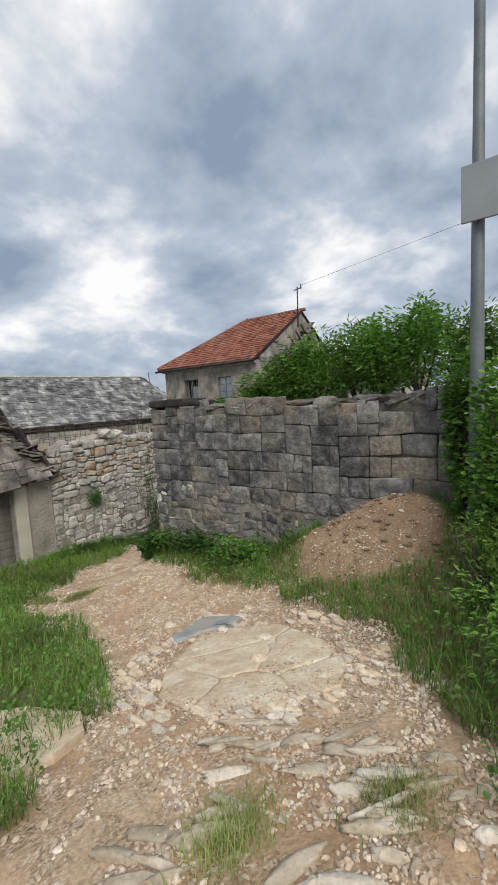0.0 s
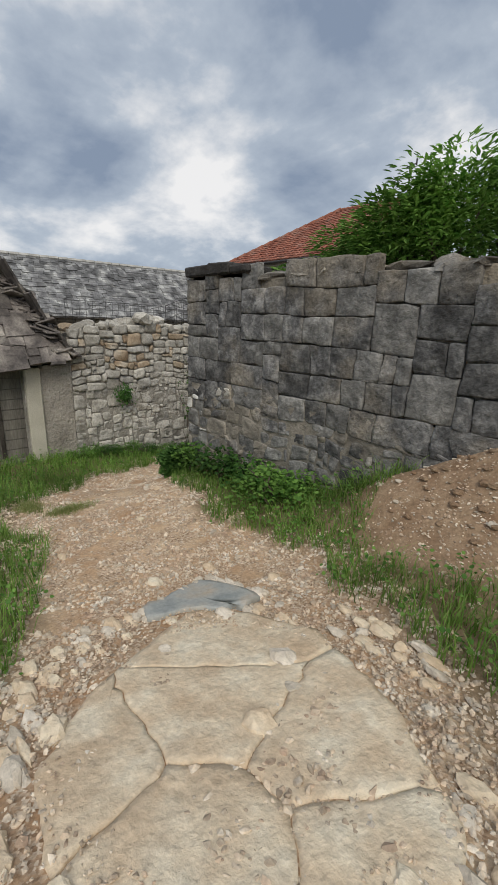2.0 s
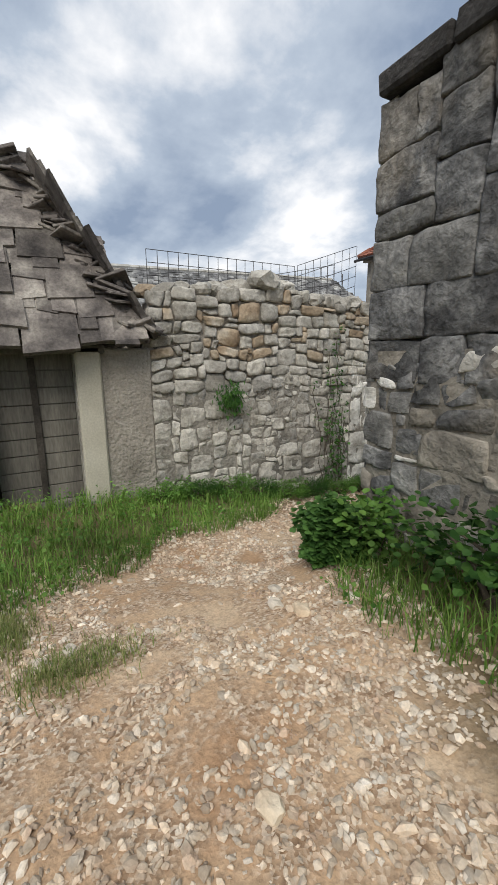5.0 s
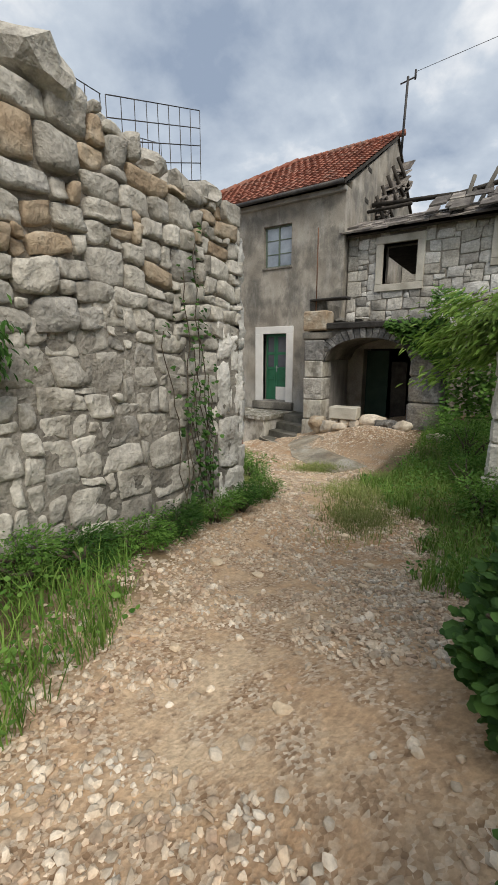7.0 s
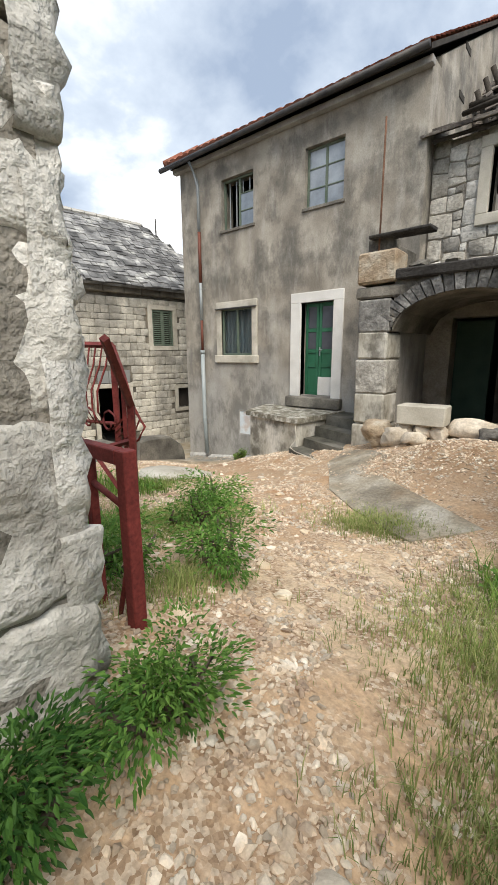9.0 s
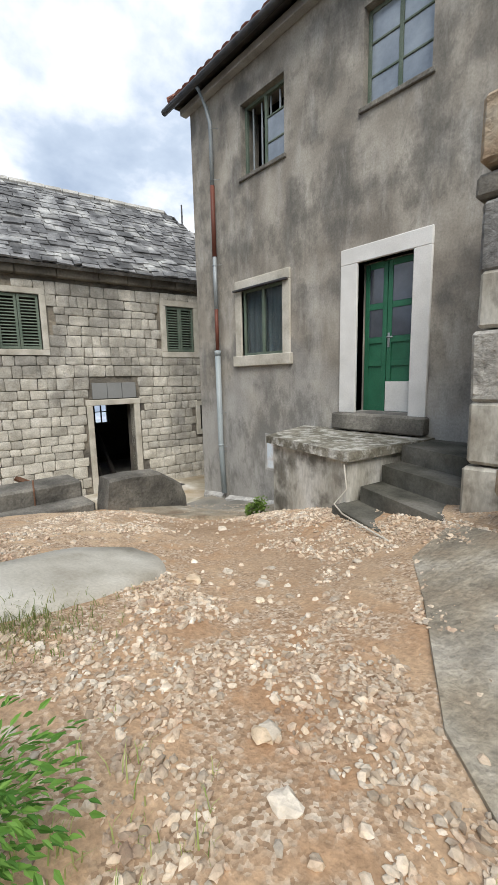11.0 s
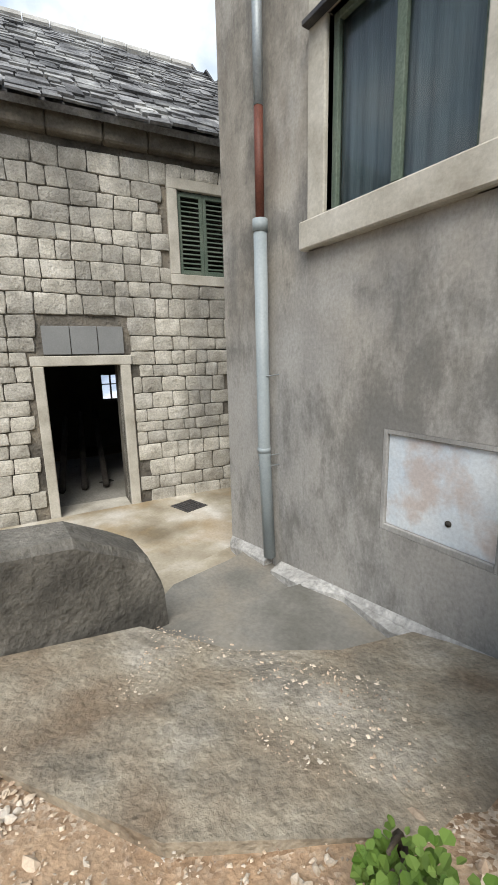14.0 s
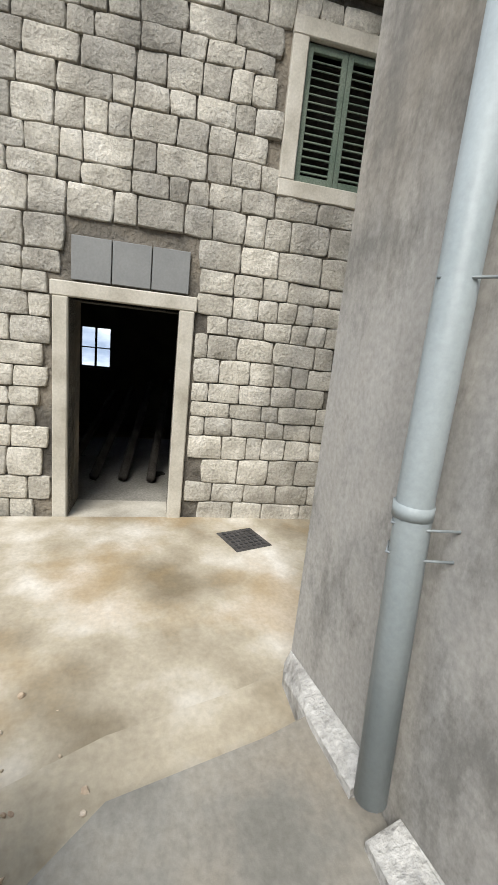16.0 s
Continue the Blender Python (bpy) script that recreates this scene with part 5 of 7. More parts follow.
# the ruin with the arch
def ruin():
    r = thing("stone_ruin", "roofless ruined stone house with empty windows and collapsed stone-slab eaves", "ruin")
    f = plane_frame((0, 0.3, 0), (1, 0, 0), (0, -1, 0))
    holes = [(7.22, 3.86, 8.02, 4.80), (9.70, 4.2, 10.55, 4.95), (6.85, 0.3, 8.1, 2.3)]
    wall_with_holes("wall", 6.305, 12.6, -0.4, 5.08, 0.45, holes, "mortar", f @ Matrix.Translation((0, -0.03, 0)), r, "mortar core")
    rng = random.Random(21)
    packed_wall(r, f, 6.32, 12.6, lambda u: 2.75, lambda u: 5.03, 2.5, (0.13, 0.125), ((3, 2, 4), (2, 2, 3), (4, 2, 1.5), (3, 3, 1), (2, 3, 1), (2, 1, 1), (1, 1, 0.5)),
                lambda u, z: rng.choices(("quoin_stone", "pale_stone", "mid_pale"), (3, 3, 1))[0], rng, 0.005, depth=0.07, bulge=0.006, rough=0.016, jitter=0.2, corner=0.08, n=5,
                holes=[(7.08, 3.72, 8.18, 4.95), (9.56, 4.06, 10.68, 5.1)])
    for (u0, z0, u1, z1, t) in ((7.22, 3.86, 8.02, 4.80, 0.17), (9.70, 4.2, 10.55, 4.95, 0.15)):
        for a in ((u0 - t, z0, u0, z1), (u1, z0, u1 + t, z1), (u0 - t, z1, u1 + t, z1 + t), (u0 - t, z0 - t, u1 + t, z0)):
            box("window_frame", a[0], 0.24, a[1], a[2], 0.6, a[3], "cream_stone", r, 0.01)
    box("side_wall", 12.2, 0.3, -0.4, 12.6, 6.5, 4.6, "pale_stone", r, 0.02)
    box("back_wall", 6.32, 6.1, -0.4, 12.2, 6.5, 5.6, "pale_stone", r, 0.02)
    box("floor", 6.32, 0.8, 2.55, 12.2, 6.1, 2.7, "dark_wood", r, 0.0)
    # eave slabs
    slab_roof(r, (6.35, 0.02, 5.08), (12.6, 0.02, 5.08), (0, 0.95, 0.42), 5, "slab_brown", rng, 0.34, None, 0.04, 0.01, over=0.14)
    slab_roof(r, (8.2, -0.05, 5.17), (12.6, -0.05, 5.17), (0, 0.8, 0.5), 4, "slab_brown", rng, 0.40, lambda s, t: rng.random() < 0.75, 0.045, 0.03, over=0.2)
    flat_roof_plane("eave_bed", [(6.35, 0.1, 5.06), (12.6, 0.1, 5.06), (12.6, 0.85, 5.40), (6.35, 0.85, 5.40)], 0.05, "dark_wood", r)
    box("loft_boards", 6.75, 0.9, 4.98, 12.15, 5.9, 5.03, "dark_wood", r, 0.0, "dark rotten loft boards")
    # rotten beams
    for i in range(12):
        x = 8.9 + i * 0.36
        tube("rafter", [(x, 1.0, 5.30 + 0.02 * i), (x + 0.05, 1.9, 6.15 + 0.035 * i)], 0.045, "dark_wood", r, sides=6)
    tube("purlin", [(6.35, 2.0, 6.28), (8.6, 1.95, 6.15), (10.0, 1.95, 6.32), (13.0, 2.0, 6.75)], 0.06, "dark_wood", r, "long bleached pole", sides=7)
    tube("purlin", [(6.35, 1.6, 6.0), (7.6, 1.2, 5.9)], 0.045, "dark_wood", r, sides=6)
    tube("brace", [(9.0, 1.5, 5.5), (9.45, 1.5, 6.45)], 0.05, "old_wood", r, sides=6)
    tube("brace", [(8.75, 1.4, 5.5), (8.95, 1.5, 6.35)], 0.05, "old_wood", r, sides=6)
    # slabs left against the gable
    for k in range(45):
        t = rng.uniform(0.4, 1.0)
        y = 0.5 + 4.6 * t
        z = 5.3 + (3.6 * t / 1.0) * 0.86 - rng.uniform(0, 0.9)
        s = rng.uniform(0.12, 0.24)
        box("leaning_slab", -s, -s, -0.02, s, s, 0.02, "slab_brown", r, 0.005,
            m=Matrix.Translation((6.42 + rng.uniform(0, 0.16), y, z)) @ Euler((rng.uniform(0.3, 1.0), rng.uniform(-0.3, 0.3), rng.uniform(-0.4, 0.4))).to_matrix().to_4x4(), jit=0.015)
    for k in range(5):
        tube("broken_rafter", [(6.45, 2.0 + k * 0.5, 6.5 + 0.42 * k), (6.75, 2.2 + k * 0.55, 5.6 + 0.45 * k)], 0.05, "dark_wood", r, sides=6)
    return r


def arch_terrace():
    t = thing("arched_terrace", "small stone terrace on a low mossy arch before a dark passage", "terrace")
    yf = -1.5
    cx, w, zs, rise = 7.47, 0.95, 2.02, 0.50
    V, F = [], []
    n = 14
    arc = [(cx - w + 2 * w * i / n, zs + rise * math.sqrt(max(0, 1 - ((2 * i / n - 1) ** 2)))) for i in range(n + 1)]
    for y in (yf, 0.25):
        for x, z in arc:
            V += [(x, y, z), (x, y, 2.72)]
    m = 2 * (n + 1)
    for i in range(n):
        a = 2 * i
        F += [(a, a + 2, a + 3, a + 1), (m + a, m + a + 1, m + a + 3, m + a + 2), (a, m + a, m + a + 2, a + 2), (a + 1, a + 3, m + a + 3, m + a + 1)]
    mesh_part("vault", V, F, "old_concrete", t, "dark weathered vault")
    rng = random.Random(4)
    for i in range(22):
        a0 = math.pi * (0.04 + 0.92 * i / 22)
        a1 = a0 + math.pi * 0.92 / 22 * 0.85
        bm = bmesh.new()
        r0, r1 = 1.0, 1.22 + rng.uniform(-0.02, 0.05)
        pts = []
        for a, rr in ((a0, r0), (a1, r0), (a1, r1), (a0, r1)):
            pts.append((cx - math.cos(a) * w * rr, zs + math.sin(a) * rise * (rr if rr == r0 else rr + 0.22)))
        vs = [bm.verts.new((x, yf - 0.03 - 0.02 * rng.random(), z)) for x, z in pts] + [bm.verts.new((x, yf + 0.12, z)) for x, z in pts]
        for q in ((0, 1, 2, 3), (7, 6, 5, 4), (0, 4, 5, 1), (1, 5, 6, 2), (2, 6, 7, 3), (3, 7, 4, 0)):
            bm.faces.new([vs[j] for j in q])
        part("voussoir", bm, "grey_stone", t)
    box("lintel_beam", 6.55, yf - 0.10, 2.72, 8.9, 0.24, 2.86, "dark_cap", t, 0.02, "dark stone terrace edge", jit=0.01)
    # left pillar
    for z0, z1, x0, x1, mt in ((-0.1, 0.62, 5.96, 6.50, "porch_render"), (0.62, 1.1, 5.99, 6.47, "porch_render"), (1.1, 1.62, 5.98, 6.48, "mid_pale"), (1.62, 2.02, 6.0, 6.47, "porch_render"),
                               (2.02, 2.5, 5.98, 6.50, "mid_stone"), (2.5, 2.68, 5.93, 6.66, "old_concrete")):
        box("pillar_block", x0, yf - 0.04, z0, x1, yf + 0.5, z1 - 0.008, mt, t, 0.025, jit=0.012)
    box("pillar_block", 6.0, yf + 0.5, -0.1, 6.45, 0.28, 2.66, "render_grey", t, 0.01)
    box("pillar_head", 5.98, yf - 0.10, 2.70, 6.56, yf + 0.35, 3.14, "ochre_stone", t, 0.03, "yellowish block at the pillar's head", jit=0.01)
    box("pillar_head", 5.92, yf + 0.36, 2.70, 6.3, yf + 0.7, 3.45, "old_concrete", t, 0.04, jit=0.02)
    box("parapet", 6.02, yf + 0.71, 2.70, 6.25, 0.28, 3.38, "old_concrete", t, 0.03, jit=0.02)
    box("parapet_cap", 6.0, yf + 0.2, 3.39, 6.9, yf + 0.5, 3.44, "dark_cap", t, 0.01, "dark leaning slab", jit=0.02)
    for k in range(14):
        rock(t, "rubble", (6.6 + rng.uniform(0, 0.9), yf + rng.uniform(0.2, 1.4), 2.92), (0.12, 0.14, 0.07), "old_concrete", rng, sub=1)
    # right pier
    for z0, z1, s in ((0.0, 0.55, 0.10), (0.55, 1.15, 0.06), (1.15, 1.7, 0.0), (1.7, 2.2, 0.0), (2.2, 2.72, 0.0)):
        box("pier_block", 8.42, yf - 0.03 - s, z0, 9.05 + s, yf + 0.6, z1 - 0.008, "grey_stone", t, 0.04, jit=0.015)
    box("pier_block", 8.45, yf + 0.6, 0.0, 9.0, 0.28, 2.7, "old_concrete", t, 0.02)
    # passage: inner arch, door and back
    p = new("inner_door"); p.parent = t
    box("door_leaf", 6.86, 0.62, 0.25, 7.45, 0.66, 2.25, "green_dark", p, 0.004, "dark green plank door standing open")
    box("leaning_board", 7.62, 0.30, 0.3, 8.0, 0.34, 1.95, "dark_wood", t, 0.006, "brown leaning board", m=Matrix.Translation((0, 0.1, 0)) @ Matrix.Rotation(radians(6), 4, "X"))
    # end wall coloured near-black so the passage's darkness is painted in
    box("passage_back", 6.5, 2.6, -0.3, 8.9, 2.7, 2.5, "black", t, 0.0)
    return t


M["green_dark"] = material("dark_green_door", [(0.02, 0.05, 0.035), (0.045, 0.08, 0.055)], 3, 50, 0.7, 0.2, 0.003)


M["lichen_slab"] = material("lichened_porch_slab", [(0.12, 0.11, 0.085), (0.22, 0.205, 0.16), (0.34, 0.32, 0.265)], 3.4, 35, 0.92, 0.7, 0.012, stain=(0.60, 0.59, 0.54), stain_scale=7.0, stain_amt=0.85, dark=0.35)


def porch():
    p = thing("porch", "concrete porch platform with worn mossy steps before the green door", "porch")
    slab_poly("base", [(3.44, -1.08), (4.80, -1.38), (5.02, -0.001), (3.10, -0.001)], -1.0, 0.46, "porch_render", p, "streaked pale rendered base")
    slab_poly("top_slab", [(3.37, -1.14), (4.86, -1.46), (5.06, -0.002), (3.04, -0.002)], 0.462, 0.56, "lichen_slab", p, "lichened top slab")
    slab_poly("landing", [(4.98, -0.62), (5.96, -0.95), (5.96, -0.002), (5.065, -0.002)], -0.6, 0.54, "step_stone", p, "worn mossy landing")
    for z, l, r_, d in ((0.36, (4.93, -0.93), (5.96, -1.33), 0.34), (0.18, (4.88, -1.25), (5.96, -1.68), 0.36), (0.02, (4.76, -1.56), (5.96, -2.06), 0.40)):
        slab_poly("step", [l, r_, (r_[0], r_[1] + d), (l[0] + 0.04, l[1] + d - 0.02)], -0.6, z, "step_stone", p, "worn mossy step")
    tube("conduit", [(4.84, -1.48, 0.44), (4.88, -1.49, 0.2), (4.80, -1.58, 0.05), (5.0, -1.72, 0.03), (5.4, -1.9, 0.03), (5.9, -2.1, 0.03)], 0.008, "cream_stone", p, "old grey water hose")
    return p


M["porch_render"] = material("streaked_pale_render", [(0.30, 0.275, 0.225), (0.50, 0.48, 0.42), (0.70, 0.685, 0.64)], 3.6, 30, 0.9, 0.5, 0.010, stain=(0.11, 0.10, 0.08), stain_scale=2.6, stain_amt=0.8, stretch=(1, 1, 0.35))
M["step_stone"] = material("dark_mossy_step_stone", [(0.05, 0.05, 0.04), (0.12, 0.115, 0.095), (0.2, 0.19, 0.165)], 2.5, 35, 0.85, 0.5, 0.01)


def court():
    c = thing("courtyard_paving", "pale stained concrete paving of the sunken court", "pavement", kind="structure")
    slab_poly("slab", [(0.98, -1.75), (1.40, -2.4), (1.40, -7), (-2.6, -7.0), (-2.05, 0), (-1.6, 3.9), (2.5, 3.9), (0.30, -0.02), (0.62, -0.14), (0.75, -0.55)], -1.6, -1.30, "court", c)
    c2 = thing("concrete_steps", "broad wet concrete steps going down to the court", "steps")
    slab_poly("step", [(0.27, -0.005), (0.36, -0.35), (0.46, -0.88), (0.62, -1.3), (1.2, -1.5), (1.2, -0.6), (1.0, -0.005)], -1.6, -1.14, "court", c2, "pale lower step")
    slab_poly("step", [(0.62, -0.005), (0.70, -0.30), (0.80, -0.88), (1.12, -1.26), (1.5, -1.5), (1.7, -0.6), (1.6, -0.005)], -1.6, -1.03, "concrete", c2)
    slab_poly("step", [(1.54, -0.005), (1.44, -0.7), (1.28, -1.30), (1.5, -1.7), (2.2, -1.2), (2.45, -0.6), (2.5, -0.005)], -1.6, [-0.93, -0.93, -0.93, -0.9, -0.88, -0.88, -0.9], "concrete", c2)
    slab_poly("step", [(1.62, -2.3), (1.58, -1.40), (2.02, -1.0), (2.34, -0.52), (2.46, -0.02), (3.25, -0.02), (3.3, -1.0), (2.85, -1.75), (2.3, -2.15)], -1.6, [-0.56, -0.74, -0.80, -0.80, -0.82, -0.62, -0.56, -0.52, -0.54], "concrete_dirty", c2, "dirty upper landing")
    w = thing("retaining_wall", "low rough concrete retaining wall with a rounded end", "wall")
    V, F = [], []
    prof = [(1.02, -1.16, -0.95), (1.02, -1.18, -0.62), (1.03, -1.26, -0.42), (1.06, -1.42, -0.31), (1.14, -1.7, -0.14), (1.18, -2.2, -0.09), (1.20, -2.55, -0.10), (1.22, -2.62, -0.5)]
    for x, y, z in prof:
        V += [(x, y, -1.6), (x, y, z - 0.03), (x + 0.04, y, z), (x + 0.34, y, z), (x + 0.39, y, z - 0.04), (x + 0.40, y, -1.6)]
    for i in range(len(prof) - 1):
        for k in range(6):
            a, b = i * 6, i * 6 + 6
            F.append((a + k, a + (k + 1) % 6, b + (k + 1) % 6, b + k))
    F += [tuple(range(6))[::-1], tuple(range(42, 48))]
    mesh_part("wall_body", V, F, "old_concrete", w)
    k2 = thing("stair_cheek", "old grey concrete stair cheek below the path's edge", "wall")
    for (x0, y0, x1, y1, z) in ((0.35, -4.6, 0.95, -2.72, -0.18), (0.95, -6.9, 1.4, -2.7, -0.42)):
        box("block", x0, y0, -1.6, x1, y1, z, "old_concrete", k2, 0.03)
    tube("stub_pipe", [(0.98, -3.4, -0.6), (0.98, -3.4, -0.05)], 0.012, "rust_brown", k2)
    pl = thing("old_planks", "broken reddish brown planks leaning by the doorway", "planks")
    for i, (a_, b_) in enumerate((((-1.55, -1.95, -1.27), (-1.9, -3.2, -0.75)), ((-1.5, -2.05, -1.27), (-1.75, -3.1, -0.55)), ((-1.62, -2.0, -1.22), (-1.98, -3.0, -0.62)))):
        tube("plank", [a_, b_], 0.05, "rust_brown", pl, sides=4, smooth=False)
    d = thing("drain_cover", "dark rusty cast-iron drain cover in the concrete", "drain cover")
    dm = Matrix.Translation((-1.50, 0.32, -1.30)) @ Matrix.Rotation(radians(14), 4, "Z")
    box("frame", -0.2, -0.19, -0.02, 0.2, 0.19, 0.006, "dark_cap", d, 0.003, m=dm)
    for i in range(6):
        for j in range(6):
            box("stud", -0.16 + i * 0.057, -0.15 + j * 0.053, 0.006, -0.13 + i * 0.057, -0.12 + j * 0.053, 0.014, "dark_iron", d, 0.0, m=dm)
    f = thing("wall_skirting", "broken white plaster skirting along the house foot", "plaster edge", kind="structure")
    slab_poly("skirting", [(0.28, -0.03), (0.36, -0.07), (0.70, -0.10), (0.98, -0.09), (0.98, -0.003), (0.28, -0.003)], -1.2, [-1.09, -1.10, -1.00, -0.99, -0.93, -1.02], "plaster_bit", f)
    slab_poly("skirting", [(1.12, -0.12), (1.55, -0.14), (1.9, -0.05), (2.35, -0.12), (2.9, -0.06), (2.9, -0.003), (1.12, -0.003)], -1.2, [-1.0, -0.93, -0.87, -0.85, -0.78, -0.72, -0.95], "plaster_bit", f)


M["plaster_bit"] = material("broken_white_plaster", [(0.35, 0.34, 0.32), (0.62, 0.61, 0.58)], 6, 30, 0.9, 0.7, 0.015, dark=0.35)
M["concrete_dirty"] = material("earthy_concrete", [(0.25, 0.19, 0.13), (0.38, 0.33, 0.25), (0.52, 0.48, 0.41)], 2.4, 34, 0.8, 0.7, 0.012, stain=(0.17, 0.155, 0.125), stain_scale=2.6, stain_amt=0.6, dark=0.35)

dark_wall(); rubble_wall(); hut(); house(); ashlar_house(); ruin(); arch_terrace(); porch(); court()


def leaf_cloud(name, centres, mat, rng, size=0.05, parent=None, label="", category="", shape="oval", group=""):
    """Leaves on a set of (x, y, z, nx, ny, nz, scale) places, all in one mesh."""
    V, F = [], []
    if shape == "oval":
        base = [(0, 0, 0), (0.5, 0.35, 0.10), (0.42, 0.75, 0.06), (0, 1.0, -0.06), (-0.42, 0.75, 0.06), (-0.5, 0.35, 0.10)]
        fs = [(0, 1, 2, 3), (0, 3, 4, 5)]
    elif shape == "long":
        base = [(0, 0, 0), (0.2, 0.35, 0.06), (0.14, 0.75, 0.02), (0, 1.15, -0.15), (-0.14, 0.75, 0.02), (-0.2, 0.35, 0.06)]
        fs = [(0, 1, 2, 3), (0, 3, 4, 5)]
    else:
        base = [(0, 0, 0), (0.42, 0.02, 0.05), (0.66, 0.42, 0.0), (0.44, 0.66, 0.05), (0.34, 1.0, -0.03), (0, 1.12, -0.05), (-0.34, 1.0, -0.03), (-0.44, 0.66, 0.05), (-0.66, 0.42, 0.0), (-0.42, 0.02, 0.05)]
        fs = [(0, 1, 2, 3), (0, 3, 4, 5), (0, 5, 6, 7), (0, 7, 8, 9)]
    for x, y, z, nx, ny, nz, s in centres:
        d = Vector((nx + rng.uniform(-0.6, 0.6), ny + rng.uniform(-0.6, 0.6), nz + rng.uniform(-0.5, 0.4)))
        q = d.to_track_quat("Y", "Z") @ Euler((0, rng.uniform(-0.7, 0.7), 0)).to_quaternion()
        k = size * s * rng.uniform(0.6, 1.3)
        o = len(V)
        for b in base:
            v = q @ Vector((b[0] * k, b[1] * k, b[2] * k))
            V.append((x + v.x, y + v.y, z + v.z))
        F += [tuple(o + i for i in f) for f in fs]
    return mesh_part(name, V, F, mat, parent, label)


def bush(name, label, c, r, nleaf, mat, seed, size=0.06, shape="oval", stems=7, category="bush", kind=""):
    rng = random.Random(seed)
    t = thing(name, label, category)
    gzc = gz(c[0], c[1]) if len(c) == 2 else c[2]
    L = []
    for s in range(stems):
        a, b = rng.uniform(0, 6.28), rng.uniform(0.2, 1)
        tip = Vector((c[0] + math.cos(a) * r[0] * b * 0.8, c[1] + math.sin(a) * r[1] * b * 0.8, gzc + r[2] * rng.uniform(0.5, 0.95)))
        base = Vector((c[0] + rng.uniform(-0.1, 0.1) * r[0], c[1] + rng.uniform(-0.1, 0.1), gzc - 0.05))
        mid = base.lerp(tip, 0.5) + Vector((rng.uniform(-0.1, 0.1), rng.uniform(-0.1, 0.1), 0.1 * r[2]))
        tube("stem", [base, mid, tip], [0.022, 0.015, 0.006], "bark", t, sides=5)
    lobes = [(max(-0.7, min(0.7, rng.gauss(0, 0.42))), max(-0.7, min(0.7, rng.gauss(0, 0.42))), rng.uniform(0.25, 0.95), rng.uniform(0.35, 0.6)) for _ in range(16)]
    for _ in range(nleaf):
        lx, ly, lz, lr = lobes[rng.randrange(len(lobes))]
        d = Vector((rng.gauss(0, 1), rng.gauss(0, 1), rng.gauss(0, 1))).normalized() * (rng.random() ** 0.4) * lr
        x, y, z = lx + d.x, ly + d.y, max(0.03, lz + d.z * 0.8)
        L.append((c[0] + x * r[0], c[1] + y * r[1], gzc + z * r[2], x + d.x, y + d.y, 0.1 + d.z * 0.6, 1))
    leaf_cloud("foliage", L, mat, rng, size, t, shape=shape)
    return t


def blades(name, pts, mat, rng, h=0.16, w=0.006, label="", category="grass"):
    """Grass blades in one mesh; pts are (x, y, z, height scale)."""
    V, F = [], []
    for x, y, z, s in pts:
        for _ in range(3):
            a = rng.uniform(0, 6.28); hh = h * s * rng.uniform(0.5, 1.3); ln = rng.uniform(0.2, 1.1) * hh
            bx, by = x + rng.uniform(-0.03, 0.03), y + rng.uniform(-0.03, 0.03)
            dx, dy = math.cos(a), math.sin(a)
            px_, py_ = -dy * w * s, dx * w * s
            o = len(V)
            V += [(bx - px_, by - py_, z - 0.02), (bx + px_, by + py_, z - 0.02), (bx + dx * ln * 0.35 + px_ * 0.8, by + dy * ln * 0.35 + py_ * 0.8, z + hh * 0.6),
                  (bx + dx * ln * 0.35 - px_ * 0.8, by + dy * ln * 0.35 - py_ * 0.8, z + hh * 0.6), (bx + dx * ln, by + dy * ln, z + hh)]
            F += [(o, o + 1, o + 2, o + 3), (o + 3, o + 2, o + 4)]
    return tagged(mesh_part(name, V, F, mat), label, category, kind="stuff")


def scatter(n, x0, y0, x1, y1, keep, rng):
    xs = np.array([rng.uniform(x0, x1) for _ in range(n)]); ys = np.array([rng.uniform(y0, y1) for _ in range(n)])
    pd = path_dist(xs, ys)
    z = ground_z(xs, ys)
    return [(x, y, zz, p) for x, y, zz, p in zip(xs, ys, z, pd) if keep(x, y, p)]


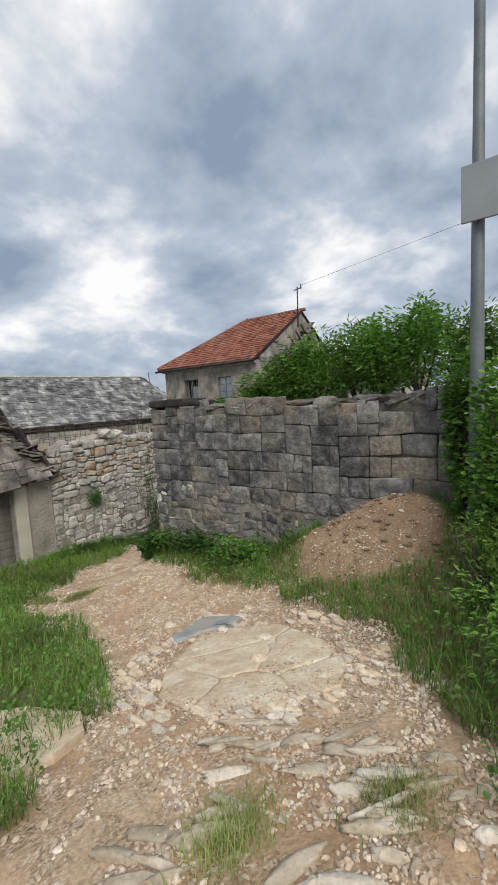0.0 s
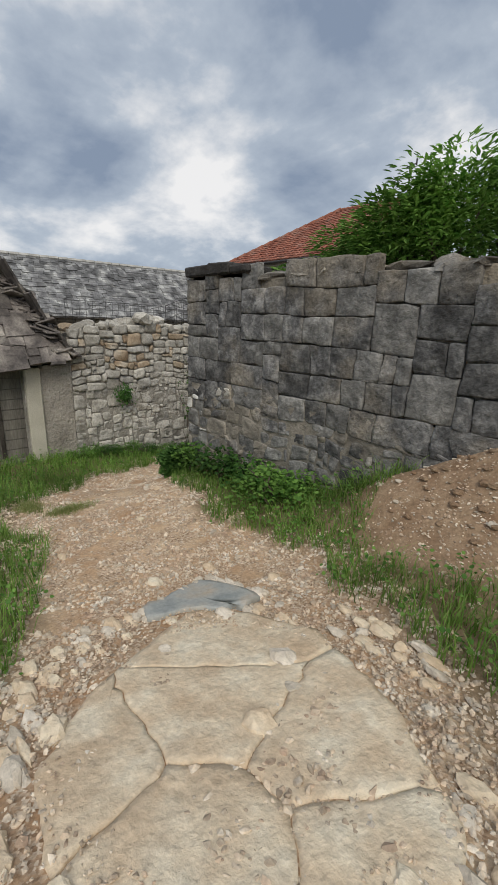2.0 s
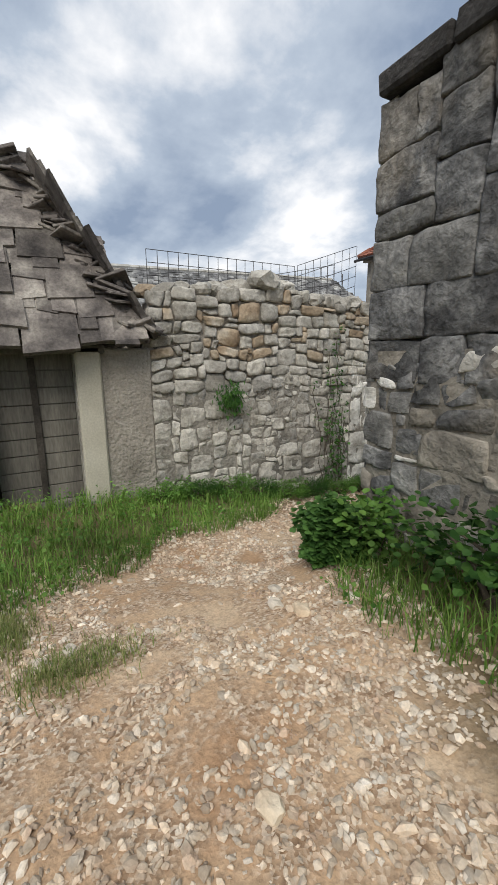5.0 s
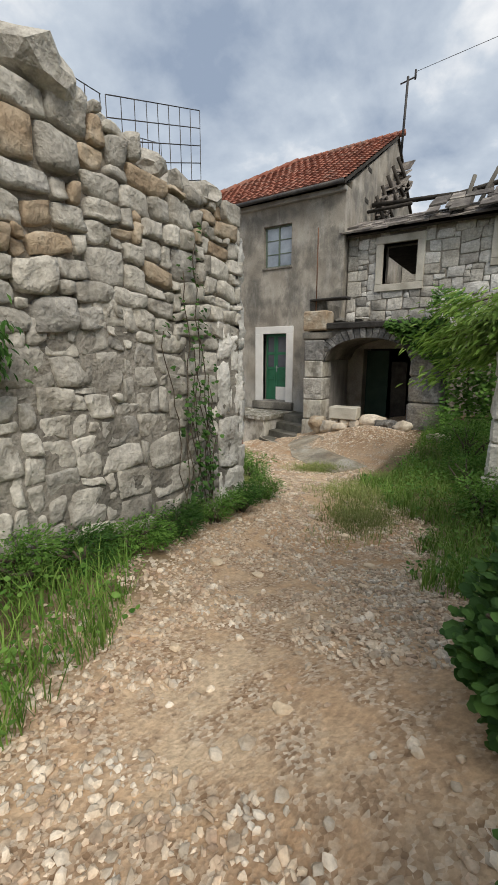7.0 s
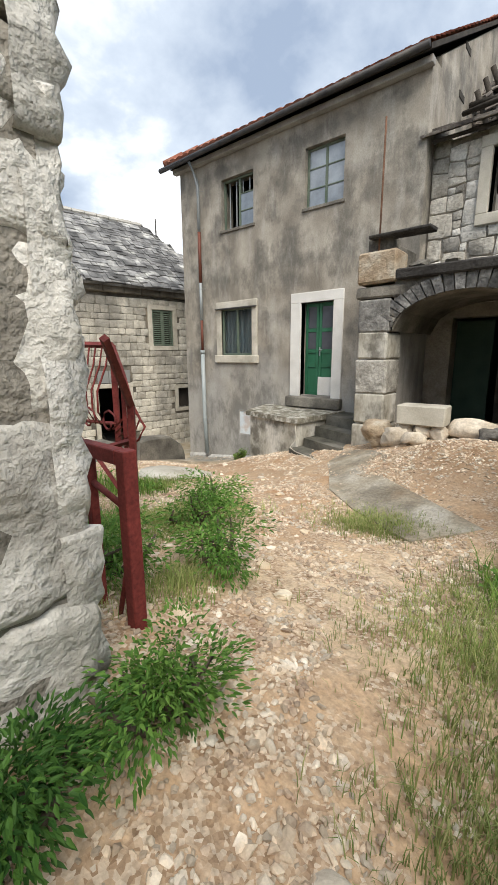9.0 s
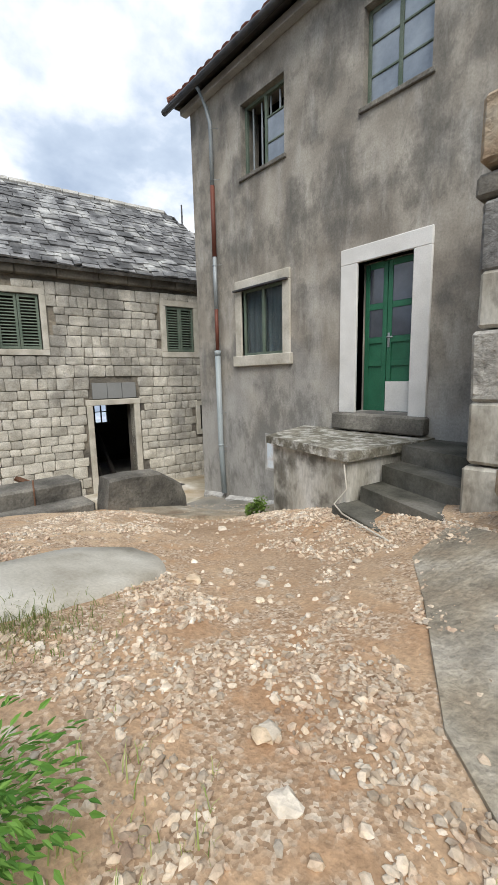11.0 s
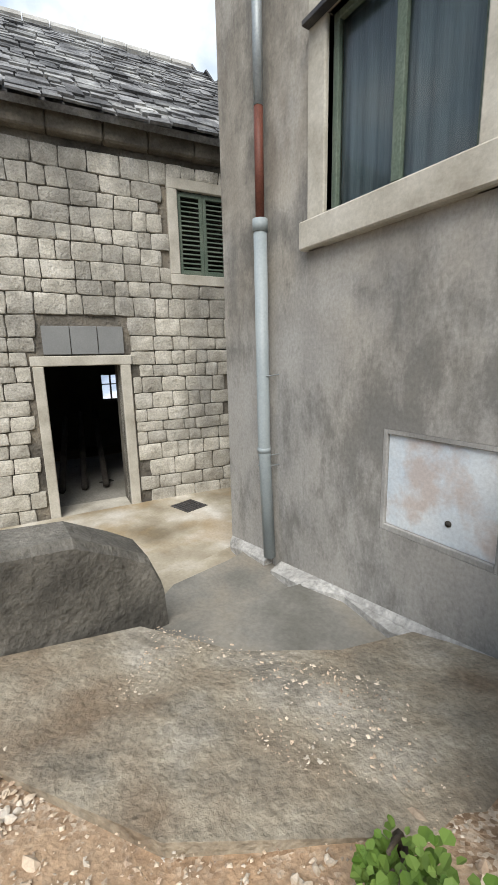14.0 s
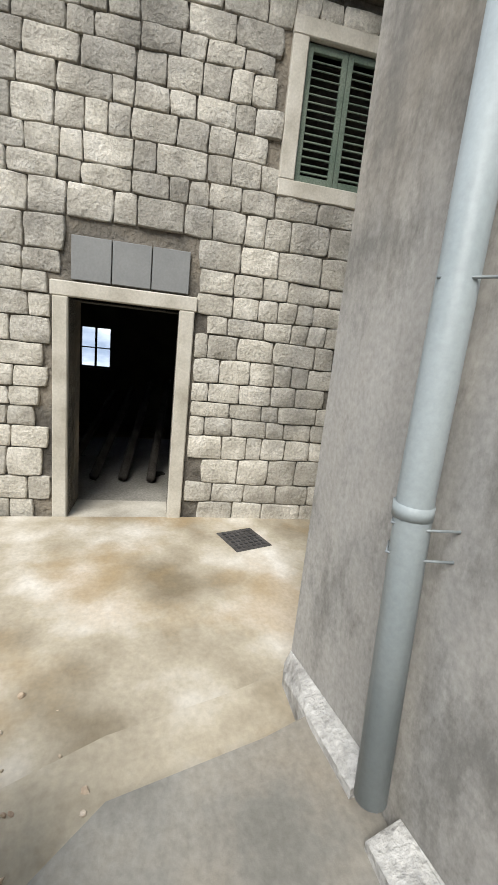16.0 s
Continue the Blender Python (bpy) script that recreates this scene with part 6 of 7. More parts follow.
def veg():
    rng = random.Random(8)
    nb = lambda x, y: noise.noise(Vector((x * 1.3, y * 1.3, 4.0)))
    in_wall = lambda x, y: (7.25 < x < 7.88 and -14.7 < y < -6.9) or (10.55 < x < 16.6 and -9.85 < y < -9.1) or (x < 7.3 and y < -6.95)
    heap = lambda x, y: ((x - 15.2) / 0.95) ** 2 + ((y + 10.3) / 0.6) ** 2 < 1 or ((x - 7.9) / 0.8) ** 2 + ((y + 2.6) / 0.6) ** 2 < 1

    def keep_bank(x, y, p):
        return not in_wall(x, y) and not heap(x, y) and p + nb(x, y) * 0.45 > 0.12 and not (x < 8.9 and y > -4.9) and not (x < 7.0 and y > -6.8 and nb(x, y) < 0.0) and (y < -9.2 or x < 12) and y < -1.4 and x > 4.2
    g = scatter(110000, 4.2, -16.5, 18.5, -1.5, keep_bank, rng)
    blades("meadow_grass", [(x, y, z, rng.uniform(0.6, 1.5)) for x, y, z, p in g], "grass", rng, 0.13, 0.003, "fresh green grass along the path's banks")
    patches = [(8.85, -5.6, 0.6, 0.75), (9.05, -6.6, 0.4, 0.6), (9.2, -4.7, 0.6, 0.5), (7.6, -4.35, 0.45, 0.35), (6.35, -5.7, 0.5, 0.9), (10.9, -11.9, 0.18, 0.3), (10.35, -12.25, 0.3, 0.2), (5.7, -6.2, 0.8, 0.4), (5.2, -4.8, 0.25, 0.6), (7.35, -6.3, 0.22, 0.45), (16.0, -14.1, 0.2, 0.25), (16.6, -13.6, 0.2, 0.2)]
    pp = []
    for (cx, cy, rx, ry) in patches:
        for _ in range(int(7000 * rx * ry) + 120):
            x, y = rng.gauss(cx, rx * 0.5), rng.gauss(cy, ry * 0.5)
            if not in_wall(x, y):
                pp.append((x, y, gz(x, y), rng.uniform(0.4, 0.9)))
    blades("short_grass", pp, "grass_dry", rng, 0.085, 0.003, "short yellowish grass in tufts on the gravel")
    # broad-leaved weeds on the banks
    wd = scatter(10000, 4.2, -16.5, 18, -1.5, keep_bank, rng)
    L = []
    for x, y, z, p in wd:
        tall = 0.26 if p > 0.4 else 0.14
        for _ in range(7):
            hh = rng.uniform(0.02, tall)
            L.append((x + rng.gauss(0, 0.06), y + rng.gauss(0, 0.06), z + hh, rng.uniform(-1, 1), rng.uniform(-1, 1), 0.25, 1))
    tagged(leaf_cloud("bank_weeds", L, "leaf", rng, 0.030), "low green weeds mixed in the grass of the banks", "weeds", kind="stuff")
    # bushes
    bush("bush", "leafy green bush at the foot of the dark wall", (10.95, -10.1), (0.3, 0.22, 0.36), 700, "leaf", 31, 0.05)
    bush("mallow_bush", "lush broad-leaved green plant at the wall's corner", (10.68, -10.22), (0.28, 0.24, 0.38), 4200, "leaf_fig", 32, 0.036, "lobed")
    bush("mallow_bush", "lush broad-leaved green plant beside the path", (10.35, -9.5), (0.16, 0.3, 0.34), 2200, "leaf_fig", 33, 0.034, "lobed")
    bush("bush", "low green weeds by the dark wall", (11.9, -10.1), (0.6, 0.25, 0.35), 900, "leaf_dark", 34, 0.05)
    bush("bush", "green weeds by the dark wall", (13.0, -10.25), (0.7, 0.35, 0.4), 1300, "leaf", 35, 0.05)
    for k, (x, y, rx, ry, rz, s) in enumerate(((16.75, -11.2, 0.45, 0.6, 0.7, 0.055), (17.1, -12.3, 0.5, 0.6, 0.5, 0.06), (16.85, -10.0, 0.5, 0.4, 1.5, 0.05), (17.6, -11.2, 0.6, 0.8, 1.7, 0.06))):
        bush("bank_bush", "tangled green bush on the bank beside the lamp post", (x, y), (rx, ry, rz), 2600, "leaf_tree" if k % 2 else "leaf_bright", 40 + k, s * 0.75, "long")
    for k, (x, y, r_, z) in enumerate(((10.7, -7.6, 0.4, 0.45), (10.2, -6.2, 0.45, 0.4), (10.0, -4.9, 0.5, 0.4), (9.8, -3.6, 0.8, 0.55), (9.6, -2.4, 0.6, 0.5), (11.2, -6.2, 0.8, 0.8), (11.2, -8.3, 0.7, 0.8))):
        bush("hedge_bush", "dense green weeds beside the path", (x, y), (r_, r_, z), 2400, "leaf", 60 + k, 0.042, "long")
    # growth behind the dark wall
    for k, (x, z, rz_) in enumerate(((12.5, 4.25, 0.3), (13.0, 4.3, 0.5), (13.5, 4.3, 0.75), (14.0, 4.35, 0.95), (14.5, 4.4, 0.95), (15.0, 4.4, 1.0), (15.6, 4.4, 1.1), (16.2, 4.3, 1.2))):
        bush("wall_creeper", "leafy green tree growth hanging over the dark wall", (x, -8.95 + 0.2 * math.sin(k * 2), z), (0.6, 0.42, rz_), 4200, "leaf_tree", 80 + k, 0.075, "long", category="tree")
    box("garden_fill", 11.3, -9.2, 0.8, 16.5, -8.2, 4.2, "old_concrete", thing("garden_terrace", "earth-filled stone terrace behind the dark wall", "terrace"), 0.02)
    for k, (x, y, rx, ry, rz_) in enumerate(((16.75, -10.75, 0.33, 0.3, 1.9), (17.2, -11.1, 0.4, 0.4, 2.0), (16.3, -10.0, 0.22, 0.12, 1.7), (17.4, -12.0, 0.4, 0.5, 1.2))):
        bush("tall_bush", "tall tangle of leafy shoots around the lamp post", (x, y), (rx, ry, rz_), 2600, "leaf_tree" if k % 2 == 0 else "leaf_bright", 120 + k, 0.06, "long" if k % 2 else "oval")
    # vine over the arch
    vine = thing("climbing_vine", "dense ivy and vine hanging over the ruined wall beside the arch", "vine")
    rng2 = random.Random(99)
    for k in range(7):
        tube("stem", [(9.2 + k * 0.4, -1.2, 0.4), (9.1 + k * 0.4, -1.25, 1.6), (9.0 + k * 0.42, -1.0, 3.0)], [0.03, 0.022, 0.012], "bark", vine, sides=5)
    L = []
    for _ in range(13000):
        x = 8.7 + 3.6 * rng2.random()
        z = 0.5 + 3.3 * rng2.random()
        topz = 3.0 + 0.35 * math.sin(x * 3) + (x - 8.7) * 0.32
        if z > topz or (x < 9.1 and z < 2.1 + (9.1 - x) * 1.2):
            continue
        L.append((x, -1.6 + rng2.gauss(0, 0.22) + 0.2 * math.sin(x * 5 + z * 3), z, 0, -1, -0.4, 1))
    for _ in range(1300):
        x = 7.9 + 1.2 * rng2.random() ** 0.7
        L.append((x, -1.7 + rng2.gauss(0, 0.08), 2.75 - rng2.random() * 0.75 * (x - 7.8) + 0.15 * rng2.random(), 0, -1, -0.5, 1))
    leaf_cloud("foliage", L, "leaf", rng2, 0.075, vine, shape="oval")
    # young tree leaning over the path from the garden
    tree = thing("walnut_tree", "young tree with bright green drooping leaves beside the gate pillars", "tree")
    tube("trunk", [(10.9, -4.4, 0.5), (10.75, -4.35, 2.0), (10.5, -4.3, 3.0)], [0.07, 0.055, 0.035], "bark", tree, sides=8)
    LL = []
    for k in range(26):
        a = rng2.uniform(0, 6.28)
        b0 = Vector((10.6, -4.35, rng2.uniform(1.9, 2.7)))
        tip = b0 + Vector((math.cos(a) * 1.25 - 0.15, math.sin(a) * 1.0, rng2.uniform(-0.3, 0.75)))
        mid = b0.lerp(tip, 0.5) + Vector((0, 0, 0.22))
        tube("limb", [b0, mid, tip], [0.022, 0.014, 0.005], "bark", tree, sides=5)
        for _ in range(240):
            t = rng2.random() ** 0.6
            p = (b0.lerp(mid, t * 2) if t < 0.5 else mid.lerp(tip, t * 2 - 1)) + Vector((rng2.gauss(0, 0.13), rng2.gauss(0, 0.13), rng2.gauss(0, 0.08)))
            LL.append((p.x, p.y, p.z, math.cos(a), math.sin(a), -0.5, 1))
    leaf_cloud("crown", LL, "leaf_bright", rng2, 0.10, tree, shape="long")
    # ivy and tuft on the pale wall
    iv = thing("wall_ivy", "thin ivy trails climbing the pale rubble wall", "ivy")
    L = []
    for s in range(12):
        y, z = -7.85 + rng2.uniform(-0.25, 0.25), 0.8
        pts = []
        ztop_ = rng2.uniform(1.3, 3.1)
        while z < ztop_:
            pts.append((7.9, y, z)); z += 0.12; y += rng2.uniform(-0.05, 0.05)
            for _ in range(rng2.choice((0, 1, 3, 6))):
                L.append((7.91 + rng2.uniform(0, 0.04), y + rng2.gauss(0, 0.05), z + rng2.gauss(0, 0.05), 1, 0, -0.6, 1))
        if len(pts) > 2:
            tube("stem", pts, 0.006, "bark", iv, sides=4)
    leaf_cloud("foliage", L, "leaf_dark", rng2, 0.04, iv)
    tf = thing("wall_plant", "small dry tuft growing from a joint of the pale wall", "plant")
    L = [(7.9 + abs(rng2.gauss(0, 0.07)), -9.62 + rng2.gauss(0, 0.09), 2.30 + rng2.gauss(-0.05, 0.10), 0.6, 0, -0.7, 1) for _ in range(500)]
    leaf_cloud("foliage", L, "leaf_dark", rng2, 0.05, tf, shape="long")
    for k in range(9):
        y = -10.6 + 0.46 * k
        bush("wall_foot_weeds", "leafy green weeds at the foot of the pale wall", (8.06, y), (0.2, 0.3, 0.22), 2200, "leaf_dark" if k % 2 else "leaf", 150 + k, 0.026, "long")
    for k, (x, y, r_) in enumerate(((6.55, -5.45, 0.38), (7.05, -6.55, 0.35), (6.15, -4.9, 0.3), (7.35, -5.95, 0.28))):
        bush("gate_weeds", "straggling green weeds around the red iron railing", (x, y), (r_, r_, 0.3), 1500, "leaf", 170 + k, 0.032, "long")
    # porch plant
    bush("bush", "small green plant at the porch corner", (3.4, -1.4), (0.16, 0.13, 0.2), 700, "leaf_bright", 77, 0.028)


def pebbles():
    rng = random.Random(17)
    t = (1 + 5 ** 0.5) / 2
    bv = np.array([(-1, t, 0), (1, t, 0), (-1, -t, 0), (1, -t, 0), (0, -1, t), (0, 1, t), (0, -1, -t), (0, 1, -t), (t, 0, -1), (t, 0, 1), (-t, 0, -1), (-t, 0, 1)]) / 1.9
    bf = [(0, 11, 5), (0, 5, 1), (0, 1, 7), (0, 7, 10), (0, 10, 11), (1, 5, 9), (5, 11, 4), (11, 10, 2), (10, 7, 6), (7, 1, 8), (3, 9, 4), (3, 4, 2), (3, 2, 6), (3, 6, 8), (3, 8, 9), (4, 9, 5), (2, 4, 11), (6, 2, 10), (8, 6, 7), (9, 8, 1)]
    put_at = []

    def put(x, y, z, s):
        put_at.append((x, y, z, s))

    for x, y, z, p in scatter(430000, 1.7, -16.5, 17.5, -0.7, lambda x, y, p: p < 0.35 and (noise.noise(Vector((x * 2.3, y * 2.3, 1))) > -0.12 - 0.25 * (p > -0.25)) and not (x < 3.3 and y > -2.0) and noise.noise(Vector((x * 1.1, y * 1.1, 7))) > -0.35 and not (((x - 3.5) / 0.8) ** 2 + ((y + 2.15) / 0.5) ** 2 < 1 or ((x - 4.9) / 0.7) ** 2 + ((y + 2.9) / 0.5) ** 2 < 1) , rng):
        q_ = rng.choice((0.006, 0.007, 0.008, 0.009, 0.011, 0.013, 0.016)); put(x, y, z + 0.35 * q_, q_)
    for x, y, z, p in scatter(6500, 1.7, -16.5, 17.5, -0.7, lambda x, y, p: p < 0.5 and not (x < 3.0 and y > -2.0), rng):
        put(x, y, z + 0.003, rng.choice((0.014, 0.017, 0.02, 0.026)))
    for _ in range(2200):
        x, y = rng.gauss(7.9, 0.5), rng.gauss(-2.6, 0.4)
        put(x, y, gz(x, y), rng.choice((0.008, 0.012, 0.018)))
    for _ in range(900):
        x = rng.uniform(3.1, 4.9); y = -1.38 - abs(rng.gauss(0, 0.22)) - (x - 3.1) * 0.1
        put(x, y, gz(x, y) + 0.006, rng.choice((0.006, 0.009, 0.013, 0.018)))
    for _ in range(2600):
        x, y = rng.gauss(15.2, 0.7), rng.gauss(-10.4, 0.35)
        put(x, y, gz(x, y), rng.choice((0.005, 0.008, 0.013)))
    for _ in range(260):
        x, y = rng.gauss(0.85, 0.3), rng.gauss(-1.75, 0.35)
        if x < 1.05:
            put(x, y, -1.292 if not (x > 0.5 and y > -1.35) else -1.135, rng.choice((0.006, 0.01, 0.014)))
    for _ in range(5200):
        x, y = rng.uniform(1.65, 3.3), rng.uniform(-2.35, -0.7)
        if y < -1.1 + (x - 2.0) * 0.55 and rng.random() < 0.5 + 1.6 * noise.noise(Vector((x * 2, y * 2, 5))):
            top = -0.74 + 0.15 * min(max((x - 1.7) / 1.2, 0), 1) + 0.10 * min(max((-1.4 - y) / 0.8, 0), 1)
            put(x, y, max(gz(x, y), top) + 0.002, rng.choice((0.003, 0.004, 0.005, 0.008)))
    g = np.random.default_rng(5)
    ov = np.array([(1, 0.2, 0), (-1, -0.1, 0), (0.1, 1, 0.1), (0, -1, -0.1), (0.2, 0.1, 0.9), (0, 0, -0.9)])
    of = [(0, 2, 4), (2, 1, 4), (1, 3, 4), (3, 0, 4), (2, 0, 5), (1, 2, 5), (3, 1, 5), (0, 3, 5)]
    PP, FF, base = [], [], 0
    for _ in range(2200):
        a_, r_ = rng.uniform(0, 6.28), rng.uniform(0.8, 1.15)
        x, y = 14.85 + math.cos(a_) * r_ * 1.05, -12.55 + math.sin(a_) * r_ * 0.9
        put(x, y, gz(x, y) + 0.022, rng.choice((0.004, 0.006, 0.008, 0.010)))
    Q_all = np.array(put_at)
    qx, qy = Q_all[:, 0], Q_all[:, 1]
    Q_all[:, 2] += np.where(qx > 3.3, surf_z(qx, qy) - ground_z(qx, qy), 0)
    for Q, sv, sf in ((Q_all[Q_all[:, 3] >= 0.0085], bv, bf), (Q_all[Q_all[:, 3] < 0.0085], ov, of)):
        n = len(Q)
        k = np.stack([g.uniform(0.6, 1.5, n), g.uniform(0.6, 1.5, n), g.uniform(0.4, 0.9, n)], 1) * Q[:, 3:4]
        W = sv[None] * k[:, None] * (1 + g.uniform(-0.33, 0.33, (n, len(sv), 1)))
        a = g.uniform(0, 6.28, n)[:, None]
        P = np.stack([W[..., 0] * np.cos(a) - W[..., 1] * np.sin(a), W[..., 0] * np.sin(a) + W[..., 1] * np.cos(a), W[..., 2] + W[..., 0] * g.uniform(-0.4, 0.4, (n, 1))], 2) + Q[:, None, :3]
        FF.append((np.array(sf)[None] + base + len(sv) * np.arange(n)[:, None, None]).reshape(-1, 3))
        PP.append(P.reshape(-1, 3)); base += n * len(sv)
    P, F = np.concatenate(PP), np.concatenate(FF)
    me = bpy.data.meshes.new("gravel")
    me.vertices.add(len(P)); me.loops.add(F.size); me.polygons.add(len(F))
    me.vertices.foreach_set("co", P.astype(np.float32).ravel())
    me.loops.foreach_set("vertex_index", F.astype(np.int32).ravel())
    me.polygons.foreach_set("loop_start", np.arange(0, F.size, 3, dtype=np.int32))
    me.polygons.foreach_set("use_smooth", np.zeros(len(F), dtype=bool))
    me.update(calc_edges=True)
    me.materials.append(M["pebble"])
    tagged(new("gravel", me), "loose pale limestone gravel strewn over the path", "gravel", kind="stuff")


def loose_things():
    rng = random.Random(23)
    # flat slabs in the path
    ps = thing("path_slab", "worn flat sandy bedrock with cracks set in the gravel path", "paving slab", kind="structure")

    def pieces(outline, sites, ragged, gap, top, low, mat, label=""):
        for k, (sx, sy) in enumerate(sites):
            poly = list(outline)
            for ox, oy in sites:
                if (ox, oy) == (sx, sy):
                    continue
                mx, my, dx, dy = (sx + ox) / 2, (sy + oy) / 2, ox - sx, oy - sy
                side = lambda p: (p[0] - mx) * dx + (p[1] - my) * dy + gap * math.hypot(dx, dy)
                cut = []
                for a, b in zip(poly, poly[1:] + poly[:1]):
                    fa, fb = side(a), side(b)
                    if fa <= 0: cut.append(a)
                    if fa * fb < 0: cut.append((a[0] + (b[0] - a[0]) * fa / (fa - fb), a[1] + (b[1] - a[1]) * fa / (fa - fb)))
                poly = cut
                if len(poly) < 3: break
            if len(poly) < 3:
                continue
            out = []
            for a, b in zip(poly, poly[1:] + poly[:1]):
                m_ = max(1, int(math.hypot(b[0] - a[0], b[1] - a[1]) / 0.07))
                for i in range(m_):
                    x, y = a[0] + (b[0] - a[0]) * i / m_, a[1] + (b[1] - a[1]) * i / m_
                    out.append((x + ragged * noise.noise(Vector((x * 9, y * 9, 3))), y + ragged * noise.noise(Vector((x * 9, y * 9, 8)))))
            cx, cy = sum(p[0] for p in out) / len(out), sum(p[1] for p in out) / len(out)
            lift = top + rng.uniform(-low, low)
            V = [(cx, cy, gz(cx, cy) + lift)]
            for f_, dz in ((0.5, 0.0), (0.90, 0.0), (0.988, -0.003), (1.0, -0.05)):
                for x, y in out:
                    px_, py_ = cx + (x - cx) * f_, cy + (y - cy) * f_
                    V.append((px_, py_, gz(px_, py_) + lift + dz + 0.012 * noise.noise(Vector((px_ * 5, py_ * 5, k)))))
            n = len(out)
            F = [(0, 1 + i, 1 + (i + 1) % n) for i in range(n)]
            for r in range(3):
                F += [(1 + r * n + i, 1 + (r + 1) * n + i, 1 + (r + 1) * n + (i + 1) % n, 1 + r * n + (i + 1) % n) for i in range(n)]
            mesh_part("slab", V, F, mat, ps, label, smooth=True)
    big = [(13.98, -12.42), (13.85, -12.05), (14.2, -11.80), (14.75, -11.72), (15.35, -12.0), (15.8, -12.35), (15.95, -12.75), (15.7, -13.15), (15.2, -13.45), (14.6, -13.35), (14.2, -12.95)]
    sites = [(14.35, -12.15), (14.75, -12.55), (15.35, -12.35), (14.65, -13.25), (15.3, -13.1), (15.75, -12.65)]
    pieces(big, sites, 0.035, 0.0008, 0.018, 0.001, "path_slab")
    pieces([(13.52, -11.72), (13.60, -12.35), (13.78, -12.38), (13.86, -12.05), (14.14, -11.80), (14.1, -11.62), (13.85, -11.60)], [(13.72, -11.98)], 0.05, 0.0, 0.05, 0.0, "wet_slab", "wet blue-grey stone")
    for k in range(26):
        f_ = k / 25
        x, y = (13.5 + 0.62 * f_, -11.66 + 0.10 * f_) if k % 3 else (13.53 + 0.15 * f_, -11.72 - 0.75 * f_)
        rock(ps, "rim_stone", (x + rng.uniform(-0.03, 0.03), y + rng.uniform(-0.03, 0.03), gz(x, y) + 0.02), (rng.uniform(0.03, 0.08), 0.03, 0.028), "white_stone", rng)
    for k in range(120):
        a_ = rng.uniform(0, 6.28)
        x, y = 14.85 + math.cos(a_) * rng.uniform(0.9, 1.35), -12.55 + math.sin(a_) * rng.uniform(0.85, 1.15)
        rock(ps, "rim_stone", (x, y, gz(x, y) + 0.005), (rng.uniform(0.03, 0.09), rng.uniform(0.02, 0.045), rng.uniform(0.015, 0.025)), "white_stone" if k % 3 == 0 else "path_slab", rng)
    # stones by the arch
    for (x, y, dz, s, mt, lab) in ((6.55, -1.85, 0.20, (0.24, 0.2, 0.2), "ochre_stone", "rounded reddish boulder among the rubble by the arch"), (7.75, -1.75, 0.14, (0.26, 0.17, 0.14), "white_stone", "white limestone boulder by the arch"),
                            (6.9, -2.1, 0.12, (0.16, 0.12, 0.14), "white_stone", "rough pale stone leaning by the arch"), (8.15, -1.8, 0.10, (0.14, 0.12, 0.1), "grey_stone", "small grey stone by the arch"),
                            (8.45, -1.95, 0.1, (0.16, 0.14, 0.11), "white_stone", "pale stone by the arch"), (7.2, -2.25, 0.08, (0.14, 0.11, 0.09), "white_stone", "pale stone on the earth heap"),
                            (9.2, -2.5, 0.08, (0.17, 0.12, 0.08), "white_stone", "pale stone in the weeds"), (8.0, -2.0, 0.08, (0.12, 0.1, 0.08), "grey_stone", "grey stone by the arch")):
        t = thing("boulder", lab, "stone", "stones by the arch")
        rock(t, "body", (x, y, gz(x, y) + dz), s, mt, rng, sub=3)
    b = thing("cut_block", "pale squared limestone block resting on rubble by the arch", "stone block")
    zb = gz(7.15, -1.8)
    box("body", 6.85, -2.0, zb + 0.22, 7.48, -1.68, zb + 0.48, "cream_stone", b, 0.015, jit=0.012)
    for k in range(3):
        rock(b, "prop", (6.95 + 0.22 * k, -1.85, zb + 0.12), (0.12, 0.12, 0.12), "white_stone", rng)
    for k in range(60):
        u = k / 60
        i = min(int(u * 12), 12)
        (ax, ay, aw), (bx, by, bw) = PATHLINE[i], PATHLINE[i + 1]
        f = rng.random()
        x, y = ax + (bx - ax) * f + rng.uniform(-1, 1) * aw, ay + (by - ay) * f + rng.uniform(-1, 1) * aw
        if x < 3.2:
            continue
        s = rng.uniform(0.025, 0.06) * (1.1 if x > 12 else 0.75)
        t = thing("loose_stone", "loose pale limestone lying on the gravel path", "stone", "loose stones on the path")
        rock(t, "body", (x, y, gz(x, y) + s * 0.2), (s * 1.3, s, s * 0.55), "white_stone" if rng.random() < 0.5 else "path_slab", rng)
    for k in range(85):
        x, y = rng.uniform(15.5, 17.2), rng.uniform(-15.0, -13.2)
        t = thing("bedrock_ledge", "pale thin limestone ledge breaking crosswise through the path", "stone", "ledges in the path")
        z = float(surf_z(np.array([x]), np.array([y]))[0])
        ob = rock(t, "body", (x, y, z), (rng.uniform(0.06, 0.2), rng.uniform(0.018, 0.04), rng.uniform(0.015, 0.035)), "ledge_stone" if rng.random() < 0.7 else "white_stone", rng, sub=3)
        ob.data.transform(Matrix.Translation((x, y, z)) @ Matrix.Rotation(radians(rng.gauss(37, 12)), 4, "Z") @ Matrix.Translation((-x, -y, -z)))
    hp = thing("earth_clods", "reddish brown clods and stones lying on the earth heap", "earth clods", kind="stuff")
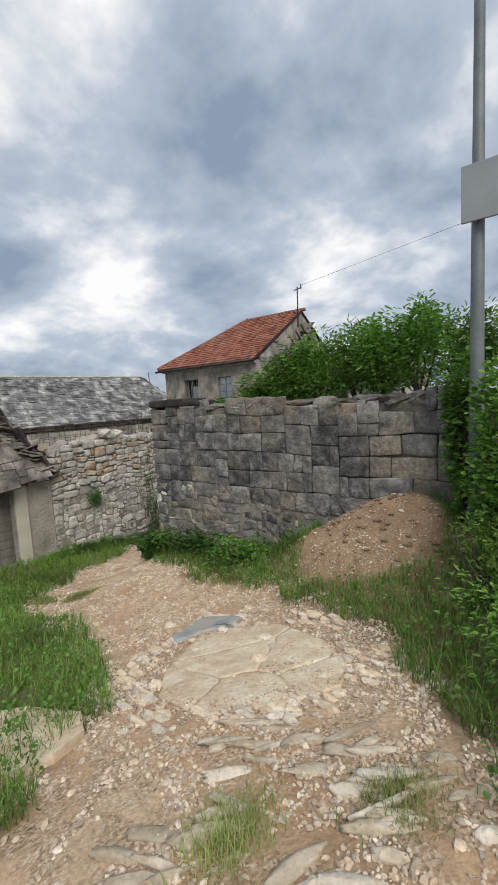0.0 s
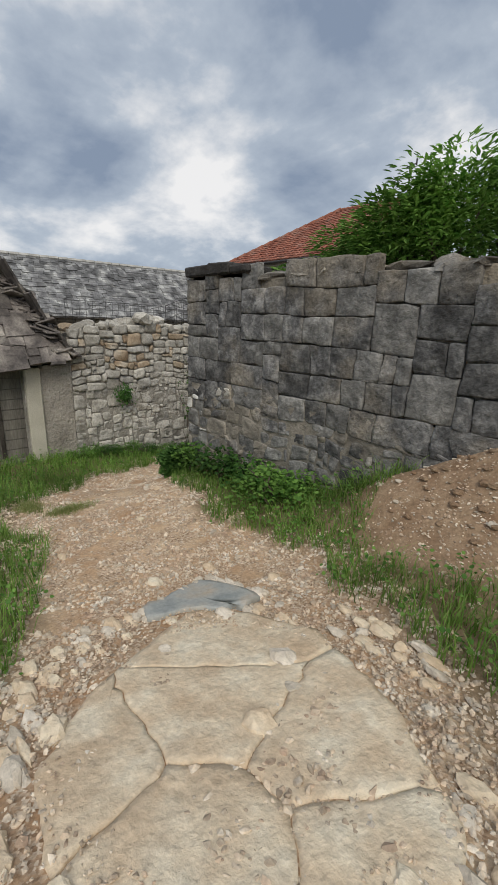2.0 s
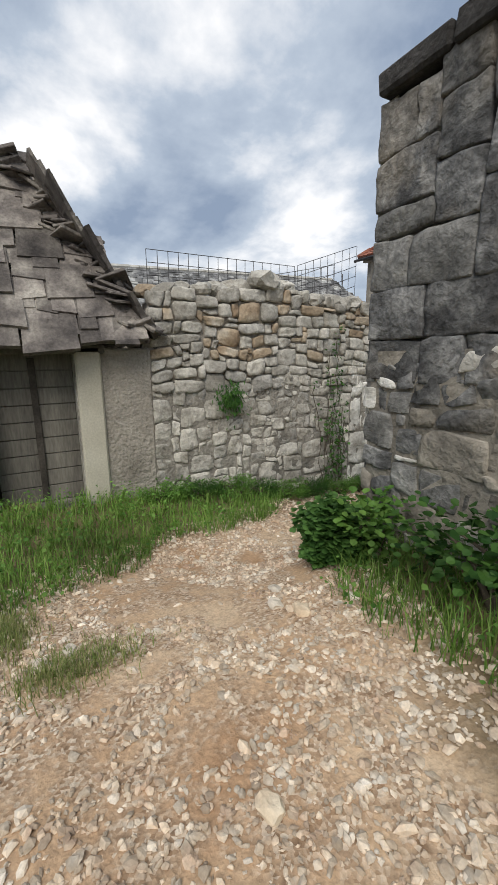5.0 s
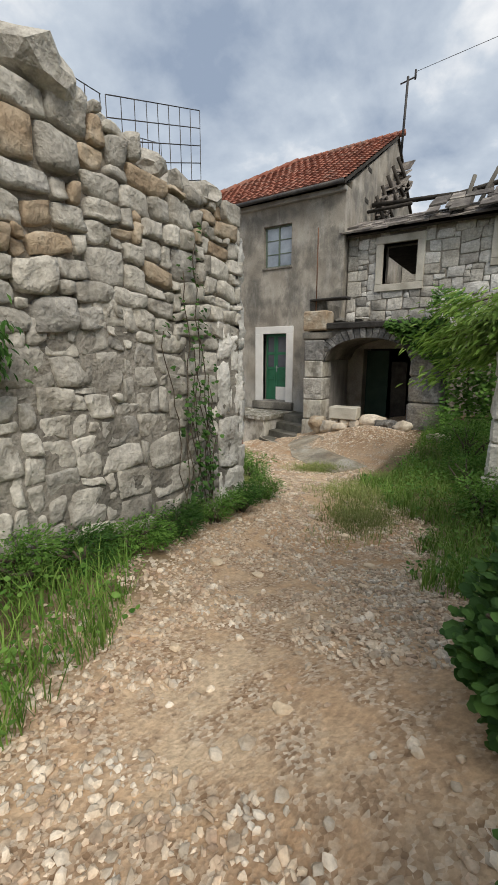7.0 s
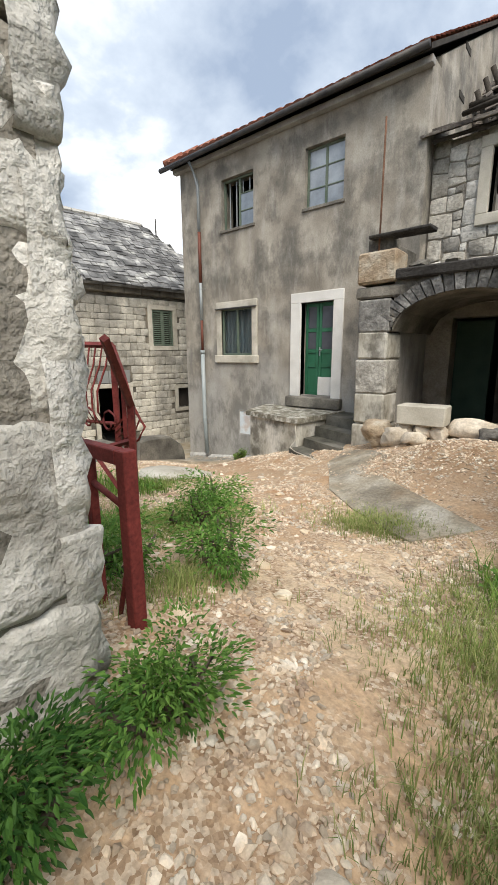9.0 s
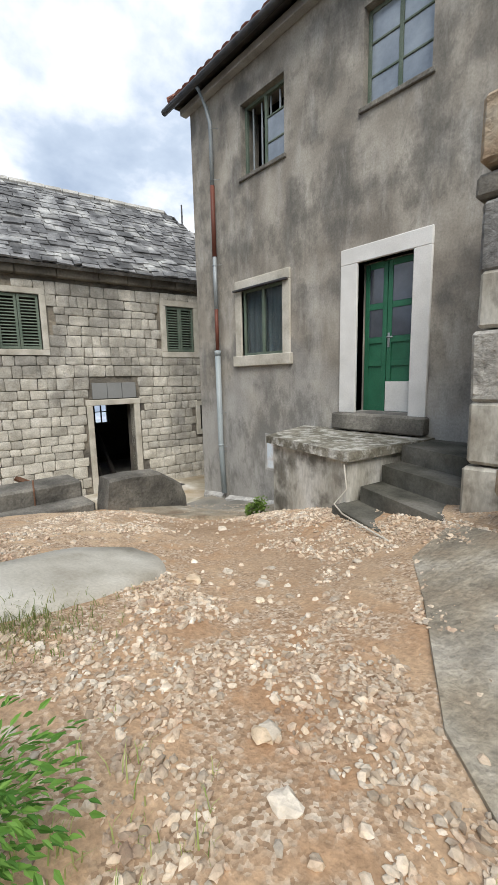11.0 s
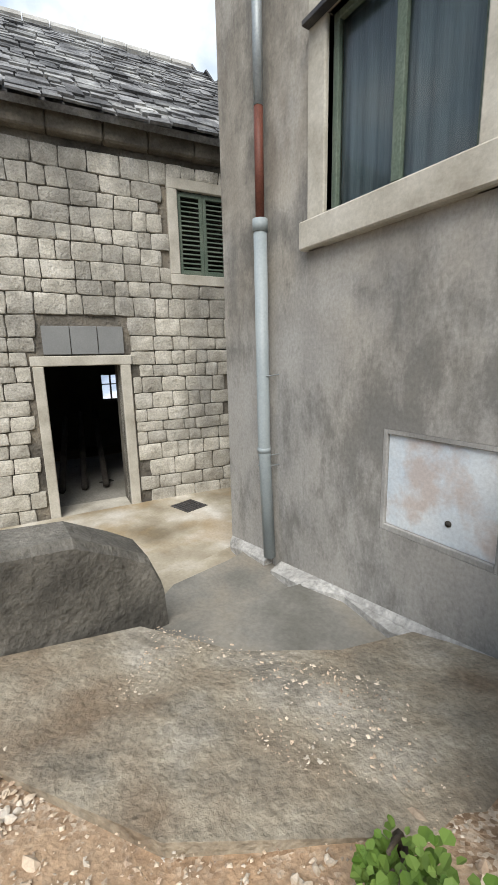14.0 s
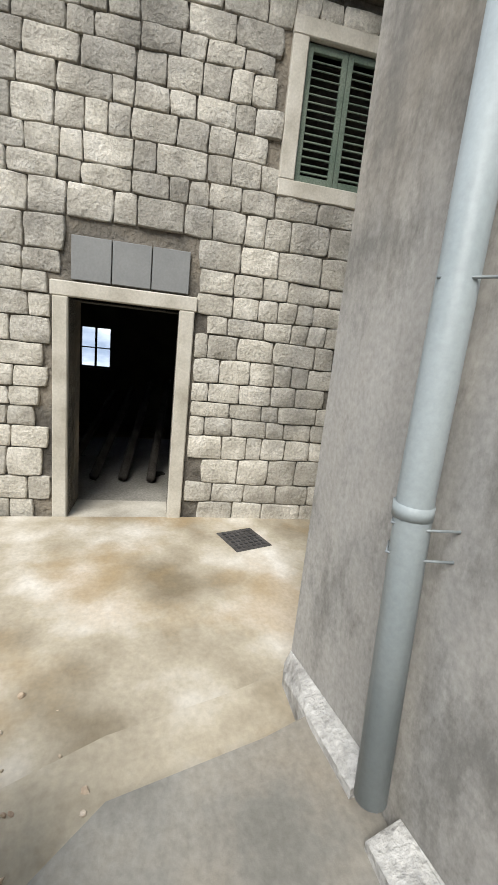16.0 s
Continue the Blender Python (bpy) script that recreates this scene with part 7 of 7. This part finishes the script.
    for k in range(75):
        x, y = 15.3 + rng.gauss(0, 0.55), -10.25 + rng.gauss(0, 0.25)
        r_ = rng.uniform(0.015, 0.04)
        rock(hp, "clod", (x, y, gz(x, y)), (r_ * 1.3, r_, r_ * 0.6), "earth" if k % 5 else "white_stone", rng)
    sl = thing("concrete_slab", "old pale concrete slab beside the path's grass", "paving slab", kind="structure")
    poly = [(13.3, -14.2), (13.6, -13.95), (14.2, -13.8), (14.5, -13.95), (14.55, -14.2), (14.4, -14.5), (13.9, -14.8)]
    slab_poly("slab", poly, 1.5, [gz(x, y) + 0.07 for x, y in poly], "path_slab", sl)
    # ramp of concrete beside the steps
    r = thing("concrete_ramp", "smooth earthy concrete apron beside the porch steps", "pavement", kind="structure")
    poly = [(6.0, -1.75), (6.6, -2.15), (7.0, -2.6), (7.2, -3.2), (7.9, -3.7), (8.4, -4.1), (8.0, -4.6), (7.3, -4.1), (6.75, -3.6), (6.35, -2.9), (5.98, -2.3)]
    slab_poly("apron", poly, -0.4, [gz(x, y) + 0.018 for x, y in poly], "concrete_dirty", r)
    # gate
    g = thing("iron_post", "red rusty square iron gate post with a short top plate", "post")
    box("post", 7.57, -6.75, 0.40, 7.63, -6.69, 1.36, "rust", g, 0.004)
    box("top_plate", 7.28, -6.75, 1.30, 7.567, -6.70, 1.36, "rust", g, 0.004)
    box("inner_post", 7.30, -6.74, 0.5, 7.34, -6.70, 1.297, "rust", g, 0.004)
    tube("brace", [(7.57, -6.72, 1.12), (7.34, -6.72, 1.18)], 0.014, "rust", g, sides=6)
    tube("brace", [(7.60, -6.73, 0.95), (7.42, -6.72, 0.45)], 0.012, "rust", g, sides=6)
    a = thing("iron_railing", "red rusty balcony railing with bulging bars leaning behind the wall", "railing")
    B, C = Vector((6.49, -5.95, 1.37)), Vector((5.42, -5.40, 1.80))
    B2, C2 = Vector((6.74, -6.2, 1.64)) * 1.0, Vector((4.50, -5.48, 1.83))
    B2 = B + (B2 - B) * 1.6
    tube("post", [B, (6.45, -5.95, 0.2)], 0.032, "rust", a, sides=4, smooth=False)
    tube("post", [C, (5.40, -5.40, 0.70)], 0.035, "rust", a, sides=4, smooth=False)
    tube("post", [(6.05, -5.72, 1.56), (6.03, -5.72, 0.6)], 0.022, "rust", a, sides=4, smooth=False)
    tube("top_rail", [B2, B], 0.028, "rust", a, "pinkish faded red rail", sides=4, smooth=False)
    tube("top_rail", [B, (6.05, -5.72, 1.57), C], 0.024, "rust", a, sides=4, smooth=False)
    tube("top_rail", [C, C2], 0.030, "rust", a, sides=4, smooth=False)
    tube("low_rail", [(6.47, -5.95, 1.12), (5.74, -5.95, 0.91), (5.0, -5.9, 0.72)], 0.020, "rust", a, sides=4, smooth=False)
    tube("low_rail", [(5.42, -5.42, 1.06), (4.5, -5.5, 1.03)], 0.018, "rust", a, sides=4, smooth=False)
    tube("brace", [(6.0, -6.1, 1.12), (6.27, -6.1, 0.98), (6.70, -6.1, 0.68)], 0.018, "rust", a, sides=4, smooth=False)
    for k in range(9):
        p, q = C.lerp(C2, (k + 0.5) / 9), Vector((5.36 - 0.09 * k, -5.5, 1.05))
        o = Vector((0.10, -0.16, 0))
        tube("bulging_bar", [p, p.lerp(q, 0.25) + o * 0.25, p.lerp(q, 0.55) + o, p.lerp(q, 0.8) + o * 0.85, q], 0.010, "rust", a, sides=5)
    for k in range(5):
        p, q = C.lerp(B, (k + 0.6) / 5.6), Vector((5.45 + 0.19 * k, -5.48 - 0.09 * k, 1.02))
        o = Vector((0.17, 0.05, 0))
        tube("bulging_bar", [p, p.lerp(q, 0.3) + o * 0.4, p.lerp(q, 0.6) + o, p.lerp(q, 0.85) + o * 0.7, q], 0.010, "rust", a, sides=5)
    for k in range(3):
        x = 5.5 + 0.3 * k
        tube("scroll", [(x + 0.12 * math.cos(t_ * 0.7) * (1 - t_ / 12), -5.9, 1.2 + 0.12 * math.sin(t_ * 0.7) * (1 - t_ / 12)) for t_ in range(10)], 0.009, "rust", a, sides=5)
    cb = thing("concrete_kerb", "rough low concrete ledge under the red railing", "kerb")
    box("body", 5.6, -6.42, 0.52, 6.35, -6.14, 0.68, "old_concrete", cb, 0.03, jit=0.02)
    box("support", 5.7, -6.38, -0.1, 6.0, -6.18, 0.518, "old_concrete", cb, 0.02)
    # concrete patch on the gravel
    cp = thing("concrete_patch", "rough grey concrete patch set in the gravel", "paving slab", kind="structure")
    n_ = 26
    V = []
    for ring, dz in ((0.0, 0.045), (0.55, 0.045), (0.95, 0.035), (1.03, -0.05)):
        for i in range(n_):
            a_ = 2 * math.pi * i / n_
            wob = 1 + 0.14 * noise.noise(Vector((math.cos(a_) * 2, math.sin(a_) * 2, 1)))
            x, y = 4.62 + 0.42 * ring * wob * math.cos(a_) - 0.25 * ring * wob * math.sin(a_), -4.05 + 0.75 * ring * wob * math.sin(a_)
            V.append((x, y, gz(x, y) + dz))
    F = [(r_ * n_ + i, r_ * n_ + (i + 1) % n_, (r_ + 1) * n_ + (i + 1) % n_, (r_ + 1) * n_ + i) for r_ in range(3) for i in range(n_)]
    mesh_part("slab", V, F, "cream_stone", cp, smooth=True)


def lamp_post():
    p = thing("lamp_post", "tall grey tapered galvanised street pole with a flat metal box", "street pole")
    z0 = gz(16.5, -10.2)
    tube("pole", [(16.47, -10.2, z0 - 0.2), (16.47, -10.2, z0 + 1.3), (16.50, -10.2, z0 + 9)], [0.09, 0.075, 0.030], "galv_dull", p, sides=16)
    box("sign_box", 16.34, -10.34, 6.17, 16.8, -10.31, 6.73, "sign_grey", p, 0.004, "flat grey metal sign seen from behind")
    tube("bracket", [(16.47, -10.2, 6.2), (16.47, -10.33, 6.2)], 0.02, "galv", p)
    tube("bracket", [(16.47, -10.2, 6.5), (16.47, -10.33, 6.5)], 0.02, "galv", p)
    r_ = thing("iron_rod", "thin rusty iron rod standing on the terrace pillar", "rod")
    tube("rod", [(6.12, -1.2, 3.1), (6.12, -1.2, 5.0)], 0.014, "rust_brown", r_, sides=6)
    a = thing("antenna_mast", "thin dark iron mast with a cable bracket on the gable", "mast")
    tube("pole", [(6.75, 3.2, 7.9), (6.8, 3.2, 9.85)], 0.035, "dark_iron", a)
    tube("crossbar", [(6.6, 3.2, 9.72), (7.0, 3.2, 9.78)], 0.022, "dark_iron", a)
    tube("insulator", [(7.0, 3.2, 9.72), (7.0, 3.2, 9.95)], 0.03, "dark_iron", a)
    w = thing("overhead_cable", "thin dark overhead cable sagging between mast and pole", "cable")
    A, B = Vector((7.0, 3.2, 9.9)), Vector((36.0, 8.6, 15.8))
    pts = [A.lerp(B, k / 20) - Vector((0, 0, 0.15 * math.sin(math.pi * k / 20))) for k in range(21)]
    tube("wire", pts, 0.007, "dark_iron", w, sides=5)


M["sign_grey"] = material("back_of_grey_sign", [(0.28, 0.30, 0.31), (0.36, 0.38, 0.39)], 2, 50, 0.5, 0.05, metal=0.4, dark=0.1)


def mesh_fence():
    f = thing("wire_mesh", "reinforcing steel mesh standing behind the rubble wall top", "wire mesh")
    for (p0, p1, z0, z1a, z1b, n) in (((7.45, -10.5), (7.45, -8.3), 3.2, 4.08, 4.06, 16), ((7.45, -8.25), (7.42, -7.1), 3.2, 4.08, 4.47, 8), ((7.05, -8.4), (7.0, -7.2), 3.2, 4.0, 4.25, 9)):
        for i in range(n + 1):
            t = i / n
            x, y = p0[0] + (p1[0] - p0[0]) * t, p0[1] + (p1[1] - p0[1]) * t
            z = z1a + (z1b - z1a) * t
            tube("upright", [(x, y, z0), (x + 0.01 * math.sin(i), y, z)], 0.0045, "dark_iron", f, sides=4)
        for k in range(5):
            u = k * 0.15
            tube("crosswire", [(p0[0] + 0.006, p0[1], z1a - u), (p1[0] + 0.006, p1[1], z1b - u)], 0.0045, "dark_iron", f, sides=4)


def gate_pillars():
    rng = random.Random(51)
    for (x0, y0, x1, y1, z1) in ((10.08, -5.2, 10.40, -4.85, 1.98), (10.36, -6.9, 10.68, -6.55, 1.6)):
        p = thing("gate_pillar", "rough pale stone gate pillar in the weeds", "pillar", "gate pillars")
        z = gz(x0, y0) - 0.1
        while z < z1:
            h_ = rng.uniform(0.28, 0.5)
            box("block", x0, y0, z, x1, y1, z + h_ - 0.008, "quoin_stone", p, 0.03, jit=0.035)
            z += h_


veg(); pebbles(); loose_things(); lamp_post(); mesh_fence(); gate_pillars()
